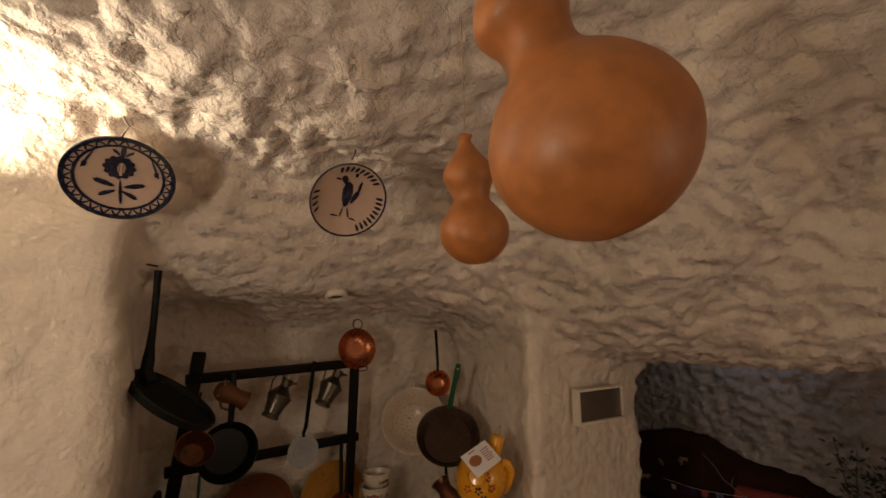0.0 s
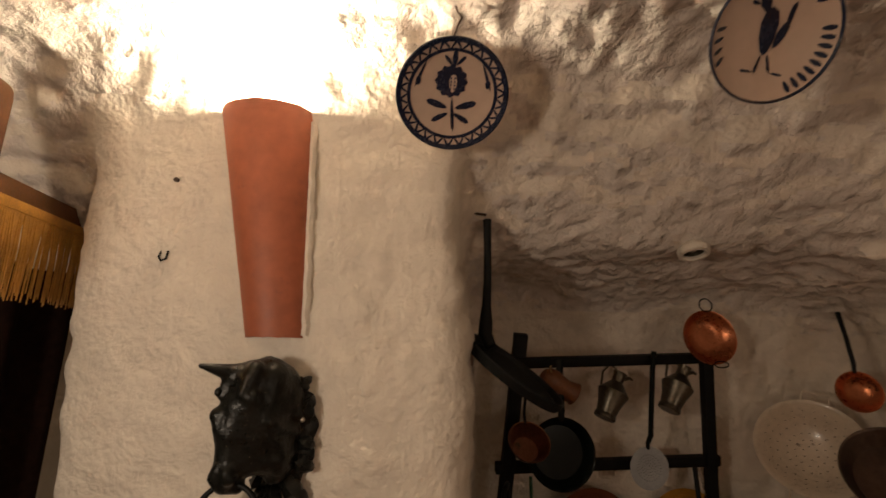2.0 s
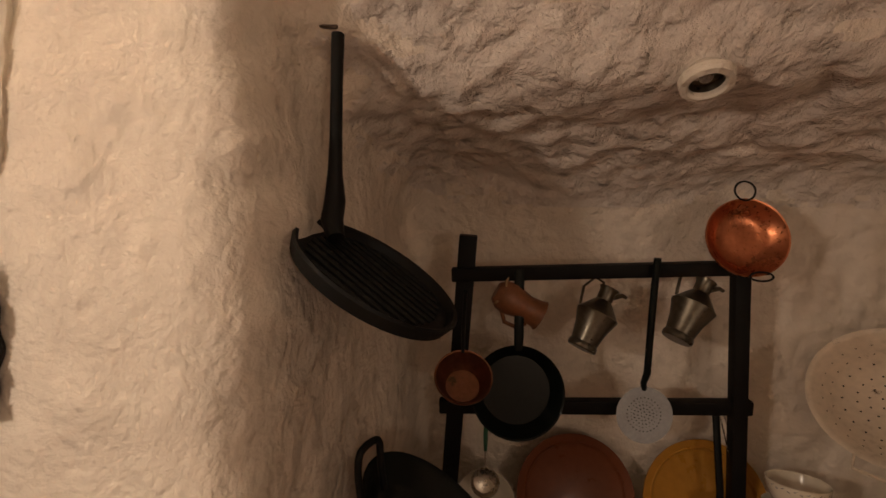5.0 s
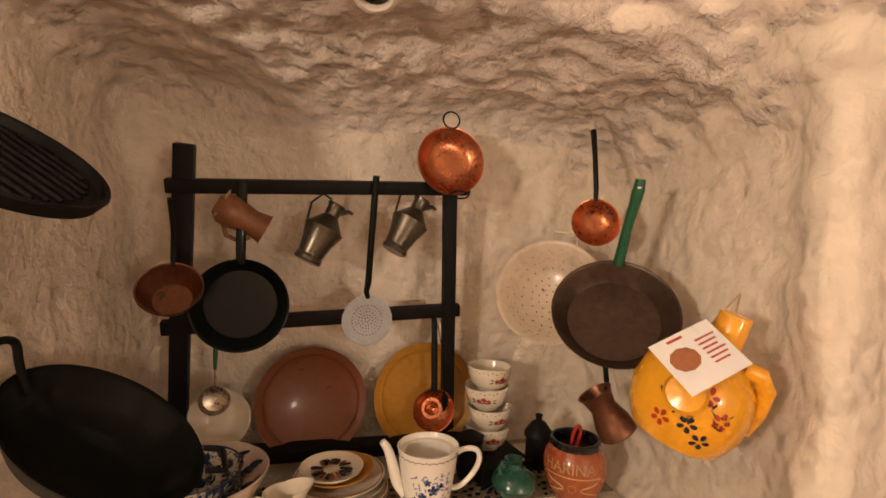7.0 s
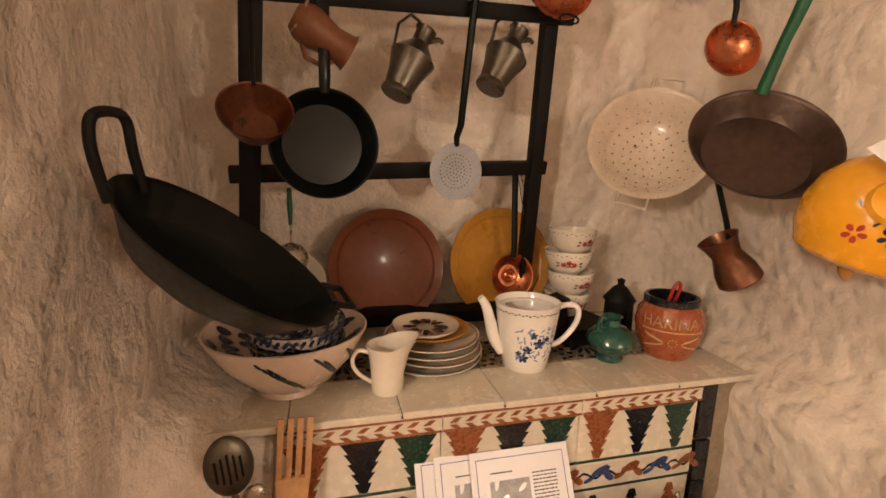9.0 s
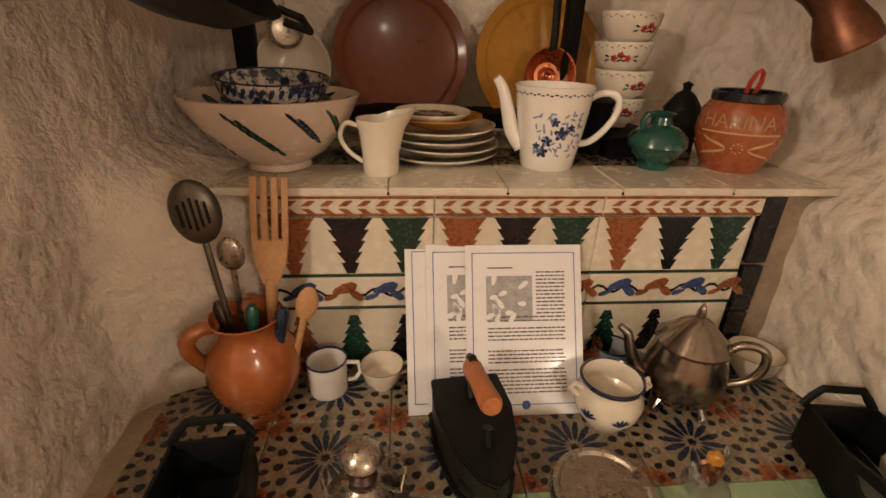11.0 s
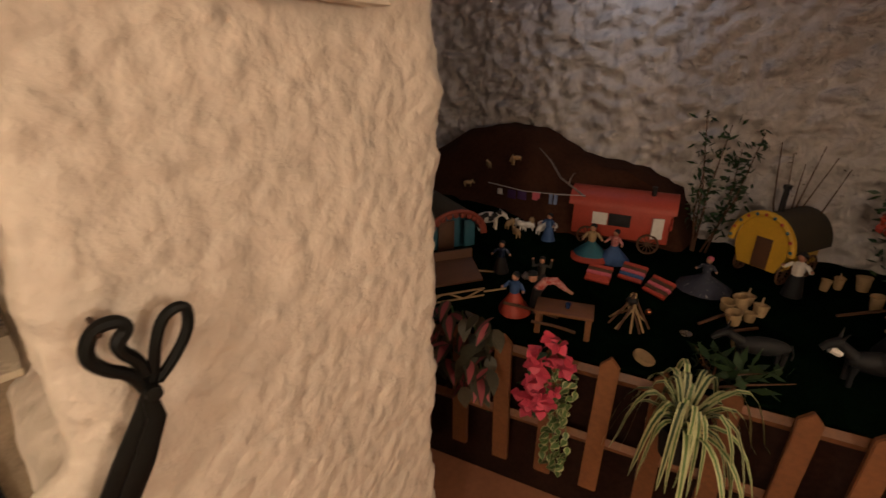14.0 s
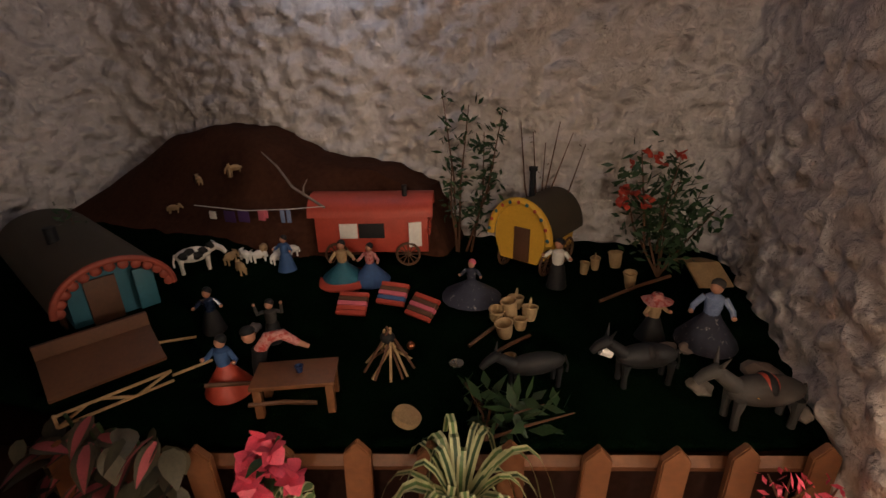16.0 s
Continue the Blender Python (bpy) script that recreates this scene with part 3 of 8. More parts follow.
for col in range(3):
    x = 0.997 - TW * (col + 0.5)
    rows = ((cap_tile, 1.142, -0.010), (big_tile, 1.064, -0.005), (strip_tile, 0.972, -0.006), (low_tile, 0.876, -0.005))
    for me, z, y in rows:
        t = piece("tile", me, panel, x, y, z)
    piece("chevron_motif", chev, panel, x, -0.0213, 1.140, rx=90)
    piece("line_tile", line_black, panel, x, -0.011, 1.164)
    piece("line_tile", line_brown, panel, x, -0.0115, 1.157)
    piece("line_tile", line_brown, panel, x, -0.0115, 1.1265)
    for z in (1.121, 1.0065, 0.9385):
        piece("line_tile", line_green, panel, x, -0.0065, z)
    piece("line_tile", line_green, panel, x, -0.0065, 0.811)
    for k in range(3):
        piece("stepped_motif", trees[k], panel, x + (k - 1) * 0.098, -0.0106, 1.011, rx=90)
        piece("stepped_motif", low_trees[(k + col) % 3], panel, x + (k - 1) * 0.098, -0.0106, 0.816, rx=90)
    for w in waves:
        piece("wave_motif", w, panel, x, -0.0132, 0.972, rx=90)
    piece("vine_motif", vine, panel, x, -0.0128, 0.972, rx=90)
side = tile_mesh("side_tile", 0.042, 0.012, 0.145, TILE_BLACK)
side2 = tile_mesh("side_tile", 0.042, 0.012, 0.10, TILE_BLACK)
for me, z in ((side, 1.095), (side2, 0.965), (side2, 0.862)):
    piece("side_tile", me, panel, 1.024, -0.006, z)

shelf_top = thing("shelf_tiling", pose(0, 0, SZ), "cream glazed tiles on top of the kitchen shelf", "shelf tiles", kind="structure")
st = tile_mesh("tile", 0.1985, 0.1485, 0.014, TILE_WHITE)
sr = tile_mesh("tile", 0.1985, 0.1485, 0.014, TILE_BUFF)
for i in range(6):
    for j in range(3):
        piece("tile", sr if j == 1 else st, shelf_top, 1.03 - 0.2 * i, PY + 0.052 + 0.15 * j, -0.006 + (0.0008 if (i + j) % 2 else 0))

counter_top = thing("counter_tiling", pose(0, 0, CZ), "counter tiles printed with star rosettes and a jade edge", "counter tiles", kind="structure")
ct = tile_mesh("tile", 0.1988, 0.1502, 0.012, TILE_BUFF)
jt = tile_mesh("jade_tile", 0.1988, 0.092, 0.014, TILE_JADE)


def rosette(parts):
    bm = bmesh.new()
    for n, r0, ln, w, off in parts:
        for k in range(n):
            a = 360 / n * k + off
            petal(bm, r0 * math.cos(radians(a)), r0 * math.sin(radians(a)), ln, w, a, n=7)
    return bm


def ring_dots(rings):
    """Rings of almond shapes, kept within one tile."""
    bm = bmesh.new()
    for n, r0, ln, w, off in rings:
        for k in range(n):
            a = 360 / n * k + off
            x, y = r0 * math.cos(radians(a)), r0 * math.sin(radians(a))
            if abs(x) < 0.083 and abs(y) < 0.060:
                petal(bm, x, y, ln, w, a, n=7)
    return bm


ros_a = motif_mesh("rosette_motif", rosette([(16, 0.012, 0.046, 0.0135, 0)]), NAVY)
ros_b = motif_mesh("rosette_motif", rosette([(14, 0.012, 0.044, 0.0145, 0)]), NAVY)
dots_a = motif_mesh("dot_motif", ring_dots([(16, 0.061, 0.017, 0.018, 11), (26, 0.082, 0.016, 0.014, 0), (34, 0.10, 0.015, 0.014, 5), (5, 0.0, 0.008, 0.008, 0)]), TILE_BLACK)
corner_m = bmesh.new()
for sx in (-1, 1):
    for sy in (-1, 1):
        for k in range(5):
            petal(corner_m, sx * 0.096, sy * 0.072, 0.030, 0.012, math.degrees(math.atan2(-sy * 0.8, -sx)) + (k - 2) * 22, n=7)
        petal(corner_m, sx * 0.05, sy * 0.070, 0.012, 0.014, -90 * sy, n=7)
corner_m = motif_mesh("corner_motif", corner_m, TILE_BROWN)
for i in range(6):
    x = 1.03 - 0.2 * i
    for j in range(2):
        y = PY - 0.076 - 0.151 * j
        piece("tile", ct, counter_top, x, y, -0.006)
        odd = (i + j) % 2
        piece("rosette_motif", ros_a if odd else ros_b, counter_top, x, y, 0.0006, rz=13 * i)
        piece("dot_motif", dots_a, counter_top, x, y, 0.0006)
        piece("corner_motif", corner_m, counter_top, x, y, 0.0006)
    piece("rosette_motif", ros_b, shelf_top, x, PY + 0.202, 0.0024)
    piece("dot_motif", dots_a, shelf_top, x, PY + 0.202, 0.0024)
    piece("jade_tile", jt, counter_top, x, PY - 0.350, -0.005)


# ---- wooden rack ----
def bar(p, q, w, d, name, parent, bevel=0.004, m=BLACK_WOOD):
    p, q = Vector(p), Vector(q)
    axis = (q - p).normalized()
    n = Vector((0.1, -0.966, -0.24))
    n = (n - axis * n.dot(axis)).normalized()
    rot = Matrix((axis.cross(n), n, axis)).transposed().to_4x4()
    bm = box(w, d, (q - p).length, bevel)
    for v in bm.verts:
        v.co.x += 0.0025 * noise.noise(Vector((v.co.z * 9, p.x * 7, 1)))
    return part(name, bm, m, parent, at=Matrix.Translation((p + q) / 2) @ rot)


rack = thing("utensil_rack", pose(0, 0, 0), "black-painted wooden rack leaning on the shelf, hung with pans", "rack")
bar((0.018, 2.09, 1.195), (0.088, 1.893, 2.005), 0.042, 0.034, "post", rack)
bar((0.742, 2.14, 1.2), (0.694, 1.964, 1.962), 0.034, 0.03, "post", rack)
bar((0.05, 1.895, 1.914), (0.742, 1.955, 1.945), 0.032, 0.026, "rail", rack)
bar((0.012, 1.988, 1.587), (0.748, 2.053, 1.617), 0.034, 0.026, "rail", rack)
bar((0.02, 2.04, 1.247), (0.80, 2.10, 1.222), 0.036, 0.045, "rail", rack)


def hook(parent, p, h=0.03, r=0.0016, m=IRON):
    pts = [(p[0], p[1] + 0.012, p[2] + h), (p[0], p[1] - 0.012, p[2] + h)] + [(p[0], p[1] - 0.012, p[2] + h * (1 - i / 4)) for i in range(1, 5)]
    return part("hook", tube(pts, r, 6), m, parent)


def round_pan(name, at, r, depth, base, m, label, cat, group="", thick=0.003):
    """An open pan: opening towards local +z."""
    t = thing(name, at, label, cat, group)
    prof = [(0, -depth), (base * 0.6, -depth), (base, -depth), (base + (r - base) * 0.35, -depth * 0.72), (r * 0.97, -0.004), (r, 0.0), (r + 0.003, 0.001), (r + 0.003, -0.003), (r * 0.985, -0.008), (base + (r - base) * 0.38, -depth * 0.76 - thick), (base + 0.002, -depth - thick), (0, -depth - thick)]
    part("bowl", lathe(prof, 48), m, t)
    return t


pan = round_pan("frying_pan", pose(0.205, 1.895, 1.652, 88, 0, 8), 0.102, 0.035, 0.078, BLACK_ENAMEL, "small black frying pan hanging from the rack", "pan")
hb = tube([(0, 0.098, -0.004), (0, 0.125, 0.012), (0, 0.19, 0.014), (0, 0.275, 0.008)], [0.010, 0.011, 0.011, 0.012], 10, flat=1.0)
for v in hb.verts:
    v.co.z = v.co.z * 0.4 + 0.006
part("handle", hb, BLACK_ENAMEL, pan)

ladle_bowl = round_pan("copper_bowl", pose(0.094, 1.800, 1.702, 52, 0, 10), 0.058, 0.044, 0.036, OLD_COPPER, "small copper ladle bowl hanging beside the rack", "ladle")
part("handle", tube([(0.0, 0.056, -0.004), (0.0, 0.085, 0.01), (0.0, 0.11, 0.05), (0.0, 0.13, 0.12)], 0.0045, 8), IRON, ladle_bowl)

skimmer = thing("skimmer", pose(0.490, 1.972, 1.603, 90, 0, 8), "grey enamel skimmer with pierced round head on the rack", "skimmer")
disc = lathe([(0, -0.006), (0.04, -0.004), (0.062, 0.0), (0.064, 0.002), (0.062, 0.0025), (0.04, -0.0015), (0, -0.0035)], 40)
part("head", disc, GREY_ENAMEL, skimmer)
hl = bmesh.new()
for ringi, (rr, nn) in enumerate(((0.006, 5), (0.014, 11), (0.022, 17), (0.030, 23), (0.038, 28), (0.047, 30))):
    for k in range(nn):
        a = 2 * math.pi * k / nn + ringi
        poly(hl, [(rr * math.cos(a) + 0.0017 * math.cos(b), rr * math.sin(a) + 0.0017 * math.sin(b)) for b in (0, 1.26, 2.51, 3.77, 5.03)], -0.0005 if rr > 0.036 else -0.002)
part("holes", hl, IRON, skimmer, "dark pierced holes")
part("handle", tube([(0.0, 0.058, 0.0), (-0.006, 0.075, 0.012), (-0.005, 0.1, 0.03), (-0.003, 0.2, 0.045), (0, 0.3, 0.06), (0, 0.355, 0.075)], [0.006, 0.007, 0.008, 0.008, 0.008, 0.008], 10), BLACK_ENAMEL, skimmer)

cop = round_pan("copper_pan", pose(0.682, 1.905, 2.006, 84, 0, 4), 0.082, 0.03, 0.05, COPPER, "round hammered copper pan with iron ring handles", "pan")
for yy, rr in ((0.101, 0.021), (-0.084, 0.019)):
    part("ring_handle", tube([(rr * math.cos(a) * (1 if yy > 0 else 1.2) + (0 if yy > 0 else 0.02), yy + rr * math.sin(a) * (1 if yy > 0 else 0.5), 0.003) for a in (2 * math.pi * i / 20 for i in range(20))], 0.0022, 6, True), IRON, cop)


def oil_can(at, tilt):
    t = thing("oil_can", at, "small tarnished tin oil can hanging tilted from the rack", "oil can", "oil cans on the rack")
    part("body", lathe([(0, -0.07), (0.030, -0.07), (0.033, -0.067), (0.033, -0.058), (0.030, -0.054), (0.036, -0.02), (0.047, 0.012), (0.048, 0.016), (0.044, 0.02), (0.022, 0.048), (0.018, 0.052), (0.0185, 0.075), (0.023, 0.083), (0.021, 0.083), (0.016, 0.075), (0.0, 0.06)], 32), PEWTER, t)
    part("spout", tube([(0.016, 0, 0.07), (0.034, 0, 0.083), (0.044, 0, 0.082)], [0.008, 0.005, 0.004], 8), PEWTER, t)
    part("handle", tube([(-0.045, 0, 0.02), (-0.055, 0, 0.06), (-0.04, 0, 0.092), (-0.018, 0, 0.09), (-0.012, 0, 0.07)], 0.003, 8, flat=1.8), PEWTER, t)
    return t


can = oil_can(pose(0.374, 1.935, 1.815, -6, 27, 8), 0)
copy_thing(can, pose(0.582, 1.95, 1.84, -6, 30, 8))

clay = thing("clay_pitcher", pose(0.205, 1.905, 1.850, 0, 118, 12), "small unglazed clay pitcher tied to the rack with raffia", "pitcher")
part("body", lathe([(0, -0.06), (0.022, -0.06), (0.034, -0.045), (0.038, -0.025), (0.033, 0.0), (0.029, 0.02), (0.033, 0.05), (0.036, 0.055), (0.034, 0.055), (0.026, 0.02), (0, -0.04)], 28), PITCHER_CLAY, clay)
part("handle", tube([(0.03, 0, -0.03), (0.052, 0, -0.01), (0.05, 0, 0.02), (0.031, 0, 0.035)], 0.005, 8), PITCHER_CLAY, clay)
part("raffia_tie", tube([(0.03 * math.cos(a), 0.03 * math.sin(a), -0.045 + 0.006 * math.sin(3 * a)) for a in (0.5 * i for i in range(13))] + [(-0.06, 0.0, -0.05)], 0.003, 6), TWINE, clay)

lad2 = round_pan("copper_ladle", pose(0.688, 2.075, 1.325, 82, 0, 4), 0.058, 0.028, 0.03, COPPER, "copper ladle with embossed centre and flat black handle", "ladle")
part("boss", lathe([(0.021, -0.026), (0.018, -0.022), (0.014, -0.025), (0.009, -0.021), (0.004, -0.024), (0, -0.02)], 24), COPPER, lad2)
hb = tube([(0, 0.055, -0.002), (0, 0.08, 0.01), (0, 0.2, 0.02), (0, 0.285, 0.03)], 0.009, 8)
for v in hb.verts:
    v.co.z = (v.co.z - 0.01) * 0.5 + 0.01
part("handle", hb, IRON, lad2)
part("hanger", tube([(-0.012, 0.285, 0.03), (0.0, 0.295, 0.035), (0.03, 0.2, 0.03), (0.02, 0.16, 0.028), (0.0, 0.285, 0.03)], 0.0015, 6), TIN, lad2)

strn = thing("tea_strainer", pose(0.128, 2.0, 1.405, 84, 0, 8), "small wire strainer with green handle hanging from the rack", "strainer")
part("mesh_bowl", lathe([(0.034, 0), (0.036, 0.001), (0.034, 0.002), (0.028, -0.012), (0, -0.022)], 24), TIN, strn)
part("handle", tube([(0, 0.036, 0), (0, 0.06, 0.003), (0, 0.075, 0.004)], 0.0025, 8), TIN, strn)
part("grip", tube([(0, 0.075, 0.004), (0, 0.11, 0.006), (0, 0.155, 0.008)], [0.004, 0.006, 0.005], 10), GREEN_PAINT, strn, "green painted grip")
round_pan("white_bowl", pose(0.124, 2.055, 1.335, 80, 0, 8), 0.074, 0.035, 0.035, CREAM, "shallow cream bowl standing against the wall", "bowl")


def display_plate(name, at, r, m, label):
    t = thing(name, at, label, "plate", "plates behind the rack")
    part("plate", lathe([(0, -0.018), (r * 0.72, -0.018), (r * 0.84, -0.006), (r * 0.97, 0.0), (r, 0.003), (r, 0.0), (r * 0.85, -0.011), (r * 0.72, -0.024), (0, -0.024)], 64), m, t)
    part("raised_ring", lathe([(r * 0.80, -0.012), (r * 0.83, -0.006), (r * 0.86, -0.003), (r * 0.88, -0.006)], 64), m, t)
    return t


display_plate("brown_plate", pose(0.352, 2.088, 1.358, 78, 0, 6), 0.148, BROWN_GLAZE, "large brown glazed plate leaning against the wall")
display_plate("ochre_plate", pose(0.672, 2.122, 1.352, 78, 0, 6), 0.153, OCHRE_GLAZE, "large ochre glazed plate leaning against the wall")


def small_bowl(z, k, label):
    t = thing("breakfast_bowl", pose(0.842 + 0.004 * math.sin(k * 2.1), 2.055 + 0.003 * math.cos(k * 3), z, 1.5 * math.sin(k), 1.2 * math.cos(2 * k), 25 * math.sin(k * 2.4)), label, "bowl", "stacked bowls")
    prof = [(0, 0), (0.032, 0), (0.033, 0.005), (0.050, 0.018), (0.060, 0.045), (0.063, 0.064), (0.0625, 0.066), (0.060, 0.064), (0.056, 0.04), (0.04, 0.012), (0, 0.008)]
    part("body", lathe(prof, 36), CREAM, t)
    ra = between(prof[3:7])
    bm = bmesh.new()
    for i in range(30):
        petal(bm, -0.18 + 0.012 * i, 0.057, 0.008, 0.0022, 25 * (-1) ** i, n=6)
    part("painted_rim", wrapped(bm, ra), BLUE if k % 2 else NAVY, t)
    bm = bmesh.new()
    for i in range(3):
        for a in range(5):
            petal(bm, -0.014 + 0.014 * i, 0.034 + 0.006 * (i % 2), 0.008, 0.007, 72 * a, n=6)
    part("painted_floral", wrapped(bm, ra), RED, t)
    bm = bmesh.new()
    for i in range(2):
        for a in (20, 160, 200, 340):
            petal(bm, -0.012 + 0.026 * i + 0.012 * math.cos(radians(a)), 0.034 + 0.006 * math.sin(radians(a)), 0.012, 0.005, a, n=6)
    part("painted_foliage", wrapped(bm, ra), TILE_GREEN, t)


for k, z in enumerate((1.232, 1.290, 1.346, 1.402)):
    small_bowl(z - 0.012, k, "cream breakfast bowl with painted flower garland in a stack")
blk = thing("black_stand", pose(0.845, 2.04, SZ, 0, 0, 12), "low black wooden box on the tiled shelf", "box")
part("box", box(0.16, 0.2, 0.045, 0.004, at=(0, 0, 0.0225)), BLACK_WOOD, blk)
pep = thing("pepper_mill", pose(0.775, 1.99, SZ, 0, 0, 0), "black angular coffee grinder body beside the rack", "grinder")
part("body", lathe([(0, 0), (0.035, 0), (0.04, 0.03), (0.032, 0.09), (0.04, 0.11), (0.0, 0.13)], 7), BLACK_WOOD, pep)
lan = thing("black_lantern", pose(0.985, 2.02, SZ), "small black metal lantern with pointed lid", "lantern")
part("body", lathe([(0, 0), (0.038, 0), (0.04, 0.005), (0.038, 0.09), (0, 0.09)], 8), IRON, lan)
part("lid", lathe([(0.043, 0.088), (0.043, 0.094), (0.02, 0.125), (0.009, 0.132), (0.009, 0.14), (0.012, 0.146), (0, 0.152)], 8), IRON, lan)

# ---- things on the shelf ----
jar = thing("flour_jar", pose(1.012, 1.858, SZ), "red earthenware flour jar with cream lettering and dark rim", "jar")
jp = [(0, 0), (0.05, 0), (0.054, 0.006), (0.072, 0.045), (0.078, 0.08), (0.074, 0.112), (0.060, 0.132)]
part("body", lathe(jp + [(0.056, 0.131), (0.068, 0.11), (0.07, 0.08), (0.045, 0.012), (0, 0.01)], 48), HARINA_CLAY, jar)
part("rim", lathe([(0.060, 0.131), (0.0625, 0.134), (0.0625, 0.147), (0.060, 0.150), (0.054, 0.149), (0.054, 0.12), (0.057, 0.12)], 48), TILE_BLACK, jar, "dark glazed rim")
ja = between(jp[2:])
bm = letters("HARINA", 0.036)
bmesh.ops.translate(bm, vec=(0, 0.088, 0), verts=bm.verts[:])
part("lettering", wrapped(bm, ja, -128), SLIP, jar, "cream slip lettering")
bm = bmesh.new()
for i in range(40):
    x = -0.075 + 0.15 * i / 40
    poly(bm, [(x, 0.078 - 0.1 * x * x), (x + 0.004, 0.078 - 0.1 * x * x), (x + 0.004, 0.081 - 0.1 * x * x), (x, 0.081 - 0.1 * x * x)])
for s in (-1, 1):
    for k in range(6):
        petal(bm, s * (0.018 + 0.007 * k), 0.05 + 0.002 * k, 0.018, 0.004, 90 - s * (55 + 0 * k), n=6)
        petal(bm, s * (0.018 + 0.007 * k), 0.05 - 0.002 * k, 0.018, 0.004, 90 - s * (120), n=6)
for k in range(8):
    petal(bm, 0.009 * math.cos(k * 0.785) - 0.002, 0.052 + 0.009 * math.sin(k * 0.785), 0.004, 0.004, 0, n=6)
part("painted_sprig", wrapped(bm, ja, -122), SLIP, jar, "yellow slip sprigs")
bm = bmesh.new()
for k in range(12):
    petal(bm, 0.02 * math.cos(k * 0.5), 0.085 + 0.022 * math.sin(k * 0.5), 0.009, 0.003, 60 + k * 30, n=6)
part("painted_scroll", wrapped(bm, ja, -30), SLIP, jar)
sp = thing("red_spoon", pose(1.0, 1.872, SZ + 0.05, 14, 4, 0), "red-handled spoon standing in the flour jar", "spoon")
part("handle", tube([(0.006, 0, 0), (0.007, 0, 0.07), (0.010, 0, 0.12), (0.006, 0, 0.137), (0, 0, 0.141), (-0.006, 0, 0.137), (-0.010, 0, 0.12), (-0.007, 0, 0.07), (-0.006, 0, 0)], 0.0042, 8), RED, sp)

gj = thing("green_jug", pose(0.85, 1.855, SZ), "small dark green glazed jug with a loop handle", "jug")
part("body", lathe([(0, 0), (0.03, 0), (0.032, 0.008), (0.027, 0.014), (0.045, 0.03), (0.056, 0.048), (0.053, 0.064), (0.035, 0.08), (0.020, 0.086), (0.018, 0.1), (0.024, 0.107), (0.022, 0.108), (0.014, 0.1), (0, 0.09)], 40, wob=0.01), GREEN_GLAZE, gj)
part("handle", tube([(-0.018, -0.004, 0.102), (-0.035, -0.008, 0.106), (-0.041, -0.008, 0.092), (-0.038, -0.008, 0.078)], 0.006, 8), GREEN_GLAZE, gj)

pot = thing("floral_coffee_pot", pose(0.635, 1.862, SZ, 0, 0, 0), "lidless white coffee pot with blue flowers", "coffee pot")
pp = [(0, 0), (0.046, 0), (0.050, 0.004), (0.058, 0.05), (0.066, 0.1), (0.072, 0.148)]
part("body", lathe(pp + [(0.0735, 0.153), (0.071, 0.154), (0.068, 0.148), (0.06, 0.09), (0.046, 0.012), (0, 0.01)], 48), WHITE, pot)
spout_path = rounded([(-0.050, 0.01, 0.040), (-0.072, 0.012, 0.066), (-0.082, 0.012, 0.105), (-0.094, 0.012, 0.145), (-0.108, 0.012, 0.163)])
part("spout", tube(spout_path, [0.018 - 0.010 * min(1, i / len(spout_path) * 1.1) for i in range(len(spout_path))], 14), WHITE, pot)
part("handle", tube(rounded([(0.066, 0, 0.128), (0.09, -0.004, 0.142), (0.122, -0.008, 0.138), (0.126, -0.008, 0.108), (0.108, -0.006, 0.076), (0.08, -0.003, 0.048), (0.054, 0, 0.045)]), 0.0066, 12), WHITE, pot)
part("lid_seat", lathe([(0.071, 0.142), (0.056, 0.140), (0.054, 0.136), (0.069, 0.134)], 40), WHITE, pot)
pa = between(pp[2:])
bm = bmesh.new()
random.seed(4)
for fx, fy, rr in ((0.0, 0.075, 0.014), (-0.024, 0.06, 0.011), (-0.03, 0.04, 0.012), (0.018, 0.085, 0.008), (-0.014, 0.095, 0.009), (-0.042, 0.05, 0.008)):
    for k in range(5):
        petal(bm, fx, fy, rr, rr * 0.8, 72 * k + 20, n=7)
part("painted_floral", wrapped(bm, pa, -88), BLUE, pot, "blue painted flowers")
bm = bmesh.new()
for k in range(60):
    petal(bm, random.uniform(-0.05, 0.04), random.uniform(0.03, 0.11), 0.012, 0.005, random.uniform(0, 360), n=6)
part("painted_foliage", wrapped(bm, pa, -88), PALE_BLUE, pot)
bm = bmesh.new()
for k in range(56):
    petal(bm, -0.2 + 0.0078 * k, 0.14 + 0.002 * (k % 2), 0.007, 0.0035, 0, n=6)
part("painted_border", wrapped(bm, pa, -90), NAVY, pot)


def plate_at(x, y, z, r, m, label, name="dinner_plate"):
    t = thing(name, pose(x, y, z, random.uniform(-1, 1), random.uniform(-1, 1), 0), label, "plate", "stack of plates")
    part("plate", lathe([(0, 0.004), (r * 0.6, 0.004), (r * 0.72, 0.008), (r * 0.96, 0.018), (r, 0.020), (r * 0.985, 0.0165), (r * 0.72, 0.003), (r * 0.6, 0.0), (0, 0.0)], 48), m, t)
    return t


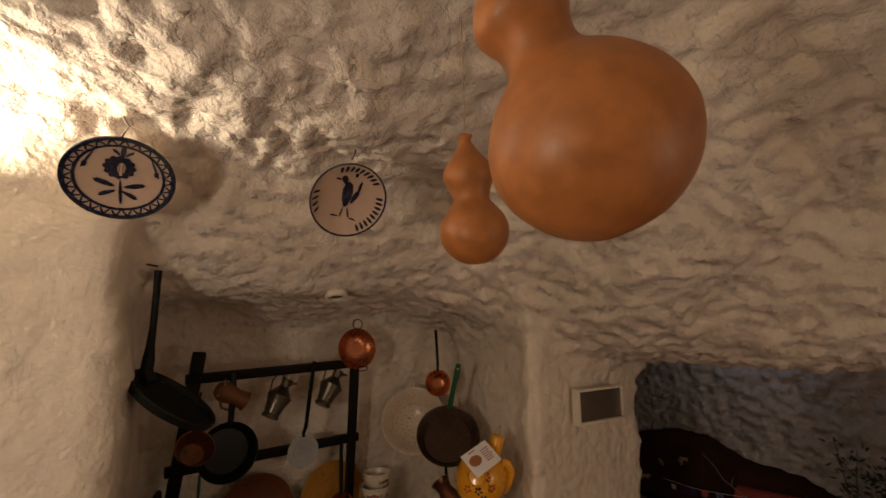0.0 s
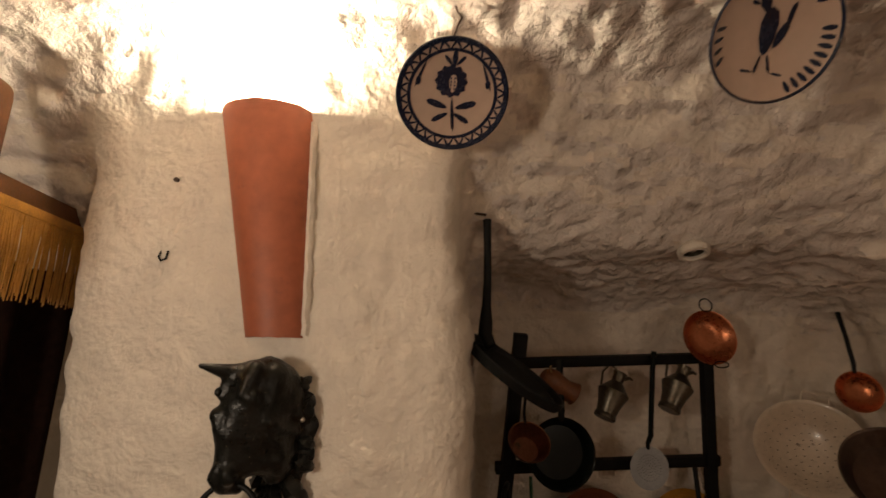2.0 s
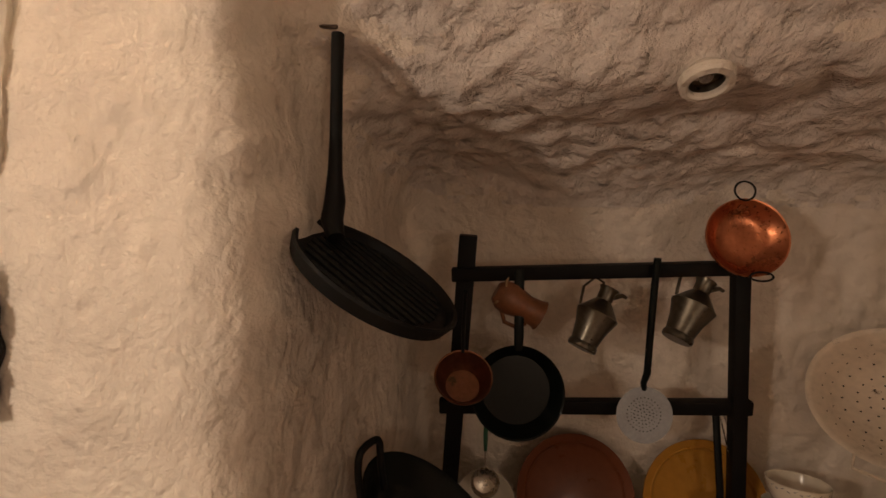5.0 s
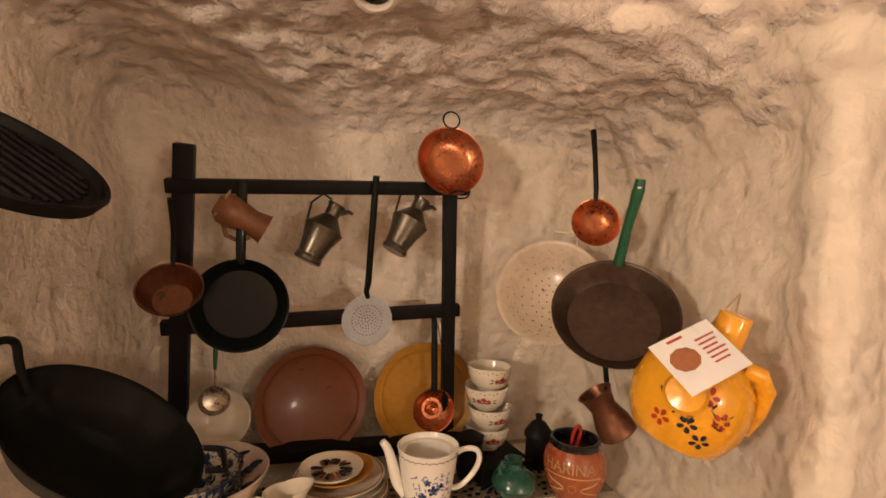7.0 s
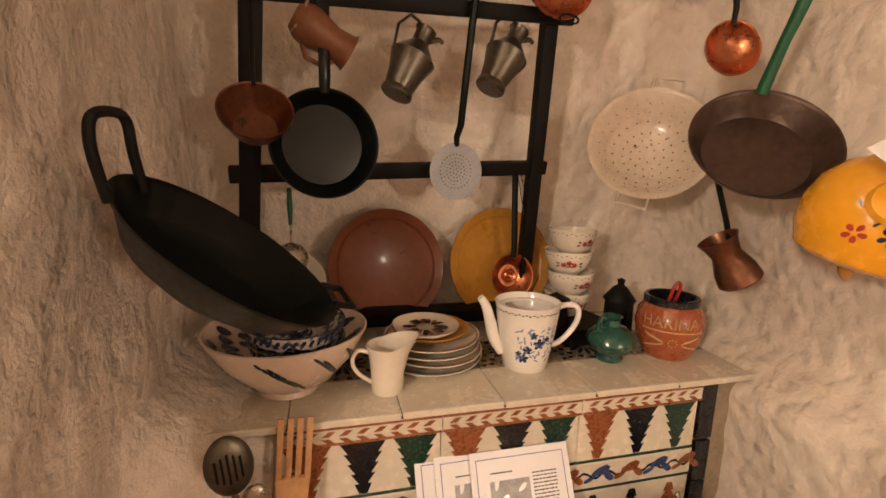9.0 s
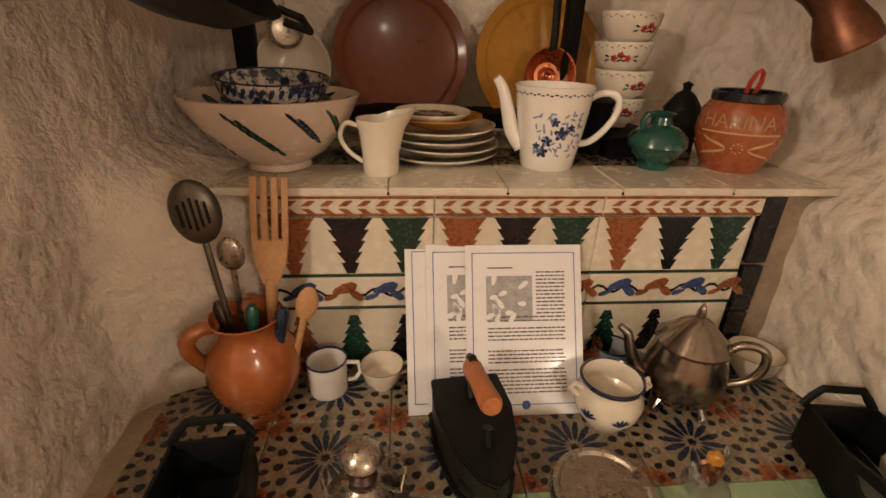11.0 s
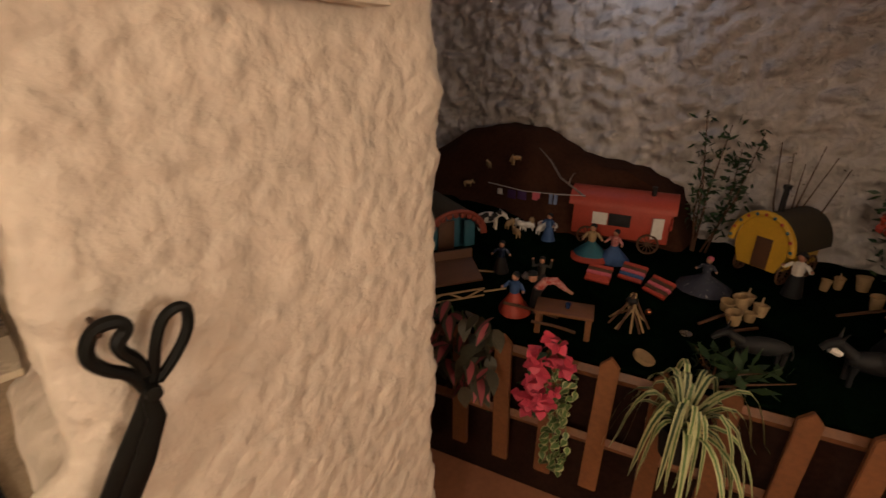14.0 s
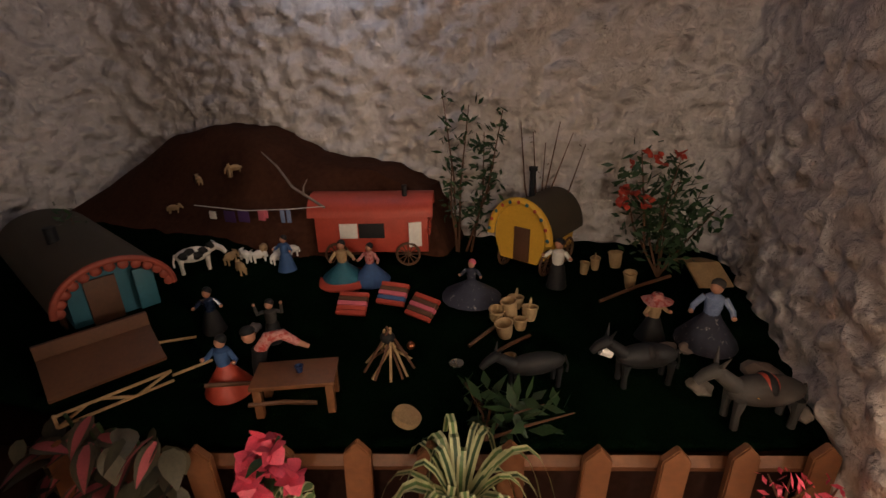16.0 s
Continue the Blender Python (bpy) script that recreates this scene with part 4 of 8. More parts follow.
for k in range(4):
    p = plate_at(0.432 + 0.003 * math.sin(k * 2), 1.925 + 0.003 * math.cos(k), SZ + 0.001 + 0.0165 * k, 0.117 - 0.003 * k, CREAM, "cream plate with a dark worn edge in a stack")
    bm = bmesh.new()
    ring_band(bm, 0.110 - 0.003 * k, 0.1125 - 0.003 * k, 0.0199)
    part("edge_line", bm, TILE_BROWN if k % 2 else NAVY, p)
p = plate_at(0.425, 1.915, SZ + 0.069, 0.086, OCHRE_GLAZE, "yellow-rimmed saucer on the stack of plates", "saucer")
p = plate_at(0.412, 1.905, SZ + 0.079, 0.074, CREAM, "small plate painted with leaves and flowers", "painted_plate")
for m, seed in ((NAVY, 1), (TILE_BROWN, 2), (TILE_GREEN, 3)):
    random.seed(seed)
    bm = bmesh.new()
    for k in range(9):
        a = 40 * k + 13 * seed
        petal(bm, 0.018 * math.cos(radians(a)), 0.018 * math.sin(radians(a)), 0.034, 0.014, a + random.uniform(-40, 40), z=0.0125, n=7)
    part("painted_foliage", bm, m, p)

cr = thing("cream_pitcher", pose(0.315, 1.808, SZ, 0, 0, 5), "small cream milk pitcher with a gilt lip", "pitcher")
cb = lathe([(0, 0), (0.030, 0), (0.032, 0.003), (0.033, 0.04), (0.037, 0.075), (0.042, 0.098), (0.040, 0.098), (0.034, 0.07), (0.029, 0.01), (0, 0.008)], 40)
for v in cb.verts:
    if v.co.z > 0.06:
        k = (v.co.z - 0.06) / 0.038
        v.co.z += 0.016 * k * max(0, v.co.x / 0.04)
        v.co.x += 0.02 * k * max(0, v.co.x / 0.04) ** 2
part("body", cb, CREAM, cr)
part("handle", tube(rounded([(-0.036, 0, 0.084), (-0.060, 0, 0.094), (-0.072, 0, 0.07), (-0.060, 0, 0.043), (-0.032, 0, 0.022)]), 0.0042, 10), CREAM, cr)

bowl = thing("large_bowl", pose(0.125, 1.855, SZ, 0, 0, 0), "large white earthenware bowl with blue and green brush strokes", "bowl")
bp = [(0.052, 0), (0.058, 0.004), (0.055, 0.014), (0.090, 0.035), (0.128, 0.080), (0.151, 0.126)]
part("body", lathe([(0, 0)] + bp + [(0.153, 0.131), (0.149, 0.132), (0.122, 0.085), (0.085, 0.045), (0, 0.02)], 56, wob=0.006), BOWL_GLAZE, bowl)
ba = between(bp[2:])
for m, spots in ((NAVY, ((-0.17, 1.0), (0.055, 0.55), (0.26, 0.6), (-0.36, 0.8))), (TILE_GREEN, ((-0.045, 0.8), (0.125, 0.5), (0.34, 0.7)))):
    bm = bmesh.new()
    for x0, long in spots:
        for c in range(2):
            for j in range(7):
                k = j / 6
                y = 0.118 - 0.068 * long * k - 0.010 * c
                r = ba(y) / 0.151
                petal(bm, (x0 + 0.020 * c + 0.075 * long * k) * r, y, 0.017, 0.0085, -48, n=7)
    part("brush_pattern", wrapped(bm, ba, -90), m, bowl)
# dense navy strokes: the painted inside, and its shade put into the colour
inside = between([(0.085, 0.045), (0.122, 0.085), (0.149, 0.130)])
bm = bmesh.new()
for k in range(13):
    for j in range(4):
        y = 0.122 - 0.014 * j
        petal(bm, (-0.42 + 0.07 * k + 0.012 * j) * inside(y) / 0.149, y, 0.030, 0.026, -50, n=8)
wrapped(bm, lambda z: inside(z) - 0.0035)
part("inner_pattern", bm, NAVY, bowl)


def blue_bowl(x, y, z, r, tilt):
    t = thing("blue_bowl", pose(x, y, z, tilt, 2, 0), "blue and white sponged bowl nested in the large bowl", "bowl", "blue bowls")
    prof = [(0.03, 0), (0.034, 0.006), (r * 0.7, 0.018), (r * 0.93, 0.038), (r, 0.058)]
    part("body", lathe([(0, 0)] + prof + [(r + 0.001, 0.061), (r - 0.003, 0.060), (r * 0.86, 0.036), (r * 0.5, 0.014), (0, 0.010)], 48), BLUE_SPONGE, t)
    bm = bmesh.new()
    n = 40
    for k in range(n):
        x0 = (-0.5 + k / n) * 2 * math.pi * r
        petal(bm, x0, 0.04, 0.019, 0.010, 62, n=6)
        petal(bm, x0, 0.022, 0.016, 0.012, 62 if k % 2 else 110, n=6)
    part("outer_pattern", wrapped(bm, between(prof[1:])), BLUE, t)
    bm = bmesh.new()
    for k in range(36):
        a = k * 10
        petal(bm, r * 0.9 * math.cos(radians(a)), r * 0.9 * math.sin(radians(a)), r * 0.1, 0.012, a + 25, z=0.058, n=6)
        if k % 2:
            petal(bm, r * 0.55 * math.cos(radians(a)), r * 0.55 * math.sin(radians(a)), r * 0.22, 0.016, a + 40, z=0.034, n=6)
    part("inner_pattern", bm, BLUE, t)
    part("rim_line", lathe([(r - 0.003, 0.0605), (r, 0.0628), (r + 0.0015, 0.0605)], 48), NAVY, t)


blue_bowl(0.143, 1.815, SZ + 0.066, 0.088, 2)
blue_bowl(0.141, 1.808, SZ + 0.102, 0.090, 4)

# ---- things on the counter ----
jug = thing("orange_jug", pose(0.095, 1.645, CZ, 0, 0, -10), "glazed orange clay jug holding kitchen utensils", "jug")
part("body", lathe([(0, 0), (0.046, 0), (0.05, 0.005), (0.070, 0.04), (0.079, 0.075), (0.074, 0.11), (0.058, 0.138), (0.050, 0.152), (0.052, 0.170), (0.059, 0.180), (0.056, 0.181), (0.047, 0.165), (0.045, 0.15), (0.066, 0.1), (0.04, 0.012), (0, 0.01)], 48), GLAZED_CLAY, jug)
part("handle", tube([(-0.048, -0.010, 0.158), (-0.062, -0.026, 0.164), (-0.074, -0.038, 0.160), (-0.082, -0.045, 0.147), (-0.082, -0.045, 0.130), (-0.077, -0.038, 0.110), (-0.070, -0.028, 0.088), (-0.066, -0.018, 0.070)], [0.012, 0.012, 0.013, 0.0135, 0.013, 0.012, 0.012, 0.013], 12), GLAZED_CLAY, jug)
fork = thing("wooden_fork", pose(0.118, 1.655, CZ + 0.02, -6, 5, 6), "pale wooden serving fork standing in the jug", "fork")
part("handle", tube([(0, 0, 0), (0, 0, 0.12), (0, 0, 0.21)], [0.006, 0.008, 0.011], 10), WOOD, fork)
part("head", extrude([(-0.012, 0.20), (0.012, 0.20), (0.026, 0.24), (0.029, 0.28), (-0.029, 0.28), (-0.026, 0.24)], 0.007, 0.002), WOOD, fork)
for k in range(4):
    part("tine", box(0.0105, 0.006, 0.105, 0.002, at=(-0.0235 + 0.0157 * k, -0.0035, 0.329)), WOOD, fork)
ws = thing("wooden_spoon", pose(0.145, 1.65, CZ + 0.02, 3, 16, 0), "pale wooden spoon standing in the jug", "spoon")
part("handle", tube([(0, 0, 0), (0, 0, 0.16)], 0.006, 8), WOOD, ws)
part("bowl", blob(0.018, 0.007, 0.034, (0, 0, 0.188)), WOOD, ws)
ss = thing("slotted_spoon", pose(0.085, 1.63, CZ + 0.055, -4, -6, 10), "tarnished slotted metal spoon standing in the jug", "spoon")
part("handle", tube([(0, 0, 0), (0, 0, 0.2), (0, 0.004, 0.255)], 0.0055, 8), PEWTER, ss)
sbm = blob(0.036, 0.012, 0.05, (0, 0, 0.305))
part("bowl", sbm, PEWTER, ss)
for k in range(5):
    part("slot", box(0.004, 0.027, 0.05 - 0.008 * abs(k - 2), 0.0015, at=(-0.018 + 0.009 * k, 0, 0.305)), IRON, ss)
lad3 = thing("metal_ladle", pose(0.075, 1.675, CZ + 0.02, 4, 2, 0), "grey metal ladle standing in the jug", "ladle")
part("handle", tube([(0, 0, 0), (0, 0, 0.24)], 0.005, 8), TIN, lad3)
part("bowl", blob(0.022, 0.01, 0.03, (0, 0, 0.265)), TIN, lad3)
for k, (x, m) in enumerate(((0.085, RUST), (0.11, CLAY), (0.10, GREEN_GLAZE), (0.125, NAVY))):
    u = thing("kitchen_knife", pose(x, 1.632 + 0.008 * (k % 2), CZ + 0.03, -8 + 4 * k, -12 + 8 * k, 0), "kitchen knife with a worn handle in the orange jug", "knife", "knives in the jug")
    part("handle", tube([(0, 0, 0), (0, 0, 0.12), (0, 0, 0.165), (0, 0, 0.175)], [0.006, 0.009, 0.011, 0.006], 10), m, u)


def mug(x, y, rz, body, rim, r=0.036, h=0.068, label="white enamel mug with a blue rim on the counter"):
    t = thing("enamel_mug", pose(x, y, CZ, 0, 0, rz), label, "mug", "mugs on the counter")
    part("body", lathe([(0, 0), (r * 0.93, 0), (r * 0.96, 0.003), (r, h), (r * 0.965, h), (r * 0.93, 0.006), (0, 0.005)], 40), body, t)
    part("rim", lathe([(r * 0.955, h - 0.002), (r * 0.97, h + 0.002), (r * 1.01, h + 0.002), (r * 1.015, h - 0.002)], 40), rim, t)
    part("handle", tube([(r, 0, h * 0.85), (r + 0.02, 0, h * 0.82), (r + 0.023, 0, h * 0.5), (r + 0.014, 0, h * 0.28), (r, 0, h * 0.25)], 0.004, 10), body, t)


mug(0.213, 1.665, 5, WHITE, BLUE)
mug(0.762, 1.695, -20, GREY_ENAMEL, NAVY, 0.034, 0.06, "grey enamel mug with a dark rim by the tiles")
mug(0.712, 1.705, -160, CLAY, BROWN_GLAZE, 0.03, 0.06, "small brown cup by the tiles")


def cup(x, y, r, h, rz, label, handle=True):
    t = thing("tea_cup", pose(x, y, CZ, 0, 0, rz), label, "cup", "cups on the counter")
    part("body", lathe([(0, 0), (r * 0.5, 0), (r * 0.52, 0.004), (r * 0.85, h * 0.4), (r, h), (r * 0.96, h), (r * 0.8, h * 0.42), (0, 0.008)], 40), CREAM, t)
    bm = bmesh.new()
    ring_band(bm, r * 0.97, r * 1.0, h + 0.0006, 40)
    part("rim_line", bm, TILE_BROWN, t)
    if handle:
        part("handle", tube([(r * 0.95, 0, h * 0.85), (r + 0.016, 0, h * 0.9), (r + 0.018, 0, h * 0.55), (r * 0.85, 0, h * 0.4)], 0.0035, 8), CREAM, t)


cup(0.312, 1.672, 0.040, 0.048, 12, "cream tea cup with a thin handle on the counter")
cup(0.838, 1.695, 0.038, 0.06, 30, "cream cup behind the silver teapot")
cup(1.045, 1.672, 0.050, 0.055, 0, "wide cream bowl-shaped cup at the end of the counter", False)


def sheet(x0, shade, tilt, name, detail):
    t = thing(name, pose(x0, 1.580 + shade, CZ + 0.001, 62, 0, tilt), "white laminated text sheet leaning on the tiles", "paper sheet", "sheets on the counter")
    w, h = 0.210, 0.300
    part("paper", box(w, h, 0.0012, 0.0004, at=(0, h / 2, 0), seg=1), PAPER, t)
    bm = bmesh.new()
    for sx, sy, ex, ey in ((-0.093, 0.018, 0.093, 0.0195), (-0.093, 0.285, 0.093, 0.2865), (-0.093, 0.018, -0.0915, 0.2865), (0.0915, 0.018, 0.093, 0.2865)):
        poly(bm, [(sx, sy), (ex, sy), (ex, ey), (sx, ey)], 0.0009)
    part("border", bm, BLUE_INK, t, "thin blue printed border")
    bm = bmesh.new()
    for i in range(12):
        a = 2 * math.pi * i / 12
        bm.verts.new((0.0 + 0.008 * math.cos(a), 0.018 + 0.008 * math.sin(a), 0.0012))
    bm.faces.new(bm.verts[:])
    part("seal", bm, BLUE_INK, t, "round blue page mark")
    bm = bmesh.new()
    random.seed(7)
    poly(bm, [(-0.065, 0.258), (-0.02, 0.258), (-0.02, 0.2605), (-0.065, 0.2605)], 0.0009)
    for i in range(33):
        y = 0.25 - 0.0066 * i
        x = 0.022 if i < 12 else -0.066
        if i in (14, 19, 20, 25):
            continue
        while x < 0.07:
            lw = random.uniform(0.004, 0.014)
            e = min(x + lw, 0.074)
            poly(bm, [(x, y), (e, y), (e, y + 0.0026), (x, y + 0.0026)], 0.0009)
            x = e + 0.0018
    part("printed_text", bm, INK, t)
    bm = bmesh.new()
    poly(bm, [(-0.068, 0.165), (0.015, 0.165), (0.015, 0.245), (-0.068, 0.245)], 0.0008)
    part("printed_picture", bm, GREY_PRINT, t, "grey printed map picture")
    bm = bmesh.new()
    for i in range(14):
        petal(bm, random.uniform(-0.064, -0.01), random.uniform(0.17, 0.235), random.uniform(0.01, 0.024), 0.012, random.uniform(0, 360), z=0.0011, n=7)
    part("picture_pattern", bm, PAPER, t)


sheet(0.465, 0.012, 2, "text_sheet", True)
sheet(0.50, 0.007, 1, "text_sheet", True)
sheet(0.567, 0.0, 0, "text_sheet", True)


def flat_iron(at, label, handle_m):
    """An old charcoal iron: boat-shaped box with its prow towards local -y, lid, hinge and handle."""
    t = thing("charcoal_iron", at, label, "iron", "old irons on the counter")
    def hull(s, z0, z1):
        bm = bmesh.new()
        out = [(-0.055 * s, 0.09 * s), (0.055 * s, 0.09 * s), (0.058 * s, 0.02), (0.045 * s, -0.05 * s), (0.02 * s, -0.10 * s), (0, -0.115 * s), (-0.02 * s, -0.10 * s), (-0.045 * s, -0.05 * s), (-0.058 * s, 0.02)]
        lo, hi = [bm.verts.new((x, y, z0)) for x, y in out], [bm.verts.new((x * 1.02, y * 1.02, z1)) for x, y in out]
        bm.faces.new(lo[::-1]), bm.faces.new(hi)
        for i in range(len(out)):
            j = (i + 1) % len(out)
            bm.faces.new((lo[i], lo[j], hi[j], hi[i]))
        bmesh.ops.bevel(bm, geom=bm.edges[:], offset=0.003, segments=2, affect="EDGES")
        return bm
    part("sole", hull(1.06, 0.0, 0.012), IRON, t)
    part("body", hull(0.98, 0.013, 0.075), IRON, t)
    part("lid", hull(1.02, 0.076, 0.086), IRON, t)
    part("vent", box(0.03, 0.01, 0.02, 0.003, at=(0.03, -0.075, 0.03), rot=pose(0, 0, 0, 0, 0, 55)), BLACK_WOOD, t)
    part("vent", box(0.03, 0.01, 0.02, 0.003, at=(-0.03, -0.075, 0.03), rot=pose(0, 0, 0, 0, 0, -55)), BLACK_WOOD, t)
    part("bracket", tube([(0, 0.04, 0.085), (0, 0.065, 0.11), (0, 0.06, 0.145), (0, 0.04, 0.157)], 0.007, 8, flat=1.6), IRON, t)
    part("bracket", tube([(0, -0.05, 0.085), (0, -0.06, 0.10), (0, -0.052, 0.118)], 0.007, 8, flat=1.6), IRON, t)
    if handle_m:
        part("handle", lathe([(0, -0.06), (0.013, -0.06), (0.0155, -0.05), (0.0145, 0.0), (0.016, 0.05), (0.013, 0.058), (0, 0.06)], 20), handle_m, t, "turned wooden handle", at=pose(0, -0.005, 0.152, 90 - 12, 0, 0))
    return t


flat_iron(pose(0.463, 1.495, CZ + 0.002, 0, 0, 6), "black charcoal iron with a turned wooden handle", HANDLE_WOOD)


def open_iron(at, label, side):
    t = thing("box_iron", at, label, "iron", "old irons on the counter")
    bm = bmesh.new()
    out = [(-0.05, 0.09), (0.05, 0.09), (0.055, 0.0), (0.03, -0.08), (0, -0.115), (-0.03, -0.08), (-0.055, 0.0)]
    part("sole", extrude([(x * 1.05, y * 1.05) for x, y in out], 0.014, 0.003), IRON, t, at=pose(0, 0, 0.001, -90, 0, 0) @ pose(0, 0, 0, 0, 0, 0, ) @ Matrix.Diagonal((1, 1, -1, 1)))
    for i in range(len(out)):
        a, b = Vector((*out[i], 0)), Vector((*out[(i + 1) % len(out)], 0))
        d = b - a
        part("side_plate", box(d.length + 0.004, 0.006, 0.075, 0.0015, rot=Matrix.Rotation(math.atan2(d.y, d.x), 4, "Z"), at=((a + b) / 2 + Vector((0, 0, 0.052)))), IRON, t)
    part("bottom", box(0.098, 0.165, 0.012, 0.003, at=(0, 0.008, 0.008)), IRON, t)
    part("open_lid", extrude([(x, y + 0.09) for x, y in out], 0.006, 0.002), BLACK_ENAMEL, t, at=pose(side * 0.058, 0.0, 0.092, 0, side * -28, 0) @ pose(side * 0.055, -0.09, 0, -90, 0, 0) @ Matrix.Diagonal((1, 1, -1, 1)))
    part("hinge", tube([(-0.055, 0.096, 0.082), (-0.042, 0.1, 0.10), (-0.03, 0.1, 0.114), (0.03, 0.1, 0.114), (0.042, 0.1, 0.10), (0.055, 0.096, 0.082)], 0.007, 8, flat=0.7), IRON, t)
    return t


open_iron(pose(1.025, 1.395, CZ + 0.002, 0, 0, -8), "black box iron with its lid tipped open", -1)
open_iron(pose(0.098, 1.38, CZ + 0.002, 0, 0, 6), "black box iron standing against the wall", 1)

sug = thing("sugar_bowl", pose(0.700, 1.565, CZ) @ Matrix.Scale(1.1, 4), "cream sugar bowl with blue rim and two handles", "sugar bowl")
sgp = [(0.028, 0), (0.031, 0.004), (0.049, 0.03), (0.052, 0.05), (0.046, 0.068), (0.044, 0.078)]
part("body", lathe([(0, 0)] + sgp + [(0.047, 0.085), (0.043, 0.085), (0.040, 0.076), (0.045, 0.05), (0.02, 0.01), (0, 0.01)], 44), CREAM, sug)
part("rim", lathe([(0.0428, 0.084), (0.045, 0.0878), (0.0485, 0.0855), (0.0475, 0.081)], 44), NAVY, sug)
for s in (-1, 1):
    part("handle", tube([(s * 0.045, 0, 0.07), (s * 0.058, 0, 0.078), (s * 0.062, 0, 0.068), (s * 0.05, 0, 0.055)], 0.005, 10), CREAM, sug)
bm = bmesh.new()
for k in range(7):
    for a in range(5):
        petal(bm, -0.15 + 0.05 * k, 0.034, 0.017, 0.006, 30 + 30 * a, n=6)
part("painted_palmette_band", wrapped(bm, between(sgp[1:5])), BLUE, sug)

tinb = thing("lidded_tin", pose(0.625, 1.395, CZ), "round dented tin box with a flat lid", "tin")
part("body", lathe([(0, 0), (0.066, 0), (0.068, 0.003), (0.068, 0.04), (0, 0.04)], 48), TIN, tinb)
part("lid", lathe([(0.071, 0.03), (0.0715, 0.046), (0.069, 0.05), (0.062, 0.051), (0.058, 0.047), (0.025, 0.047), (0.023, 0.050), (0, 0.051)], 48), TIN, tinb)
part("lid_handle", box(0.03, 0.014, 0.004, 0.0015, at=(0.004, -0.004, 0.053), rot=pose(0, 0, 0, 0, 0, 15)), TIN, tinb)
part("rivet", blob(0.004, 0.004, 0.003, (0.055, 0.02, 0.051), 2), RUST, tinb)

tp = thing("silver_teapot", pose(0.850, 1.600, CZ, 0, 0, -24) @ Matrix.Diagonal((1.13, 1.13, 1.06, 1)), "tarnished silver Moroccan-style teapot on small feet", "teapot")
part("body", lathe([(0, 0.014), (0.035, 0.014), (0.052, 0.035), (0.060, 0.065), (0.058, 0.09), (0.050, 0.12), (0.048, 0.128), (0, 0.128)], 44), SILVER, tp)
part("lid", lathe([(0.053, 0.126), (0.054, 0.131), (0.040, 0.145), (0.022, 0.165), (0.012, 0.172), (0.006, 0.176), (0.007, 0.184), (0.004, 0.195), (0, 0.202)], 40), SILVER, tp)
part("spout", tube([(-0.048, 0, 0.05), (-0.072, 0, 0.06), (-0.084, 0, 0.09), (-0.092, 0, 0.12), (-0.106, 0, 0.13)], [0.013, 0.011, 0.009, 0.0075, 0.006], 12), SILVER, tp)
part("handle", tube(rounded([(0.046, 0, 0.118), (0.062, 0, 0.142), (0.096, 0, 0.140), (0.102, 0, 0.105), (0.088, 0, 0.075), (0.056, 0, 0.058)]), 0.0068, 10), SILVER, tp)
for k in range(4):
    a = math.pi / 4 + k * math.pi / 2
    part("foot", tube([(0.04 * math.cos(a), 0.04 * math.sin(a), 0.022), (0.05 * math.cos(a), 0.05 * math.sin(a), 0.009), (0.046 * math.cos(a), 0.046 * math.sin(a), 0.0)], [0.005, 0.004, 0.006], 8), SILVER, tp)

orn = thing("glass_ornament", pose(0.80, 1.425, CZ, 0, 0, 20), "small glass ornament with a gilded brown figure inside", "ornament")
part("base", lathe([(0, 0), (0.03, 0), (0.034, 0.006), (0.022, 0.012), (0, 0.012)], 20), GLASS, orn)
part("figure", blob(0.016, 0.013, 0.022, (0, 0, 0.034), 3, 0.5), OLD_COPPER, orn)
part("figure", blob(0.011, 0.011, 0.011, (0, 0, 0.062), 3, 0.3), OCHRE_GLAZE, orn)
for s in (-1, 1):
    part("wing", tube([(s * 0.012, 0, 0.02), (s * 0.03, 0.004, 0.035), (s * 0.038, 0.006, 0.062)], [0.011, 0.009, 0.004], 8), GLASS, orn)

oil = thing("oil_lamp", pose(0.298, 1.425, CZ, 0, 0, 0), "small tin oil lamp with a domed cap", "oil lamp")
part("base", lathe([(0, 0), (0.062, 0), (0.064, 0.004), (0.058, 0.016), (0.03, 0.045), (0.022, 0.052), (0, 0.052)], 36), TIN, oil)
part("neck", lathe([(0.018, 0.05), (0.020, 0.062), (0.014, 0.07), (0.016, 0.085), (0, 0.086)], 28), RUST, oil)
part("cap", lathe([(0.028, 0.092), (0.030, 0.096), (0.026, 0.108), (0.014, 0.117), (0, 0.119)], 32), TIN, oil)
for s in (-1, 1):
    part("guard_wire", tube([(s * 0.05, 0, 0.02), (s * 0.058, 0.01, 0.06), (s * 0.04, 0.01, 0.085), (s * 0.024, 0, 0.096)], 0.0024, 8), TIN, oil)

# ---- on the alcove's right wall ----
cl = round_pan("copper_ladle", pose(0.990, 1.756, 1.861, 80, 0, -16), 0.052, 0.026, 0.02, COPPER, "copper ladle with a long black handle on a nail", "ladle")
part("handle", tube([(0, 0.05, -0.002), (0, 0.075, 0.006), (0, 0.16, 0.0), (0, 0.225, -0.012)], [0.005, 0.006, 0.006, 0.007], 8), IRON, cl)

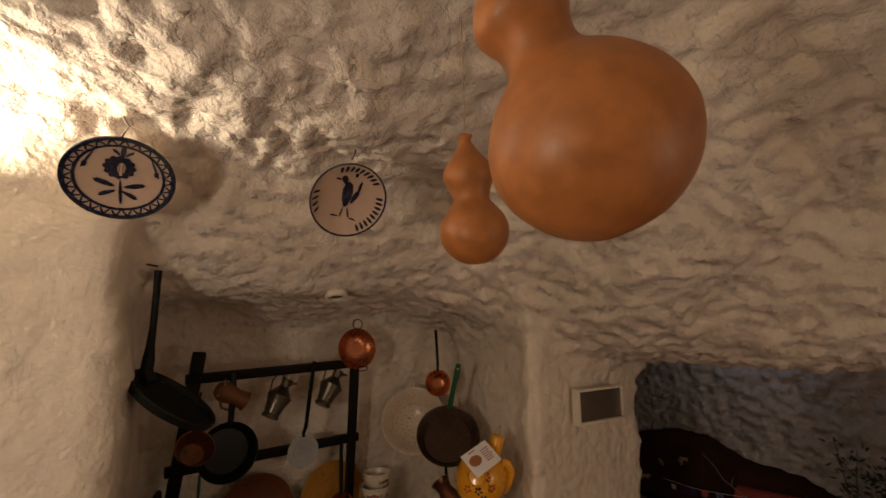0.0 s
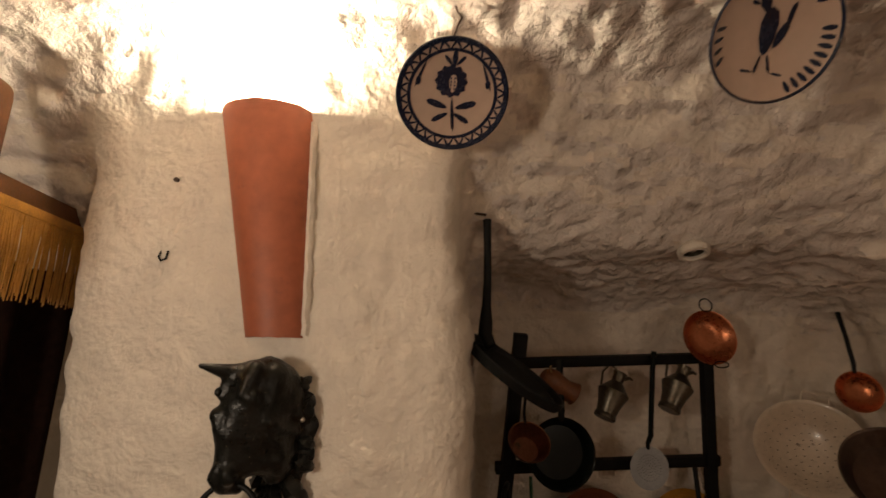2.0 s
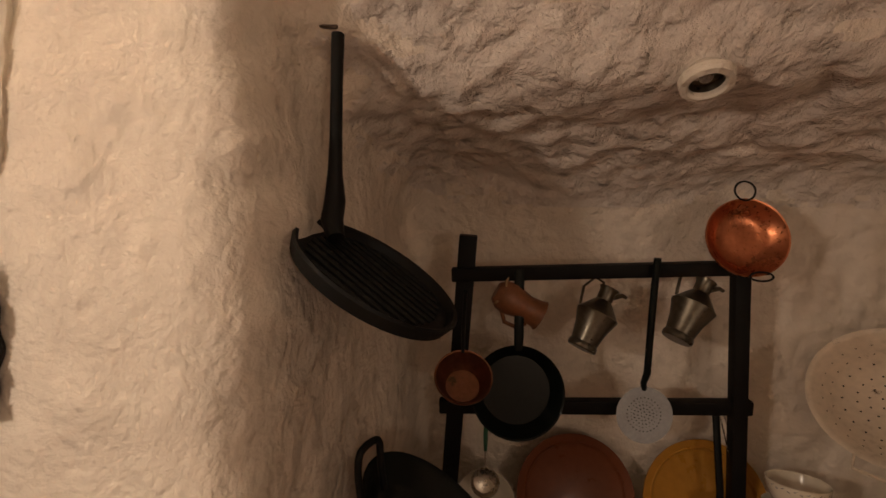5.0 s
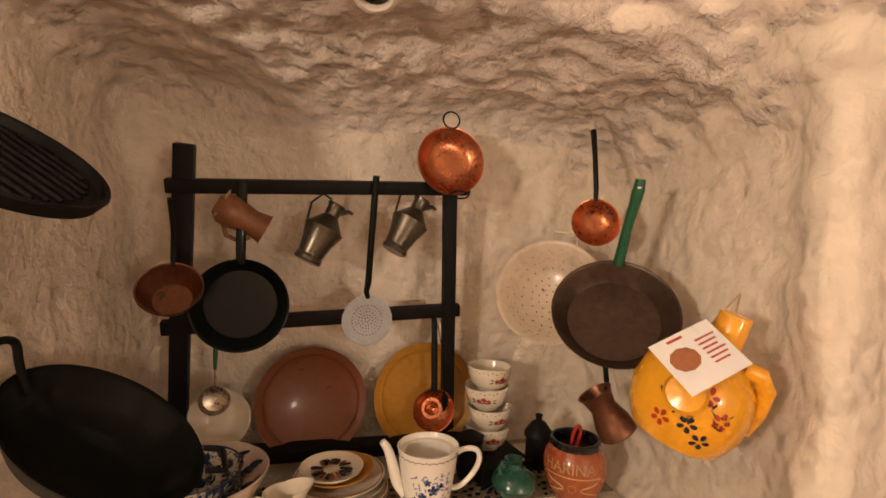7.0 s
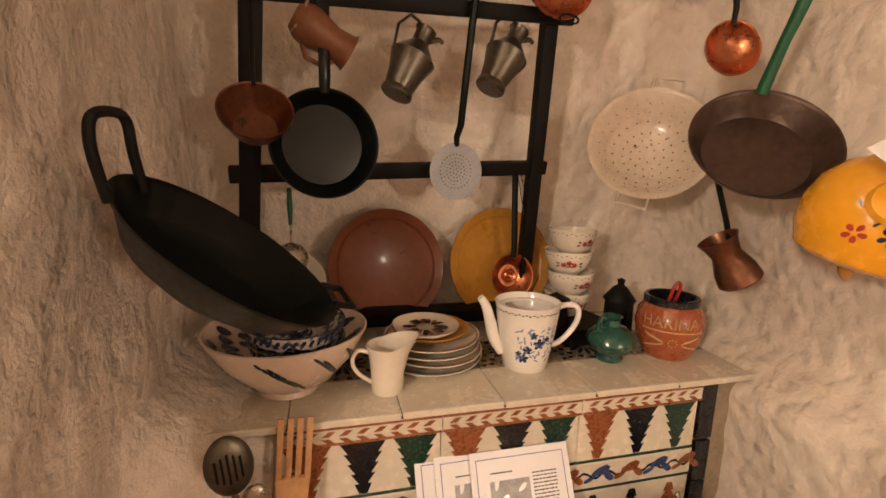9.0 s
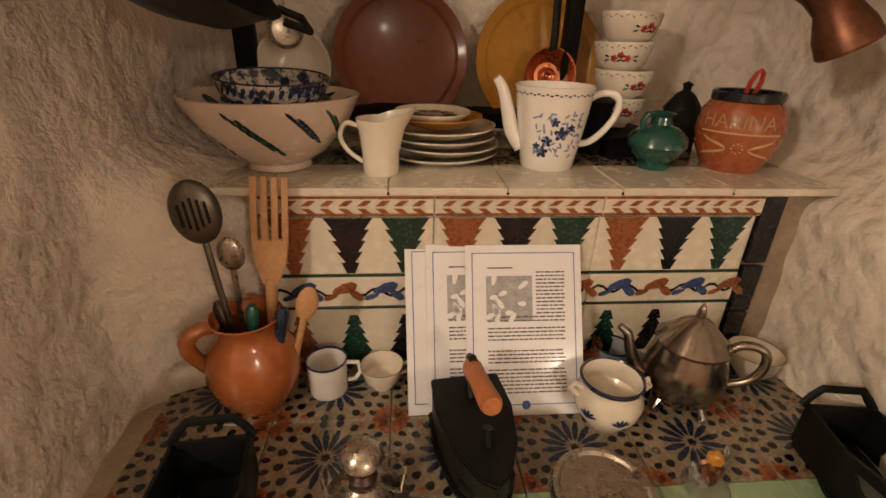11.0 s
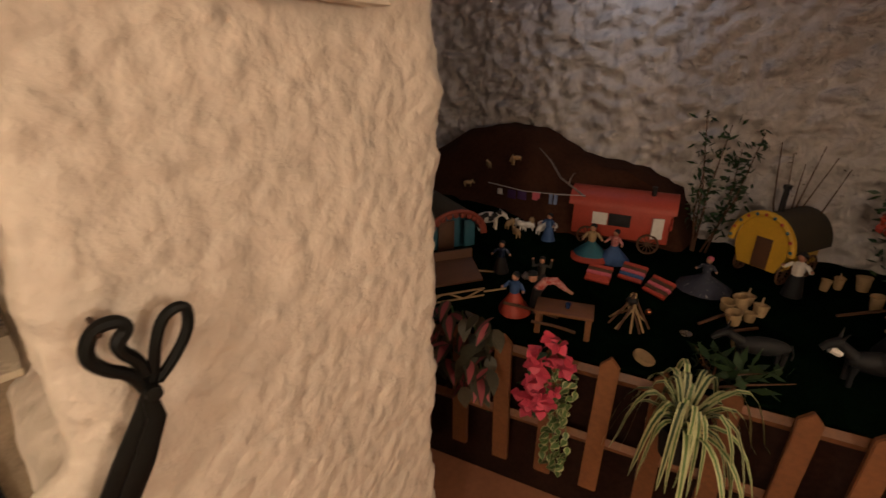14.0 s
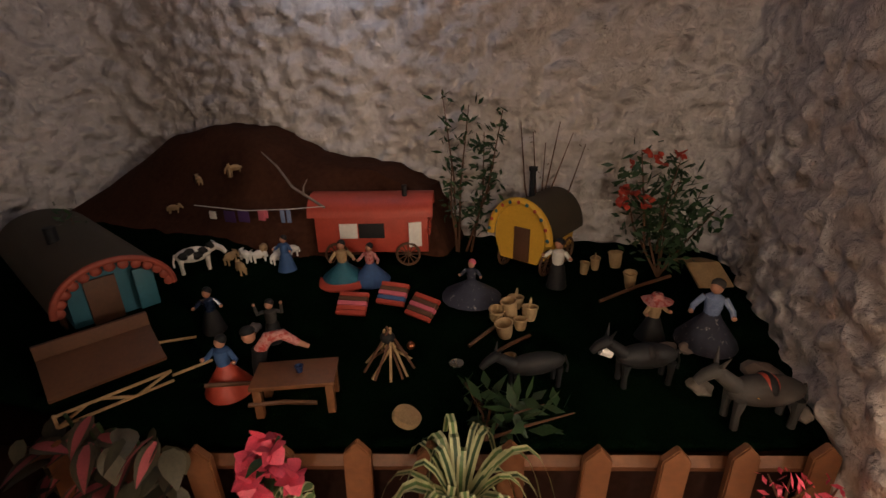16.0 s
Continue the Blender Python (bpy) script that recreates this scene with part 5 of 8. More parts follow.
co = thing("enamel_colander", frame_from((0.967, 1.940, 1.683), (-0.504, -0.747, 0.376), (0.375, 0.2, 0.9)), "chipped cream enamel colander with black handles on the wall", "colander")
part("bowl", lathe([(0, -0.075), (0.07, -0.072), (0.105, -0.045), (0.133, -0.004), (0.143, 0.0), (0.145, 0.003), (0.143, 0.003), (0.133, -0.001), (0.101, -0.048), (0.066, -0.077), (0, -0.08)], 56), ENAMEL, co)
part("foot", lathe([(0.066, -0.078), (0.068, -0.10), (0.072, -0.102), (0.073, -0.098), (0.07, -0.076)], 40), ENAMEL, co)
for s in (1, -1):
    part("handle", tube([(-0.035, s * 0.138, 0.0), (-0.033, s * 0.168, 0.006), (0.033, s * 0.168, 0.006), (0.035, s * 0.138, 0.0)], 0.004, 8), ENAMEL, co)
hl = bmesh.new()
for rr, nn, zz in ((0.02, 6, -0.0735), (0.04, 12, -0.0728), (0.06, 18, -0.0715), (0.085, 20, -0.0585), (0.104, 24, -0.0435), (0.118, 26, -0.023)):
    for k in range(nn):
        a = 2 * math.pi * k / nn + rr * 40
        poly(hl, [((rr + 0.0022 * math.cos(b)) * math.cos(a) - 0.0022 * math.sin(b) * math.sin(a), (rr + 0.0022 * math.cos(b)) * math.sin(a) + 0.0022 * math.sin(b) * math.cos(a)) for b in (0, 1.26, 2.51, 3.77, 5.03)], zz)
part("holes", hl, IRON, co, "dark drain holes")

ip = round_pan("iron_pan", pose(0.970, 1.639, 1.678, 52, 0, -28), 0.122, 0.04, 0.092, RUST, "rusty iron frying pan with a green handle on the wall", "pan")
gh = tube([(0.01, 0.116, -0.002), (0.02, 0.15, 0.045), (0.026, 0.17, 0.075), (0.034, 0.19, 0.105), (0.04, 0.208, 0.132), (0.043, 0.222, 0.15)], [0.012, 0.0105, 0.010, 0.011, 0.012, 0.010], 12)
part("handle", gh, GREEN_PAINT, ip, "green painted handle")
bm = bmesh.new()
for i in range(10):
    a = 2 * math.pi * i / 10
    bm.verts.new((0.04 + 0.004 * math.cos(a), 0.203 + 0.004 * math.sin(a), 0.146))
bm.faces.new(bm.verts[:])
part("hanging_hole", bm, CREAM, ip)

cz = thing("copper_coffee_pot", pose(1.025, 1.69, 1.40, -14, -30, 0), "small tarnished copper coffee pot hanging tilted", "coffee pot")
part("body", lathe([(0, 0), (0.040, 0), (0.043, 0.004), (0.040, 0.03), (0.028, 0.065), (0.034, 0.09), (0.040, 0.102), (0.037, 0.102), (0.025, 0.065), (0.036, 0.01), (0, 0.008)], 36), OLD_COPPER, cz)
part("handle", tube([(0.03, 0.01, 0.085), (0.06, 0.03, 0.12), (0.1, 0.05, 0.19)], 0.006, 8), IRON, cz)
spn = thing("brass_spoon", pose(1.065, 1.53, 1.47, 0, -40, 10), "small brass spoon hanging behind the coffee pot", "spoon")
part("bowl", blob(0.024, 0.008, 0.03, (0, 0, 0)), OCHRE_GLAZE, spn)
part("handle", tube([(0, 0, 0.028), (0, 0.01, 0.09), (0, 0.015, 0.12)], 0.0035, 8), IRON, spn)

kt = thing("yellow_kettle", pose(1.015, 1.475, 1.562, 14, 10, 0) @ Matrix.Scale(0.85, 4), "yellow enamel kettle with painted red and black flowers", "kettle")
kp = [(0.068, -0.095), (0.088, -0.085), (0.106, -0.045), (0.110, 0.0), (0.100, 0.045), (0.075, 0.08), (0.045, 0.10)]
part("body", lathe([(0, -0.098)] + kp + [(0.036, 0.106), (0, 0.108)], 52), YELLOW, kt)
part("neck", lathe([(0.030, 0.10), (0.029, 0.175), (0.027, 0.178), (0, 0.178)], 28), YELLOW, kt, at=pose(0.03, 0.0, 0.0, 0, 0, 0))
part("spout_cap", lathe([(0.036, 0.0), (0.038, 0.006), (0.032, 0.016), (0.012, 0.019), (0, 0.02)], 32), YELLOW, kt, at=pose(-0.075, -0.066, 0.03, 66, 0, -48))
part("handle", tube([(0.045, -0.045, 0.088), (0.07, -0.06, 0.086), (0.09, -0.066, 0.06), (0.098, -0.06, 0.012), (0.092, -0.05, -0.035)], [0.018, 0.018, 0.017, 0.017, 0.018], 14), YELLOW, kt)
ka = between(kp)
for m, pos in ((RED, ((0.02, 0.005), (-0.075, -0.03), (-0.01, 0.042))), (NAVY, ((-0.03, -0.02), (0.0, -0.045), (-0.055, 0.015)))):
    bm = bmesh.new()
    for fx, fy in pos:
        for k in range(5):
            petal(bm, fx + 0.004 * math.cos(1.257 * k), fy + 0.004 * math.sin(1.257 * k), 0.014, 0.012, 72 * k, n=7)
    part("painted_floral", wrapped(bm, ka, -112), m, kt)
bm = bmesh.new()
for k in range(22):
    petal(bm, -0.085 + 0.0055 * k, 0.012 + 0.022 * math.sin(k * 0.6), 0.013, 0.003, 40 * math.cos(k * 0.6), n=6)
    if k % 3 == 0:
        petal(bm, -0.085 + 0.0055 * k, 0.012 + 0.022 * math.sin(k * 0.6), 0.016, 0.006, 120 + 20 * k, n=6)
part("painted_vine", wrapped(bm, ka, -112), TILE_GREEN, kt)
part("twine_loop", tube([(-0.02, 0.01, 0.11), (0.01, 0.02, 0.16), (0.055, 0.035, 0.212), (0.06, 0.03, 0.16), (0.062, 0.0, 0.11)], 0.0024, 6), TWINE, kt)
card = thing("paper_tag", pose(0.955, 1.39, 1.650, 42, -20, 6), "small white printed tag resting on the yellow kettle", "tag")
part("card", box(0.118, 0.088, 0.001, 0.0003, seg=1), PAPER, card)
bm = blob(0.026, 0.019, 0.0004, (-0.024, 0.004, 0.0008), 2)
part("printed_pot", bm, CLAY, card, "brown printed picture")
bm = bmesh.new()
poly(bm, [(-0.03, 0.034), (0.0, 0.034), (0.0, 0.038), (-0.03, 0.038)], 0.0008)
for i in range(6):
    poly(bm, [(0.012, 0.02 - 0.008 * i), (0.05 - 0.004 * (i % 3), 0.02 - 0.008 * i), (0.05 - 0.004 * (i % 3), 0.023 - 0.008 * i), (0.012, 0.023 - 0.008 * i)], 0.0008)
part("printed_text", bm, RED, card)

# ---- on the alcove's left wall ----
wok = thing("black_wok", frame_from((0.088, 1.585, 1.505), (0.60, -0.04, 0.79), (-0.217, -0.15, 0.21)), "large black enamel pan with loop handles on the wall", "pan")
part("bowl", lathe([(0, -0.058), (0.075, -0.056), (0.12, -0.036), (0.144, -0.006), (0.152, 0.0), (0.154, 0.004), (0.152, 0.003), (0.144, -0.001), (0.116, -0.04), (0.073, -0.062), (0, -0.064)][::1], 60), BLACK_ENAMEL, wok)
winv = wok.matrix_world.inverted()
part("loop_handle", tube(rounded([winv @ Vector(p) for p in ((-0.008, 1.485, 1.578), (-0.012, 1.470, 1.625), (-0.011, 1.468, 1.655), (-0.006, 1.476, 1.665), (0.001, 1.508, 1.667), (0.004, 1.520, 1.658), (0.004, 1.523, 1.63), (0.008, 1.535, 1.585))]), 0.0055, 10), IRON, wok)
part("loop_handle", tube([(-0.028, -0.158, 0.0), (-0.026, -0.19, 0.008), (0.026, -0.19, 0.008), (0.028, -0.158, 0.0)], 0.0052, 10), IRON, wok)

gr = thing("ridged_griddle", frame_from((0.014, 1.455, 1.908), (0.571, -0.195, 0.797), (-0.12, -0.15, 0.175)), "black cast-iron ridged griddle hanging by its handle", "griddle")
part("plate", lathe([(0, -0.006), (0.118, -0.006), (0.123, 0.006), (0.128, 0.008), (0.130, 0.004), (0.124, -0.014), (0, -0.016)], 56, sx=0.92), IRON, gr)
for k in range(11):
    off = -0.095 + 0.019 * k
    half = math.sqrt(max(0.0, 0.110 ** 2 - off * off)) * 0.92
    ca, sa = math.cos(radians(52)), math.sin(radians(52))
    part("ridge", tube([(-half * ca * 0.92 - off * sa * 0.92, -half * sa + off * ca, -0.005), (half * ca * 0.92 - off * sa * 0.92, half * sa + off * ca, -0.005)], 0.0042, 6), IRON, gr)
inv = gr.matrix_world.inverted()
path = [inv @ Vector(p) for p in ((-0.040, 1.43, 1.958), (-0.052, 1.442, 1.985), (-0.050, 1.446, 2.012), (-0.049, 1.440, 2.05), (-0.047, 1.434, 2.10), (-0.047, 1.430, 2.17), (-0.048, 1.430, 2.245))]
part("handle", tube(path, [0.012, 0.016, 0.015, 0.0105, 0.0088, 0.0086, 0.0092], 14), IRON, gr)
part("nail", tube([(inv @ Vector((-0.05, 1.43, 2.256))), (inv @ Vector((-0.085, 1.435, 2.262)))], 0.003, 6), RUST, gr)

# ---- pillar and vault ----
TERRACOTTA = mat("painted terracotta", (0.36, 0.105, 0.048), 0.55, vary=0.22, scale=6, bump=0.0008, bscale=50, spots=(0.26, 0.08, 0.05), spot_scale=9, spot_at=0.6)
GOURD = mat("dried gourd skin", (0.37, 0.14, 0.038), 0.45, vary=0.3, scale=4, bump=0.0012, bscale=22, spots=(0.50, 0.24, 0.09), spot_scale=11, spot_at=0.67)
PLATE_GLAZE = mat("pinkish tin glaze", (0.60, 0.46, 0.36), 0.16, vary=0.07, scale=9, coat=0.6)
# CAST_BLACK: its pale spots put small glints of light into the colour
CAST_BLACK = mat("black casting with painted glints", (0.010, 0.010, 0.008), 0.32, 0.1, vary=0.4, scale=22, bump=0.002, bscale=70, spots=(0.42, 0.33, 0.22), spot_scale=75, spot_at=0.665, ior=1.35)
FRINGE = mat("gold fringe thread", (0.50, 0.25, 0.05), 0.55, vary=0.35, scale=40, rand=0.2)
PELMET = mat("brown pelmet cloth", (0.13, 0.055, 0.022), 0.75, vary=0.25, scale=20, bump=0.0008, bscale=150)
CURTAIN = mat("black-brown velvet", (0.022, 0.011, 0.008), 0.95, ior=1.1, vary=0.4, scale=8)
MIRROR_GLASS = mat("dark glass", (0.10, 0.08, 0.06), 0.08, vary=0.1, coat=0.8)
BULB = bpy.data.materials.new("lit bulb")
BULB.use_nodes = True
BULB.node_tree.nodes["Principled BSDF"].inputs["Emission Color"].default_value = (1.0, 0.8, 0.5, 1)
BULB.node_tree.nodes["Principled BSDF"].inputs["Emission Strength"].default_value = 30


def roof_tile(r0, r1, z0, z1, x0, x1, y, thick=0.011, n=18, rows=16):
    bm = bmesh.new()
    rings = []
    for shell in (0, thick):
        for j in range(rows + 1):
            k = j / rows
            r, x, z = r0 + (r1 - r0) * k - shell, x0 + (x1 - x0) * k, z0 + (z1 - z0) * k
            rings.append([bm.verts.new((x - r * math.cos(math.pi * i / n), y - (r * 0.78) * math.sin(math.pi * i / n), z + 0.003 * noise.noise(Vector((i * 0.6, j * 5, 0))))) for i in range(n + 1)])
    m = rows + 1
    for s, base in ((1, 0), (-1, m)):
        for j in range(rows):
            for i in range(n):
                q = (rings[base + j][i], rings[base + j][i + 1], rings[base + j + 1][i + 1], rings[base + j + 1][i])
                bm.faces.new(q if s > 0 else q[::-1])
    for i in range(n):
        bm.faces.new((rings[0][i + 1], rings[0][i], rings[m][i], rings[m][i + 1]))
        bm.faces.new((rings[rows][i], rings[rows][i + 1], rings[m + rows][i + 1], rings[m + rows][i]))
    bmesh.ops.recalc_face_normals(bm, faces=bm.faces[:])
    return bm


sconce = thing("roof_tile_sconce", pose(0, 0, 0), "terracotta roof tile mounted upright as a wall lamp", "wall lamp")
part("shade", roof_tile(0.057, 0.097, 1.966, 2.425, -0.456, -0.514, 1.285), TERRACOTTA, sconce)
# disc added inside the tile's foot to block bulb light from spilling down
part("base", lathe([(0, 0), (0.052, 0), (0.052, 0.008), (0, 0.008)], 32, sy=0.76), TERRACOTTA, sconce, at=pose(-0.4575, 1.285, 1.972))
part("bulb", blob(0.014, 0.014, 0.022, (-0.500, 1.258, 2.365)), BULB, sconce, "glowing bulb")
part("plaster_seam", tube([(-0.398 - 0.019 * k / 23 + 0.002 * math.sin(k * 2.1), 1.274, 1.97 + 0.0188 * k) for k in range(24)], 0.009, 6), PLASTER, sconce)


def wall_plate(name, at, r, label, deep):
    t = thing(name, at, label, "plate", "plates on the vault")
    prof = [(0, -deep), (r * 0.5, -deep * 0.95), (r * 0.8, -deep * 0.45), (r * 0.97, -0.002), (r, 0.0), (r * 1.005, -0.003), (r * 0.82, -deep * 0.6), (r * 0.5, -deep - 0.006), (0, -deep - 0.006)]
    part("plate", lathe(prof, 60), PLATE_GLAZE, t)
    part("rim", lathe([(r * 0.955, -0.0035), (r * 0.985, 0.0012), (r * 1.006, 0.0005), (r * 1.008, -0.004)], 60), NAVY, t, "dark blue rim")
    return t, lambda x, y: float(np.interp(math.hypot(x, y), [p[0] for p in prof[:5]], [p[1] for p in prof[:5]])) + 0.0016


def painted(parent, bm, height, m, name="painted_motif"):
    bmesh.ops.subdivide_edges(bm, edges=bm.edges[:], cuts=1)
    for v in bm.verts:
        v.co.z = height(v.co.x, v.co.y)
    return part(name, bm, m, parent)


def facing(p, n, up=(0, 0, 1)):
    return frame_from(p, n, up)


pa_, ha = wall_plate("pomegranate_plate", facing((-0.128, 1.185, 2.412), (0.08, -0.66, -0.75)), 0.105, "glazed plate painted with a blue pomegranate, hung on a hook", 0.016)
bm = bmesh.new()
for k in range(26):
    a = 360 / 26 * k
    for s in (-1, 1):
        petal(bm, 0.083 * math.cos(radians(a)), 0.083 * math.sin(radians(a)), 0.021, 0.006, a + s * 38, n=6)
ring_band(bm, 0.079, 0.085, 0, 40)
ring_band(bm, 0.096, 0.103, 0, 40)
painted(pa_, bm, ha, NAVY, "painted_border")
bm = bmesh.new()
for a in range(0, 360, 30):
    petal(bm, -0.003 + 0.0 * a, 0.02, 0.026, 0.016, a, n=8)
for s in (-1, 1):
    petal(bm, s * 0.006, -0.022, 0.036, 0.014, 90 - s * 72, n=8)
    petal(bm, s * 0.004, -0.03, 0.03, 0.011, 90 - s * 118, n=8)
    petal(bm, s * 0.042, 0.052, 0.046, 0.005, -90 + s * 22, n=8)
    petal(bm, s * 0.054, 0.012, 0.014, 0.010, 90, n=7)
petal(bm, 0.0, 0.04, 0.028, 0.010, 90, n=8)
petal(bm, -0.003, 0.044, 0.02, 0.007, 130, n=8)
petal(bm, 0.003, 0.044, 0.02, 0.007, 50, n=8)
petal(bm, 0.0, -0.005, 0.055, 0.007, -84, n=8)
bmesh.ops.scale(bm, vec=(1.2, 1.2, 1), verts=bm.verts[:])
painted(pa_, bm, ha, NAVY, "painted_fruit")
bm = bmesh.new()
petal(bm, 0.0, 0.003, 0.034, 0.018, 90, n=10)
painted(pa_, bm, lambda x, y: ha(x, y) + 0.0006, PLATE_GLAZE, "painted_seed_pod")
bm = bmesh.new()
for k in range(8):
    petal(bm, -0.004 + 0.007 * (k % 2), 0.008 + 0.0065 * (k // 2), 0.005, 0.004, 90, n=6)
painted(pa_, bm, lambda x, y: ha(x, y) + 0.0012, BLUE, "painted_seed_cluster")
part("wire_hanger", tube([(-0.006, 0.106, -0.004), (-0.002, 0.122, 0.0), (0.004, 0.135, 0.0), (-0.004, 0.142, -0.004), (-0.008, 0.15, -0.01)], 0.002, 6), RUST, pa_)

pb_, hb_ = wall_plate("bird_plate", facing((0.318, 0.972, 2.376), (0.0, -0.82, -0.57), (-0.12, 0, 1)), 0.087, "glazed plate painted with a small blue bird", 0.022)
bm = bmesh.new()
for k in range(9):
    petal(bm, 0.064 * math.cos(radians(35 + 9 * k)), 0.064 * math.sin(radians(35 + 9 * k)), 0.017, 0.009, 15 + 9 * k, n=7)
    petal(bm, 0.064 * math.cos(radians(-70 + 9 * k)), 0.064 * math.sin(radians(-70 + 9 * k)), 0.017, 0.009, -75 + 9 * k, n=7)
    if k < 4:
        petal(bm, 0.066 * math.cos(radians(160 + 11 * k)), 0.066 * math.sin(radians(160 + 11 * k)), 0.018, 0.007, 190 + 11 * k, n=7)
painted(pb_, bm, hb_, NAVY, "painted_border")
bm = bmesh.new()
petal(bm, -0.004, -0.018, 0.05, 0.024, 82, n=10)
petal(bm, -0.002, 0.026, 0.02, 0.014, 110, n=8)
petal(bm, -0.012, 0.036, 0.012, 0.005, 160, n=6)
petal(bm, 0.006, -0.012, 0.03, 0.012, 60, n=8)
petal(bm, 0.018, 0.004, 0.03, 0.007, 75, n=8)
petal(bm, 0.014, 0.04, 0.01, 0.008, 90, n=7)
petal(bm, -0.006, -0.016, 0.022, 0.004, -110, n=6)
petal(bm, 0.0, -0.016, 0.024, 0.004, -80, n=6)
petal(bm, -0.014, -0.034, 0.018, 0.004, 165, n=6)
petal(bm, 0.004, -0.038, 0.014, 0.004, -20, n=6)
bmesh.ops.scale(bm, vec=(1.25, 1.25, 1), verts=bm.verts[:])
painted(pb_, bm, hb_, NAVY, "painted_bird")
part("wire_hanger", tube([(0.0, 0.095, -0.004), (0.004, 0.108, 0.0), (0.006, 0.118, -0.004)], 0.002, 6), RUST, pb_)


def gourd_profile(r1, z1, r2, z2, neck, tip):
    return [(0, z1 - r1 * 0.93), (r1 * 0.35, z1 - r1 * 0.88), (r1 * 0.7, z1 - r1 * 0.66), (r1 * 0.93, z1 - r1 * 0.32), (r1, z1 + 0.02 * r1), (r1 * 0.92, z1 + r1 * 0.38), (r1 * 0.7, z1 + r1 * 0.7), (neck, (z1 + r1 * 0.86 + z2 - r2 * 0.86) / 2), (r2 * 0.78, z2 - r2 * 0.55), (r2, z2), (r2 * 0.86, z2 + r2 * 0.45), (r2 * 0.5, z2 + r2 * 0.9), (r2 * 0.28, z2 + r2 * 1.25), (r2 * 0.22, tip - 0.012), (r2 * 0.3, tip - 0.004), (0, tip)]


def smooth_profile(p, n=5):
    out = []
    pts = [p[0]] + p + [p[-1]]
    for i in range(1, len(pts) - 2):
        for j in range(n):
            t = j / n
            a, b, c, d = pts[i - 1], pts[i], pts[i + 1], pts[i + 2]
            out.append(tuple(max(0.0, 0.5 * (2 * b[k] + (c[k] - a[k]) * t + (2 * a[k] - 5 * b[k] + 4 * c[k] - d[k]) * t * t + (3 * b[k] - a[k] - 3 * c[k] + d[k]) * t ** 3)) if k == 0 else 0.5 * (2 * b[k] + (c[k] - a[k]) * t + (2 * a[k] - 5 * b[k] + 4 * c[k] - d[k]) * t * t + (3 * b[k] - a[k] - 3 * c[k] + d[k]) * t ** 3) for k in (0, 1)))
    return out + [p[-1]]


g1 = thing("bottle_gourd", pose(0.487, 0.722, 2.278, 4, -9, 0), "small dried bottle gourd hanging from the vault", "gourd")
part("gourd", lathe(smooth_profile(gourd_profile(0.067, 0.0, 0.050, 0.108, 0.036, 0.192)), 40), GOURD, g1)
part("string", tube([(0, 0, 0.175), (0.01, 0, 0.3), (0.02, 0, 0.42)], 0.0012, 5), TWINE, g1)
axis = (Vector((0.425, 0.487, 2.60)) - Vector((0.528, 0.446, 2.383))).normalized()
g2 = thing("large_gourd", frame_from((0.355, 0.311, 2.283), axis, (0, 1, 0)) @ Matrix.Scale(0.650, 4), "very large dried orange gourd hanging from the vault", "gourd")
big = lathe(smooth_profile(gourd_profile(0.160, 0.0, 0.080, 0.235, 0.066, 0.36)), 64, sx=1.03)
for v in big.verts:
    v.co *= 1 + 0.02 * noise.noise(v.co * 6)
part("gourd", big, GOURD, g2)
part("string", tube([(0, 0, 0.355), (0.02, 0.01, 0.66), (0.05, 0.03, 0.90)], 0.0018, 5), TWINE, g2)

# horse head knocker
horse = thing("horse_head_knocker", pose(-0.452, 1.262, 1.812) @ Matrix.Scale(0.76, 4), "black cast-iron horse head knocker with a ring", "door knocker")
bp_ = lathe([(0, 0.016), (0.05, 0.014), (0.066, 0.006), (0.072, -0.004), (0.069, -0.012), (0, -0.012)], 72, sx=1.0, sy=1.75)
for v in bp_.verts:
    a = math.atan2(v.co.y / 1.75, v.co.x)
    k = math.hypot(v.co.x, v.co.y / 1.75) / 0.07
    v.co.x *= 1 + 0.07 * math.sin(11 * a) * k
    v.co.y *= 1 + 0.06 * math.sin(11 * a + 1) * k
part("back_plate", bp_, CAST_BLACK, horse, at=pose(0.05, -0.002, -0.012, 90, 0, 0))


def acanthus(x0, z0, x1, z1, w):
    """A curled leaf with side lobes, from its root to its tip."""
    bm, n = bmesh.new(), 12
    dx, dz = x1 - x0, z1 - z0
    ln = math.hypot(dx, dz)
    ux, uz = dx / ln, dz / ln
    rows = []
    for i in range(n + 1):
        t = i / n
        half = w * (math.sin(math.pi * (0.12 + 0.86 * t)) ** 0.7) * (0.72 + 0.28 * abs(math.sin(t * 3 * math.pi)))
        lift = -0.012 - 0.016 * math.sin(math.pi * t)
        rows.append([bm.verts.new((x0 + dx * t - uz * half * u, lift + 0.010 * u * u - 0.005 * (abs(u) < 0.1), z0 + dz * t + ux * half * u)) for u in (-1, -0.5, 0, 0.5, 1)])
    for a, b in zip(rows, rows[1:]):
        for c in range(4):
            bm.faces.new((a[c], a[c + 1], b[c + 1], b[c]))
    r = bmesh.ops.extrude_face_region(bm, geom=bm.faces[:])
    bmesh.ops.translate(bm, vec=(0, 0.008, 0), verts=[v for v in r["geom"] if isinstance(v, bmesh.types.BMVert)])
    bmesh.ops.recalc_face_normals(bm, faces=bm.faces[:])
    return bm


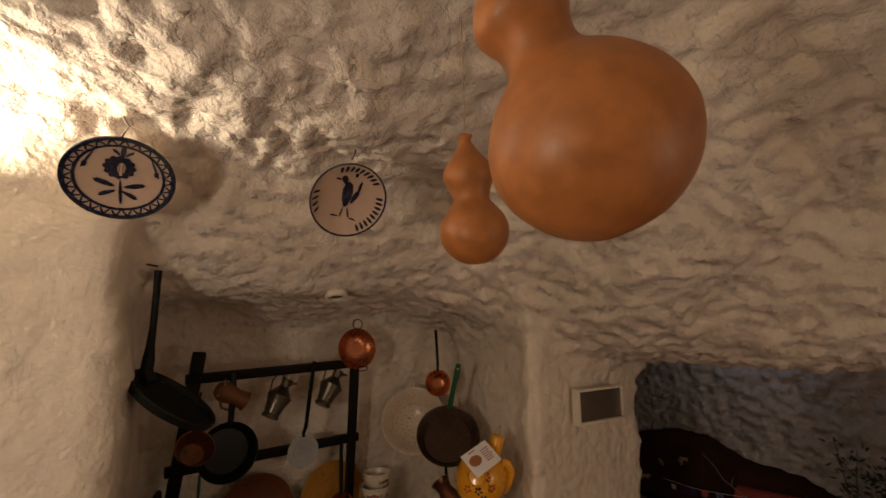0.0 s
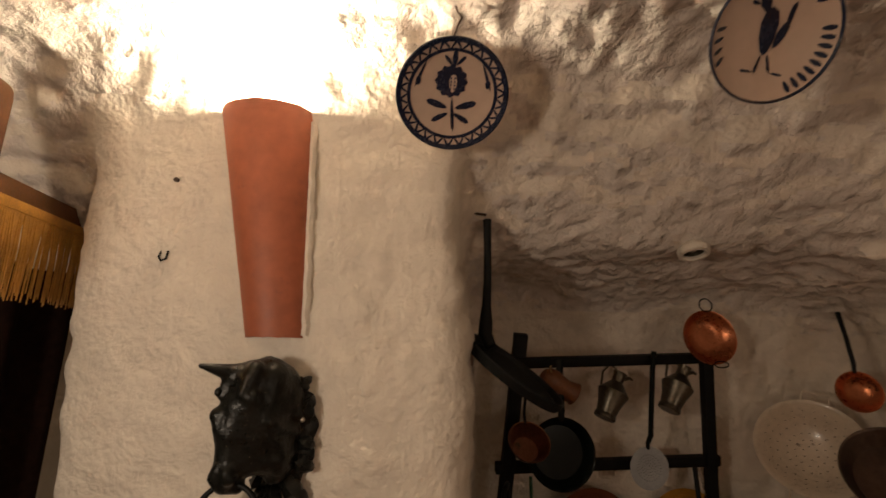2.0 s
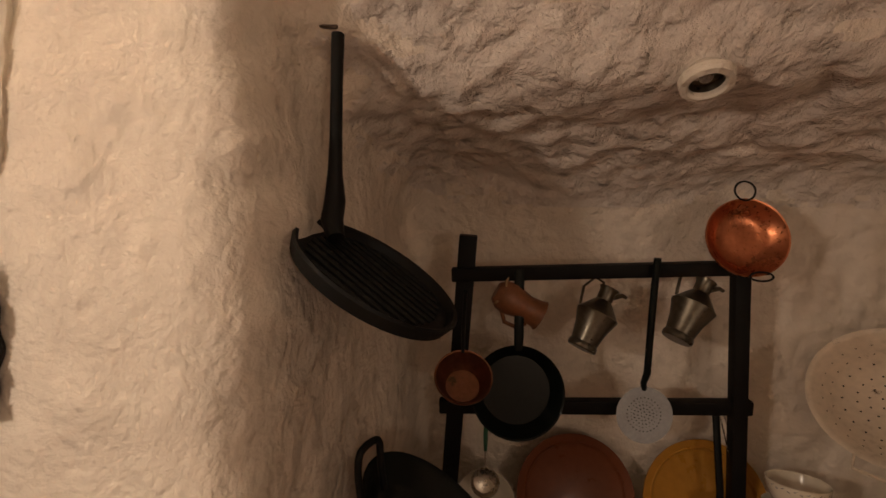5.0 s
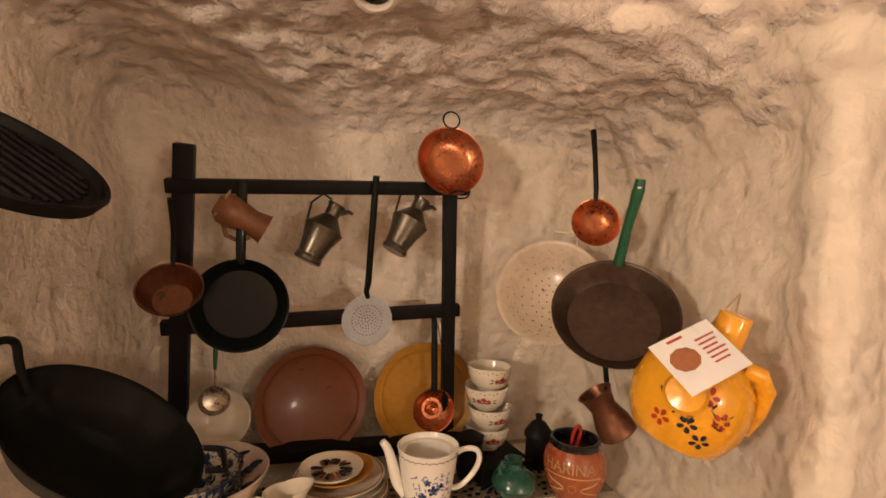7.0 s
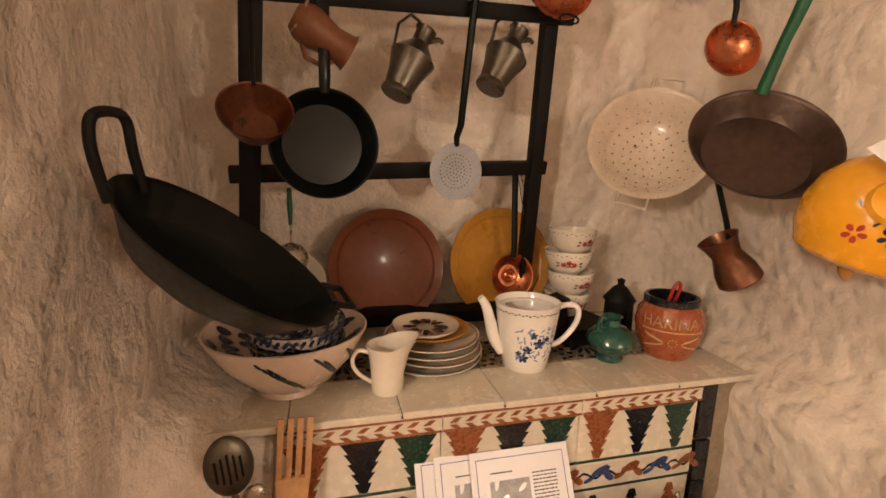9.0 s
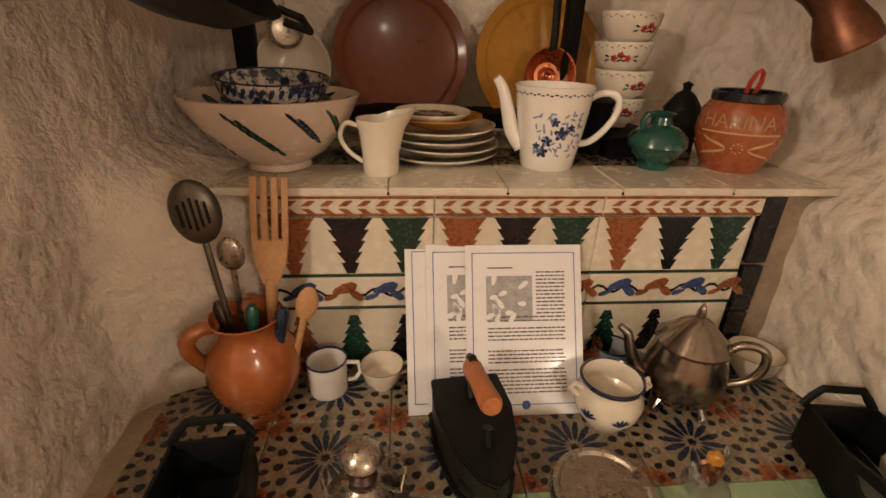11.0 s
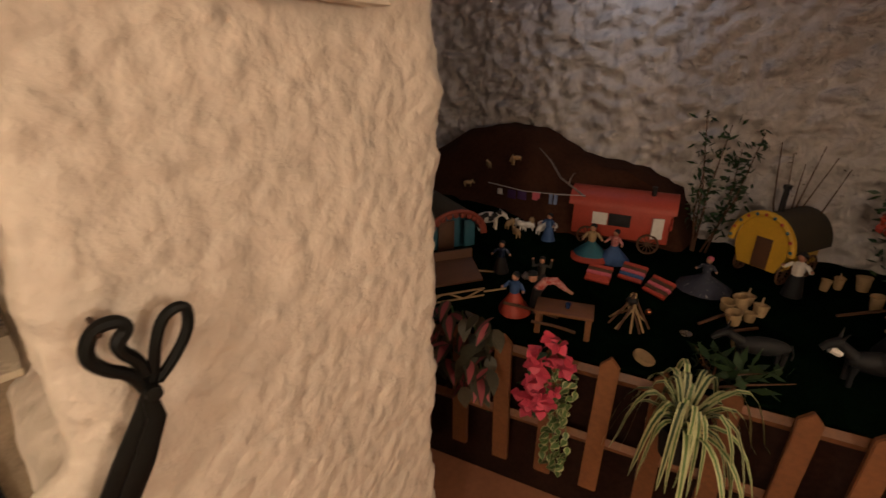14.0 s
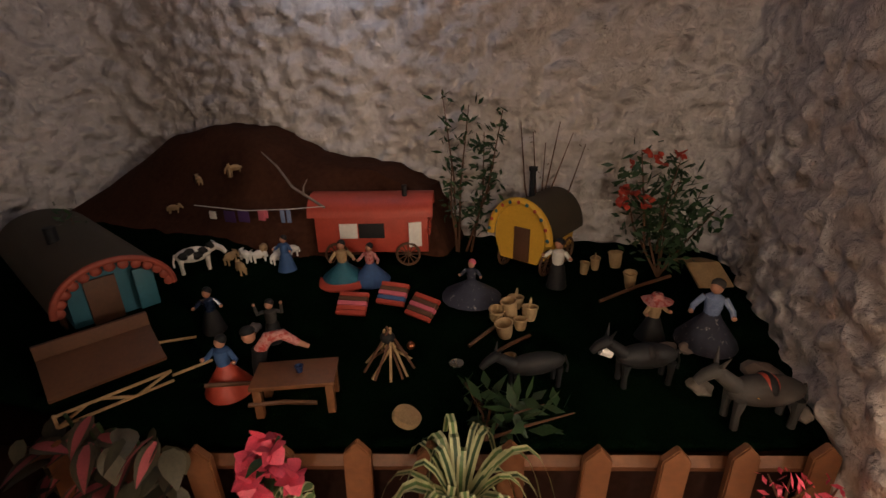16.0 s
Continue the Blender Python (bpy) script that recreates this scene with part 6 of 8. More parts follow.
for x0, z0, x1, z1, w in ((0.02, -0.12, -0.026, -0.208, 0.018), (0.03, -0.12, 0.012, -0.205, 0.015), (0.035, -0.12, 0.050, -0.185, 0.016), (0.05, -0.10, 0.112, -0.160, 0.024), (0.07, -0.06, 0.122, -0.092, 0.022), (0.085, -0.02, 0.120, -0.045, 0.018), (0.090, 0.0, 0.108, 0.07, 0.020), (0.075, 0.07, 0.098, 0.115, 0.016), (0.0, -0.10, -0.01, -0.135, 0.014)):
    part("acanthus_leaf", acanthus(x0, z0, x1, z1, w), CAST_BLACK, horse)


def cone_field(cones, k):
    """Smoothly joined rounded cones: (start, radius, end, radius) each."""
    def fun(x, y, z):
        d = None
        for a, ra, b, rb in cones:
            ab = [q - p for p, q in zip(a, b)]
            t = np.clip(((x - a[0]) * ab[0] + (y - a[1]) * ab[1] + (z - a[2]) * ab[2]) / max(1e-9, sum(c * c for c in ab)), 0, 1)
            e = np.sqrt((x - a[0] - ab[0] * t) ** 2 + (y - a[1] - ab[1] * t) ** 2 + (z - a[2] - ab[2] * t) ** 2) - (ra + (rb - ra) * t)
            d = e if d is None else smin(d, e, k)
        groove = 0.0035 * np.sin(170 * (x * 0.8 + z * 0.35) + 3 * np.sin(40 * z)) * step(x, 0.035, 0.06)
        return -(d + groove)
    return fun


cones = [((-0.004, -0.075, 0.100), 0.052, (-0.030, -0.095, 0.005), 0.037), ((-0.030, -0.095, 0.005), 0.033, (-0.034, -0.097, -0.085), 0.027), ((-0.053, -0.112, -0.086), 0.012, (-0.046, -0.116, -0.074), 0.010), ((-0.016, -0.122, -0.086), 0.012, (-0.020, -0.126, -0.074), 0.010), ((-0.036, -0.096, -0.100), 0.022, (-0.014, -0.088, -0.106), 0.017), ((-0.052, -0.104, 0.096), 0.013, (-0.056, -0.110, 0.078), 0.011), ((-0.058, -0.112, 0.036), 0.018, (-0.050, -0.116, 0.012), 0.012), ((0.014, -0.124, 0.074), 0.014, (0.022, -0.112, 0.050), 0.012), ((0.024, -0.072, 0.025), 0.046, (0.002, -0.080, -0.062), 0.028), ((0.026, -0.020, 0.085), 0.060, (0.040, -0.020, -0.065), 0.046), ((0.010, -0.045, 0.140), 0.019, (0.060, -0.030, 0.105), 0.019), ((0.060, -0.030, 0.105), 0.019, (0.076, -0.025, 0.030), 0.017), ((0.076, -0.025, 0.030), 0.017, (0.066, -0.028, -0.045), 0.015), ((0.066, -0.028, -0.045), 0.015, (0.042, -0.040, -0.105), 0.012), ((-0.040, -0.098, 0.122), 0.021, (-0.092, -0.146, 0.139), 0.005), ((0.012, -0.110, 0.132), 0.018, (-0.004, -0.134, 0.082), 0.006), ((0.026, -0.055, 0.105), 0.050, (0.030, -0.050, -0.050), 0.044), ((-0.012, -0.085, 0.050), 0.046, (-0.018, -0.088, -0.050), 0.032)]
hv, hq = surface_net(cone_field(cones, 0.014), (-0.13, -0.18, -0.16), (0.14, 0.07, 0.2), 0.0042)
hme = bpy.data.meshes.new("head")
hme.from_pydata(hv.tolist(), [], hq[:, ::-1].tolist())
hme.polygons.foreach_set("use_smooth", np.ones(len(hq), bool))
hme.materials.append(CAST_BLACK)
hob = new("head", hme)
hob.parent = horse
part("eye", blob(0.008, 0.008, 0.010, (-0.061, -0.118, 0.084), 2), CAST_BLACK, horse)
part("ring", tube([(-0.020 + 0.066 * math.cos(a), -0.112 + 0.014 * math.sin(a), -0.166 + 0.066 * math.sin(a)) for a in (2 * math.pi * i / 40 for i in range(40))], 0.0058, 10, True), IRON, horse, "black iron ring")
part("screw", blob(0.006, 0.004, 0.006, (0.098, -0.034, 0.020), 2), TIN, horse)

hk = thing("wall_hook", pose(-0.69, 1.283, 2.125), "tiny bent iron hook in the plaster", "hook")
part("hook", tube([(-0.01, 0, 0.012), (-0.011, -0.01, -0.008), (-0.004, -0.012, -0.016), (0.006, -0.012, -0.012), (0.007, -0.01, 0.004)], 0.002, 6), IRON, hk)
hk2 = thing("nail", pose(-0.69, 1.285, 2.28), "small rusty nail head in the plaster", "nail")
part("nail", tube([(0, 0.01, 0), (0, -0.012, -0.002)], [0.003, 0.005], 8), RUST, hk2)
mk = thing("plaster_chip", pose(-0.70, 1.276, 1.648), "flaked dark patch where plaster has chipped", "chipped plaster", kind="structure")
random.seed(12)
for k in range(22):
    a, r = random.uniform(0, 6.28), random.uniform(0.3, 1.0)
    part("chip", blob(random.uniform(0.002, 0.006), 0.003, random.uniform(0.002, 0.007), (0.016 * r * math.cos(a), 0, 0.028 * r * math.sin(a)), 2, 0.9, 14), STONE_GREY, mk)

# curtain and pelmet in the doorway beside the pillar
curt = thing("door_curtain", pose(-1.10, 0, 0), "dark velvet curtain hanging in folds in a doorway", "curtain")
cbm = bmesh.new()
grid = []
for i in range(121):
    y = 0.35 + 1.2 * i / 120
    grid.append([cbm.verts.new((0.02 * math.sin(y * 42) + 0.012 * math.sin(y * 19 + z * 0.8), y, z)) for z in (0.02, 0.6, 1.2, 1.7, 2.12)])
for a, b in zip(grid, grid[1:]):
    for j in range(4):
        cbm.faces.new((a[j], b[j], b[j + 1], a[j + 1]))
cp = part("cloth", cbm, CURTAIN, curt)
cp.modifiers.new("thickness", "SOLIDIFY").thickness = 0.006
pel = thing("fringed_pelmet", pose(-0.745, 0, -0.012, 0, 0, 11.5), "brown pelmet with a long gold thread fringe", "pelmet")
part("board", box(0.05, 1.15, 0.045, 0.006, at=(0, 1.05, 2.245)), PELMET, pel)
part("end_scroll", box(0.06, 0.11, 0.2, 0.03, at=(0.01, 1.13, 2.33), seg=4), PELMET, pel)
part("braid", box(0.02, 1.15, 0.022, 0.004, at=(0.03, 1.05, 2.215)), FRINGE, pel)
random.seed(3)
fr = bmesh.new()
for i in range(300):
    y = 0.70 + 0.92 * i / 300
    L_ = 0.165 + random.uniform(-0.012, 0.012)
    dx, dy = random.uniform(-0.006, 0.006), random.uniform(-0.006, 0.006)
    tube([(0.036, y, 2.21), (0.037 + dx, y + dy * 0.4, 2.13), (0.036 + dx, y + dy, 2.21 - L_)], [0.0022, 0.0019, 0.0012], 4, bm=fr)
part("fringe", fr, FRINGE, pel)["kind"] = "stuff"

# small glazed case on the right pillar
case = thing("wall_case", pose(1.505, 1.352, 1.79, 0, 0, 5), "white framed glass case on the plaster pillar", "wall case")
for sx, sz, px, pz in ((0.288, 0.010, 0, 0.062), (0.288, 0.010, 0, -0.062), (0.010, 0.114, -0.139, 0), (0.010, 0.114, 0.139, 0)):
    part("frame_bar", box(sx, 0.035, sz, 0.003, at=(px, 0, pz)), PLASTER, case)
part("glass", box(0.268, 0.006, 0.114, 0.001, at=(0, -0.004, 0)), MIRROR_GLASS, case, "reflecting glass pane")

# shears on the right pillar
sh = thing("iron_shears", pose(-0.015, 0, -0.003), "black iron shears hanging on the plaster pillar", "shears")
Y = 1.315
part("blade", tube([(1.243, Y, 1.305), (1.228, Y, 1.27), (1.196, Y, 1.215), (1.16, Y, 1.155), (1.137, Y, 1.125)], [0.008, 0.012, 0.0145, 0.0135, 0.005], 10, flat=0.45), IRON, sh)
part("blade", tube([(1.236, Y - 0.006, 1.30), (1.238, Y - 0.006, 1.262), (1.212, Y - 0.006, 1.21), (1.178, Y - 0.006, 1.152), (1.155, Y - 0.006, 1.122)], [0.008, 0.011, 0.0135, 0.0125, 0.005], 10, flat=0.45), IRON, sh)
part("loop_handle", tube(rounded([(1.243, Y, 1.30), (1.25, Y, 1.325), (1.255, Y - 0.004, 1.352), (1.268, Y - 0.004, 1.382), (1.286, Y - 0.004, 1.391), (1.297, Y - 0.004, 1.384), (1.292, Y - 0.004, 1.355), (1.268, Y - 0.002, 1.322), (1.25, Y, 1.305)]), 0.0068, 8), IRON, sh)
part("loop_handle", tube(rounded([(1.236, Y, 1.30), (1.226, Y, 1.328), (1.205, Y - 0.004, 1.345), (1.192, Y - 0.004, 1.368), (1.205, Y - 0.004, 1.396), (1.228, Y - 0.004, 1.398), (1.236, Y - 0.004, 1.384), (1.222, Y - 0.004, 1.372), (1.224, Y - 0.004, 1.358), (1.236, Y, 1.342), (1.24, Y, 1.32)]), 0.008, 8), IRON, sh)
part("pivot", lathe([(0, -0.012), (0.009, -0.01), (0.01, 0.0), (0, 0.0)], 16), IRON, sh, at=pose(1.24, Y - 0.008, 1.30, 90, 0, 0) @ Matrix.Diagonal((1, 1, -1, 1)))
part("nail", tube([(1.21, Y + 0.04, 1.392), (1.21, Y - 0.012, 1.39)], 0.003, 8), RUST, sh)

# unlit spotlight in the vault of the alcove
spot = thing("recessed_spotlight", facing((0.472, 1.543, 2.193), (0.0, -0.30, -0.95), (0, 1, 0)), "unlit recessed spotlight set flush in the plaster vault", "spotlight")
part("bezel", lathe([(0.024, -0.03), (0.025, -0.001), (0.028, 0.002), (0.036, 0.0), (0.038, -0.014), (0.025, -0.03)], 40), PLASTER, spot)
part("reflector", lathe([(0.0245, -0.008), (0.022, -0.02), (0.012, -0.028), (0, -0.03)], 32), PEWTER, spot)
part("bulb_glass", blob(0.011, 0.011, 0.008, (0, 0, -0.016), 3), GLASS, spot)

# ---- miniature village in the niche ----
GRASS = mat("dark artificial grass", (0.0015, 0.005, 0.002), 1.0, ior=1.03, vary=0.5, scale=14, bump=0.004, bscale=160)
HILL = mat("brown hillside cloth", (0.05, 0.02, 0.011), 0.95, ior=1.15, vary=0.35, scale=7, bump=0.004, bscale=30)
PICKET = mat("varnished pine", (0.16, 0.066, 0.026), 0.5, vary=0.3, scale=9, bump=0.001, bscale=30, rand=0.18)
TOY_RED = mat("red toy paint", (0.40, 0.055, 0.03), 0.5, vary=0.15, scale=14)
HUT_RED = mat("faded red toy paint", (0.24, 0.05, 0.03), 0.6, vary=0.2, scale=14)
TOY_YELLOW = mat("yellow toy paint", (0.62, 0.36, 0.03), 0.5, vary=0.12, scale=14)
TOY_TEAL = mat("teal toy paint", (0.022, 0.11, 0.155), 0.5, vary=0.15, scale=14)
TOY_BROWN = mat("brown toy wood", (0.10, 0.045, 0.022), 0.6, vary=0.25, scale=16, bump=0.0006, bscale=80)
DARK_CANVAS = mat("dark canvas", (0.055, 0.045, 0.028), 0.85, vary=0.25, scale=12, bump=0.0008, bscale=140)
STRAW = mat("straw weave", (0.36, 0.24, 0.12), 0.8, vary=0.3, scale=30, bump=0.0012, bscale=150)
FLESH = mat("painted figure flesh", (0.42, 0.20, 0.12), 0.55, vary=0.1)
BLACK_TOY = mat("black toy paint", (0.008, 0.008, 0.009), 0.7, vary=0.3)
WHITE_TOY = mat("white toy paint", (0.72, 0.69, 0.64), 0.6, vary=0.12)
GREY_TOY = mat("grey donkey felt", (0.045, 0.040, 0.036), 0.8, vary=0.25, scale=18)
PURPLE_TOY = mat("purple cloth", (0.06, 0.025, 0.11), 0.8, vary=0.2)
PINK_TOY = mat("pink cloth", (0.55, 0.12, 0.16), 0.75, vary=0.15)
BLUE_TOY = mat("blue cloth", (0.04, 0.09, 0.22), 0.75, vary=0.2)
DOTTED = mat("dark spotted cloth", (0.03, 0.032, 0.05), 0.8, vary=0.3, scale=10, spots=(0.30, 0.28, 0.27), spot_scale=60, spot_at=0.6)
GINGHAM = mat("red chequered cloth", (0.50, 0.22, 0.2), 0.8, vary=0.3, scale=60, spots=(0.35, 0.05, 0.04), spot_scale=80, spot_at=0.5)
STONE = mat("grey stone", (0.22, 0.18, 0.15), 0.8, vary=0.25, scale=12, bump=0.002, bscale=50)
LEAF = mat("dark green leaf", (0.03, 0.065, 0.022), 0.55, vary=0.35, scale=25, rand=0.3)
LEAF_PALE = mat("variegated cream leaf edge", (0.42, 0.43, 0.22), 0.5, vary=0.2, scale=25, rand=0.15)
LEAF_MID = mat("mid green leaf", (0.10, 0.17, 0.05), 0.5, vary=0.25, scale=25, rand=0.2)
COLEUS = mat("brown-green coleus leaf", (0.055, 0.05, 0.03), 0.55, vary=0.35, scale=25, rand=0.3)
COLEUS_PINK = mat("pink coleus heart", (0.34, 0.075, 0.085), 0.55, vary=0.25, scale=30, rand=0.3)
PETAL = mat("pink petal", (0.66, 0.075, 0.13), 0.5, vary=0.25, scale=30, rand=0.2)


def g(x, y):
    s = lambda v, a, b: min(1, max(0, (v - a) / (b - a))) ** 2 * (3 - 2 * min(1, max(0, (v - a) / (b - a))))
    return 0.70 + 0.10 * s(x, 2.6, 3.4) + 0.16 * s(y, 1.55, 2.15)


def sheet_mesh(x0, x1, y0, y1, nx, ny, fun):
    bm = bmesh.new()
    vs = [[bm.verts.new((x0 + (x1 - x0) * i / nx, y0 + (y1 - y0) * j / ny, fun(x0 + (x1 - x0) * i / nx, y0 + (y1 - y0) * j / ny))) for j in range(ny + 1)] for i in range(nx + 1)]
    for i in range(nx):
        for j in range(ny):
            bm.faces.new((vs[i][j], vs[i + 1][j], vs[i + 1][j + 1], vs[i][j + 1]))
    return bm


def fence_x(y):
    return 2.412 + (1.214 - y) * 0.30


vg = sheet_mesh(0, 1, -0.05, 3.15, 60, 140, lambda u, y: 0)
for v in vg.verts:
    x0 = fence_x(v.co.y) + 0.05
    v.co.x = x0 + (3.95 - x0) * v.co.x
    v.co.z = g(v.co.x, v.co.y) + 0.006 * noise.noise(Vector((v.co.x * 14, v.co.y * 14, 0)))
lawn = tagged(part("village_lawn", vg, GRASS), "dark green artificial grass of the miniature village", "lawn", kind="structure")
lawn.modifiers.new("thickness", "SOLIDIFY").thickness = 0.02
bb = bmesh.new()
pl = [(fence_x(-0.05) + 0.07, -0.05), (3.95, -0.05), (3.95, 3.15), (fence_x(3.15) + 0.07, 3.15)]
lo, hi = [bb.verts.new((x, y, 0.0)) for x, y in pl], [bb.verts.new((x, y, 0.675)) for x, y in pl]
bb.faces.new(lo[::-1]), bb.faces.new(hi)
for i in range(4):
    bb.faces.new((lo[i], lo[(i + 1) % 4], hi[(i + 1) % 4], hi[i]))
tagged(part("village_base", bb, CURTAIN), "dark cloth-covered platform under the miniature village", "platform", kind="structure")

ridge_y, ridge_z = [1.30, 1.41, 1.61, 1.78, 1.93, 2.15, 2.38, 2.62, 2.85, 3.05], [0.80, 1.06, 1.145, 1.16, 1.185, 1.29, 1.315, 1.26, 1.13, 1.0]


def hill_z(x, y):
    r = float(np.interp(y, ridge_y, ridge_z))
    front = min(3.38, 3.02 + 1.1 * max(0.0, 1.9 - y))
    k = min(1, max(0, (x - front) / (3.42 - front)))
    k = k * k * (3 - 2 * k)
    return g(x, y) - 0.01 + (r - g(x, y)) * k + 0.012 * noise.noise(Vector((x * 7, y * 7, 3))) * k


hill = tagged(part("hillside", sheet_mesh(2.95, 3.8, 1.28, 3.12, 40, 80, hill_z), HILL), "brown modelled hillside behind the toy wagons", "model hill", kind="structure")


def multi(name, pieces, m, label, category, group=""):
    """One plain mesh out of several shapes, each in its own colour."""
    me = bpy.data.meshes.new(name)
    whole, mats = bmesh.new(), []
    for bm, material in pieces:
        if material not in mats:
            mats.append(material)
        k = mats.index(material)
        for f in bm.faces:
            f.material_index, f.smooth = k, True
        join(whole, bm)
    whole.to_mesh(me)
    whole.free()
    for x in mats:
        me.materials.append(x)
    me.set_sharp_from_angle(angle=radians(40))
    ob = new(name, me)
    ob.matrix_world = m
    return tagged(ob, label, category, group)


def wheel(parent, p, r, axis_rot, m=TOY_BROWN):
    w = part("wheel", tube([(r * math.cos(a), 0, r * math.sin(a)) for a in (2 * math.pi * i / 20 for i in range(20))], r * 0.12, 6, True), m, parent, at=Matrix.Translation(p) @ pose(0, 0, 0, 0, 0, axis_rot))
    for k in range(6):
        a = math.pi * k / 6
        part("spoke", tube([(-r * math.cos(a), 0, -r * math.sin(a)), (r * math.cos(a), 0, r * math.sin(a))], r * 0.05, 5), m, w)


def barrel(half, length, rise, wall, thick=0.006, n=16, over=0.012):
    bm = bmesh.new()
    rows = []
    for sh_ in (0, thick):
        pts = [((half + over - sh_) * math.cos(math.pi * (1 - i / n)), wall + (rise - sh_) * math.sin(math.pi * i / n)) for i in range(n + 1)]
        rows.append([[bm.verts.new((x, y, z)) for x, z in pts] for y in (-length / 2, length / 2)])
    for i in range(n):
        bm.faces.new((rows[0][0][i], rows[0][0][i + 1], rows[0][1][i + 1], rows[0][1][i]))
        bm.faces.new((rows[1][0][i + 1], rows[1][0][i], rows[1][1][i], rows[1][1][i + 1]))
        for e in (0, 1):
            bm.faces.new((rows[0][e][i], rows[1][e][i], rows[1][e][i + 1], rows[0][e][i + 1]))
    bmesh.ops.recalc_face_normals(bm, faces=bm.faces[:])
    return bm


# red wagon: long side towards the fence
rw = thing("red_wagon", pose(3.32, 1.585, 0.80, 0, 0, 17) @ pose(0, 0, 0, 0, 0, 0), "red toy caravan wagon with a curved roof and chimney", "toy wagon")
part("body", box(0.16, 0.44, 0.15, 0.004, at=(0, 0, 0.125)), TOY_RED, rw)
part("roof", barrel(0.08, 0.48, 0.075, 0.2, over=0.022), TOY_RED, rw)
part("gable", extrude([(0.085 * math.cos(math.pi * i / 12), 0.199 + 0.068 * math.sin(math.pi * i / 12)) for i in range(13)], 0.006), TOY_RED, rw, at=pose(0, -0.215, 0))
win = part("window", box(0.004, 0.07, 0.06, 0.001, at=(-0.083, 0.09, 0.14)), WHITE_TOY, rw, "open white shutter")
part("window", box(0.004, 0.10, 0.06, 0.001, at=(-0.082, 0.0, 0.14)), BLACK_TOY, rw, "dark window opening")
part("door", box(0.006, 0.05, 0.10, 0.001, at=(-0.085, -0.17, 0.125), rot=pose(0, 0, 0, 0, 0, 15)), WHITE_TOY, rw, "white open door")
part("chimney", tube([(-0.035, -0.13, 0.255), (-0.035, -0.13, 0.31)], 0.011, 10), BLACK_TOY, rw)
for yy in (-0.14, 0.14):
    wheel(rw, (-0.09, yy, 0.045), 0.045, 90)
for k in range(6):
    part("trim_scallop", blob(0.012, 0.006, 0.016, (-0.09 + 0.036 * k, -0.226, 0.14 + 0.02 * (k % 2)), 2), TOY_RED, rw)

# yellow bow-top wagon
yw = thing("yellow_wagon", pose(3.42, 0.955, 0.80, 0, 0, -112) @ Matrix.Scale(1.04, 4), "yellow bow-top toy wagon with a dark canvas cover", "toy wagon")
front = extrude([(0.075, 0.05), (0.1, 0.12)] + [(0.1 * math.cos(math.pi * i / 16), 0.14 + 0.12 * math.sin(math.pi * i / 16)) for i in range(1, 16)] + [(-0.1, 0.12), (-0.075, 0.05)], 0.01)
part("front_wall", front, TOY_YELLOW, yw, at=pose(0, -0.1, 0))
part("canvas", barrel(0.1, 0.26, 0.135, 0.13, over=0.012), DARK_CANVAS, yw, at=pose(0, 0.04, 0))
part("body", box(0.17, 0.24, 0.09, 0.004, at=(0, 0.03, 0.1)), TOY_YELLOW, yw)
part("door", box(0.062, 0.006, 0.125, 0.002, at=(0.012, -0.113, 0.115)), TOY_BROWN, yw, "brown wooden door")
part("arch_trim", tube([(0.118 * math.cos(math.pi * i / 20), -0.112, 0.135 + 0.135 * math.sin(math.pi * i / 20)) for i in range(21)], 0.014, 8), TOY_YELLOW, yw)
for i in range(11):
    a = math.pi * (0.5 + i) / 11
    part("painted_spot", blob(0.007, 0.004, 0.007, (0.118 * math.cos(a), -0.126, 0.135 + 0.135 * math.sin(a)), 2), TOY_RED if i % 2 else TOY_TEAL, yw)
part("chimney", tube([(-0.02, 0.0, 0.25), (-0.02, 0.0, 0.36)], 0.011, 10), BLACK_TOY, yw)
part("chimney_cap", tube([(-0.02, 0.0, 0.355), (-0.02, 0.0, 0.368)], 0.016, 10), BLACK_TOY, yw)
for sx in (-0.085, 0.085):
    wheel(yw, (sx, -0.06, 0.045), 0.045, 90)
    wheel(yw, (sx, 0.11, 0.045), 0.045, 90)

# brown wagon with teal sides
bw = thing("brown_wagon", pose(2.645, 2.30, 0.850, 0, 0, 158), "long brown covered toy wagon with teal sides and red scalloped trim", "toy wagon")
part("body", box(0.20, 0.60, 0.09, 0.005, at=(0, 0, 0.075)), TOY_TEAL, bw)
part("roof", barrel(0.115, 0.74, 0.115, 0.11, over=0.03), DARK_CANVAS, bw)
part("roof_trim", tube([(0.142 * math.cos(math.pi * i / 16), 0.371, 0.108 + 0.112 * math.sin(math.pi * i / 16)) for i in range(17)], 0.009, 8), HUT_RED, bw)
for i in range(13):
    a = math.pi * (i + 0.5) / 13
    part("trim_scallop", blob(0.014, 0.006, 0.014, (0.130 * math.cos(a), 0.372, 0.106 + 0.098 * math.sin(a)), 2), HUT_RED, bw)
part("front_wall", extrude([(-0.10, 0.04), (0.10, 0.04)] + [(0.10 * math.cos(math.pi * i / 12), 0.11 + 0.095 * math.sin(math.pi * i / 12)) for i in range(13)], 0.008), TOY_TEAL, bw, at=pose(0, 0.315, 0))
part("door", box(0.075, 0.008, 0.13, 0.002, at=(0.022, 0.322, 0.10)), TOY_BROWN, bw)
part("porch_panel", box(0.05, 0.006, 0.12, 0.002, at=(-0.075, 0.352, 0.11)), TOY_TEAL, bw)
part("chimney", tube([(0.05, 0.06, 0.19), (0.05, 0.06, 0.262)], 0.017, 10), BLACK_TOY, bw)
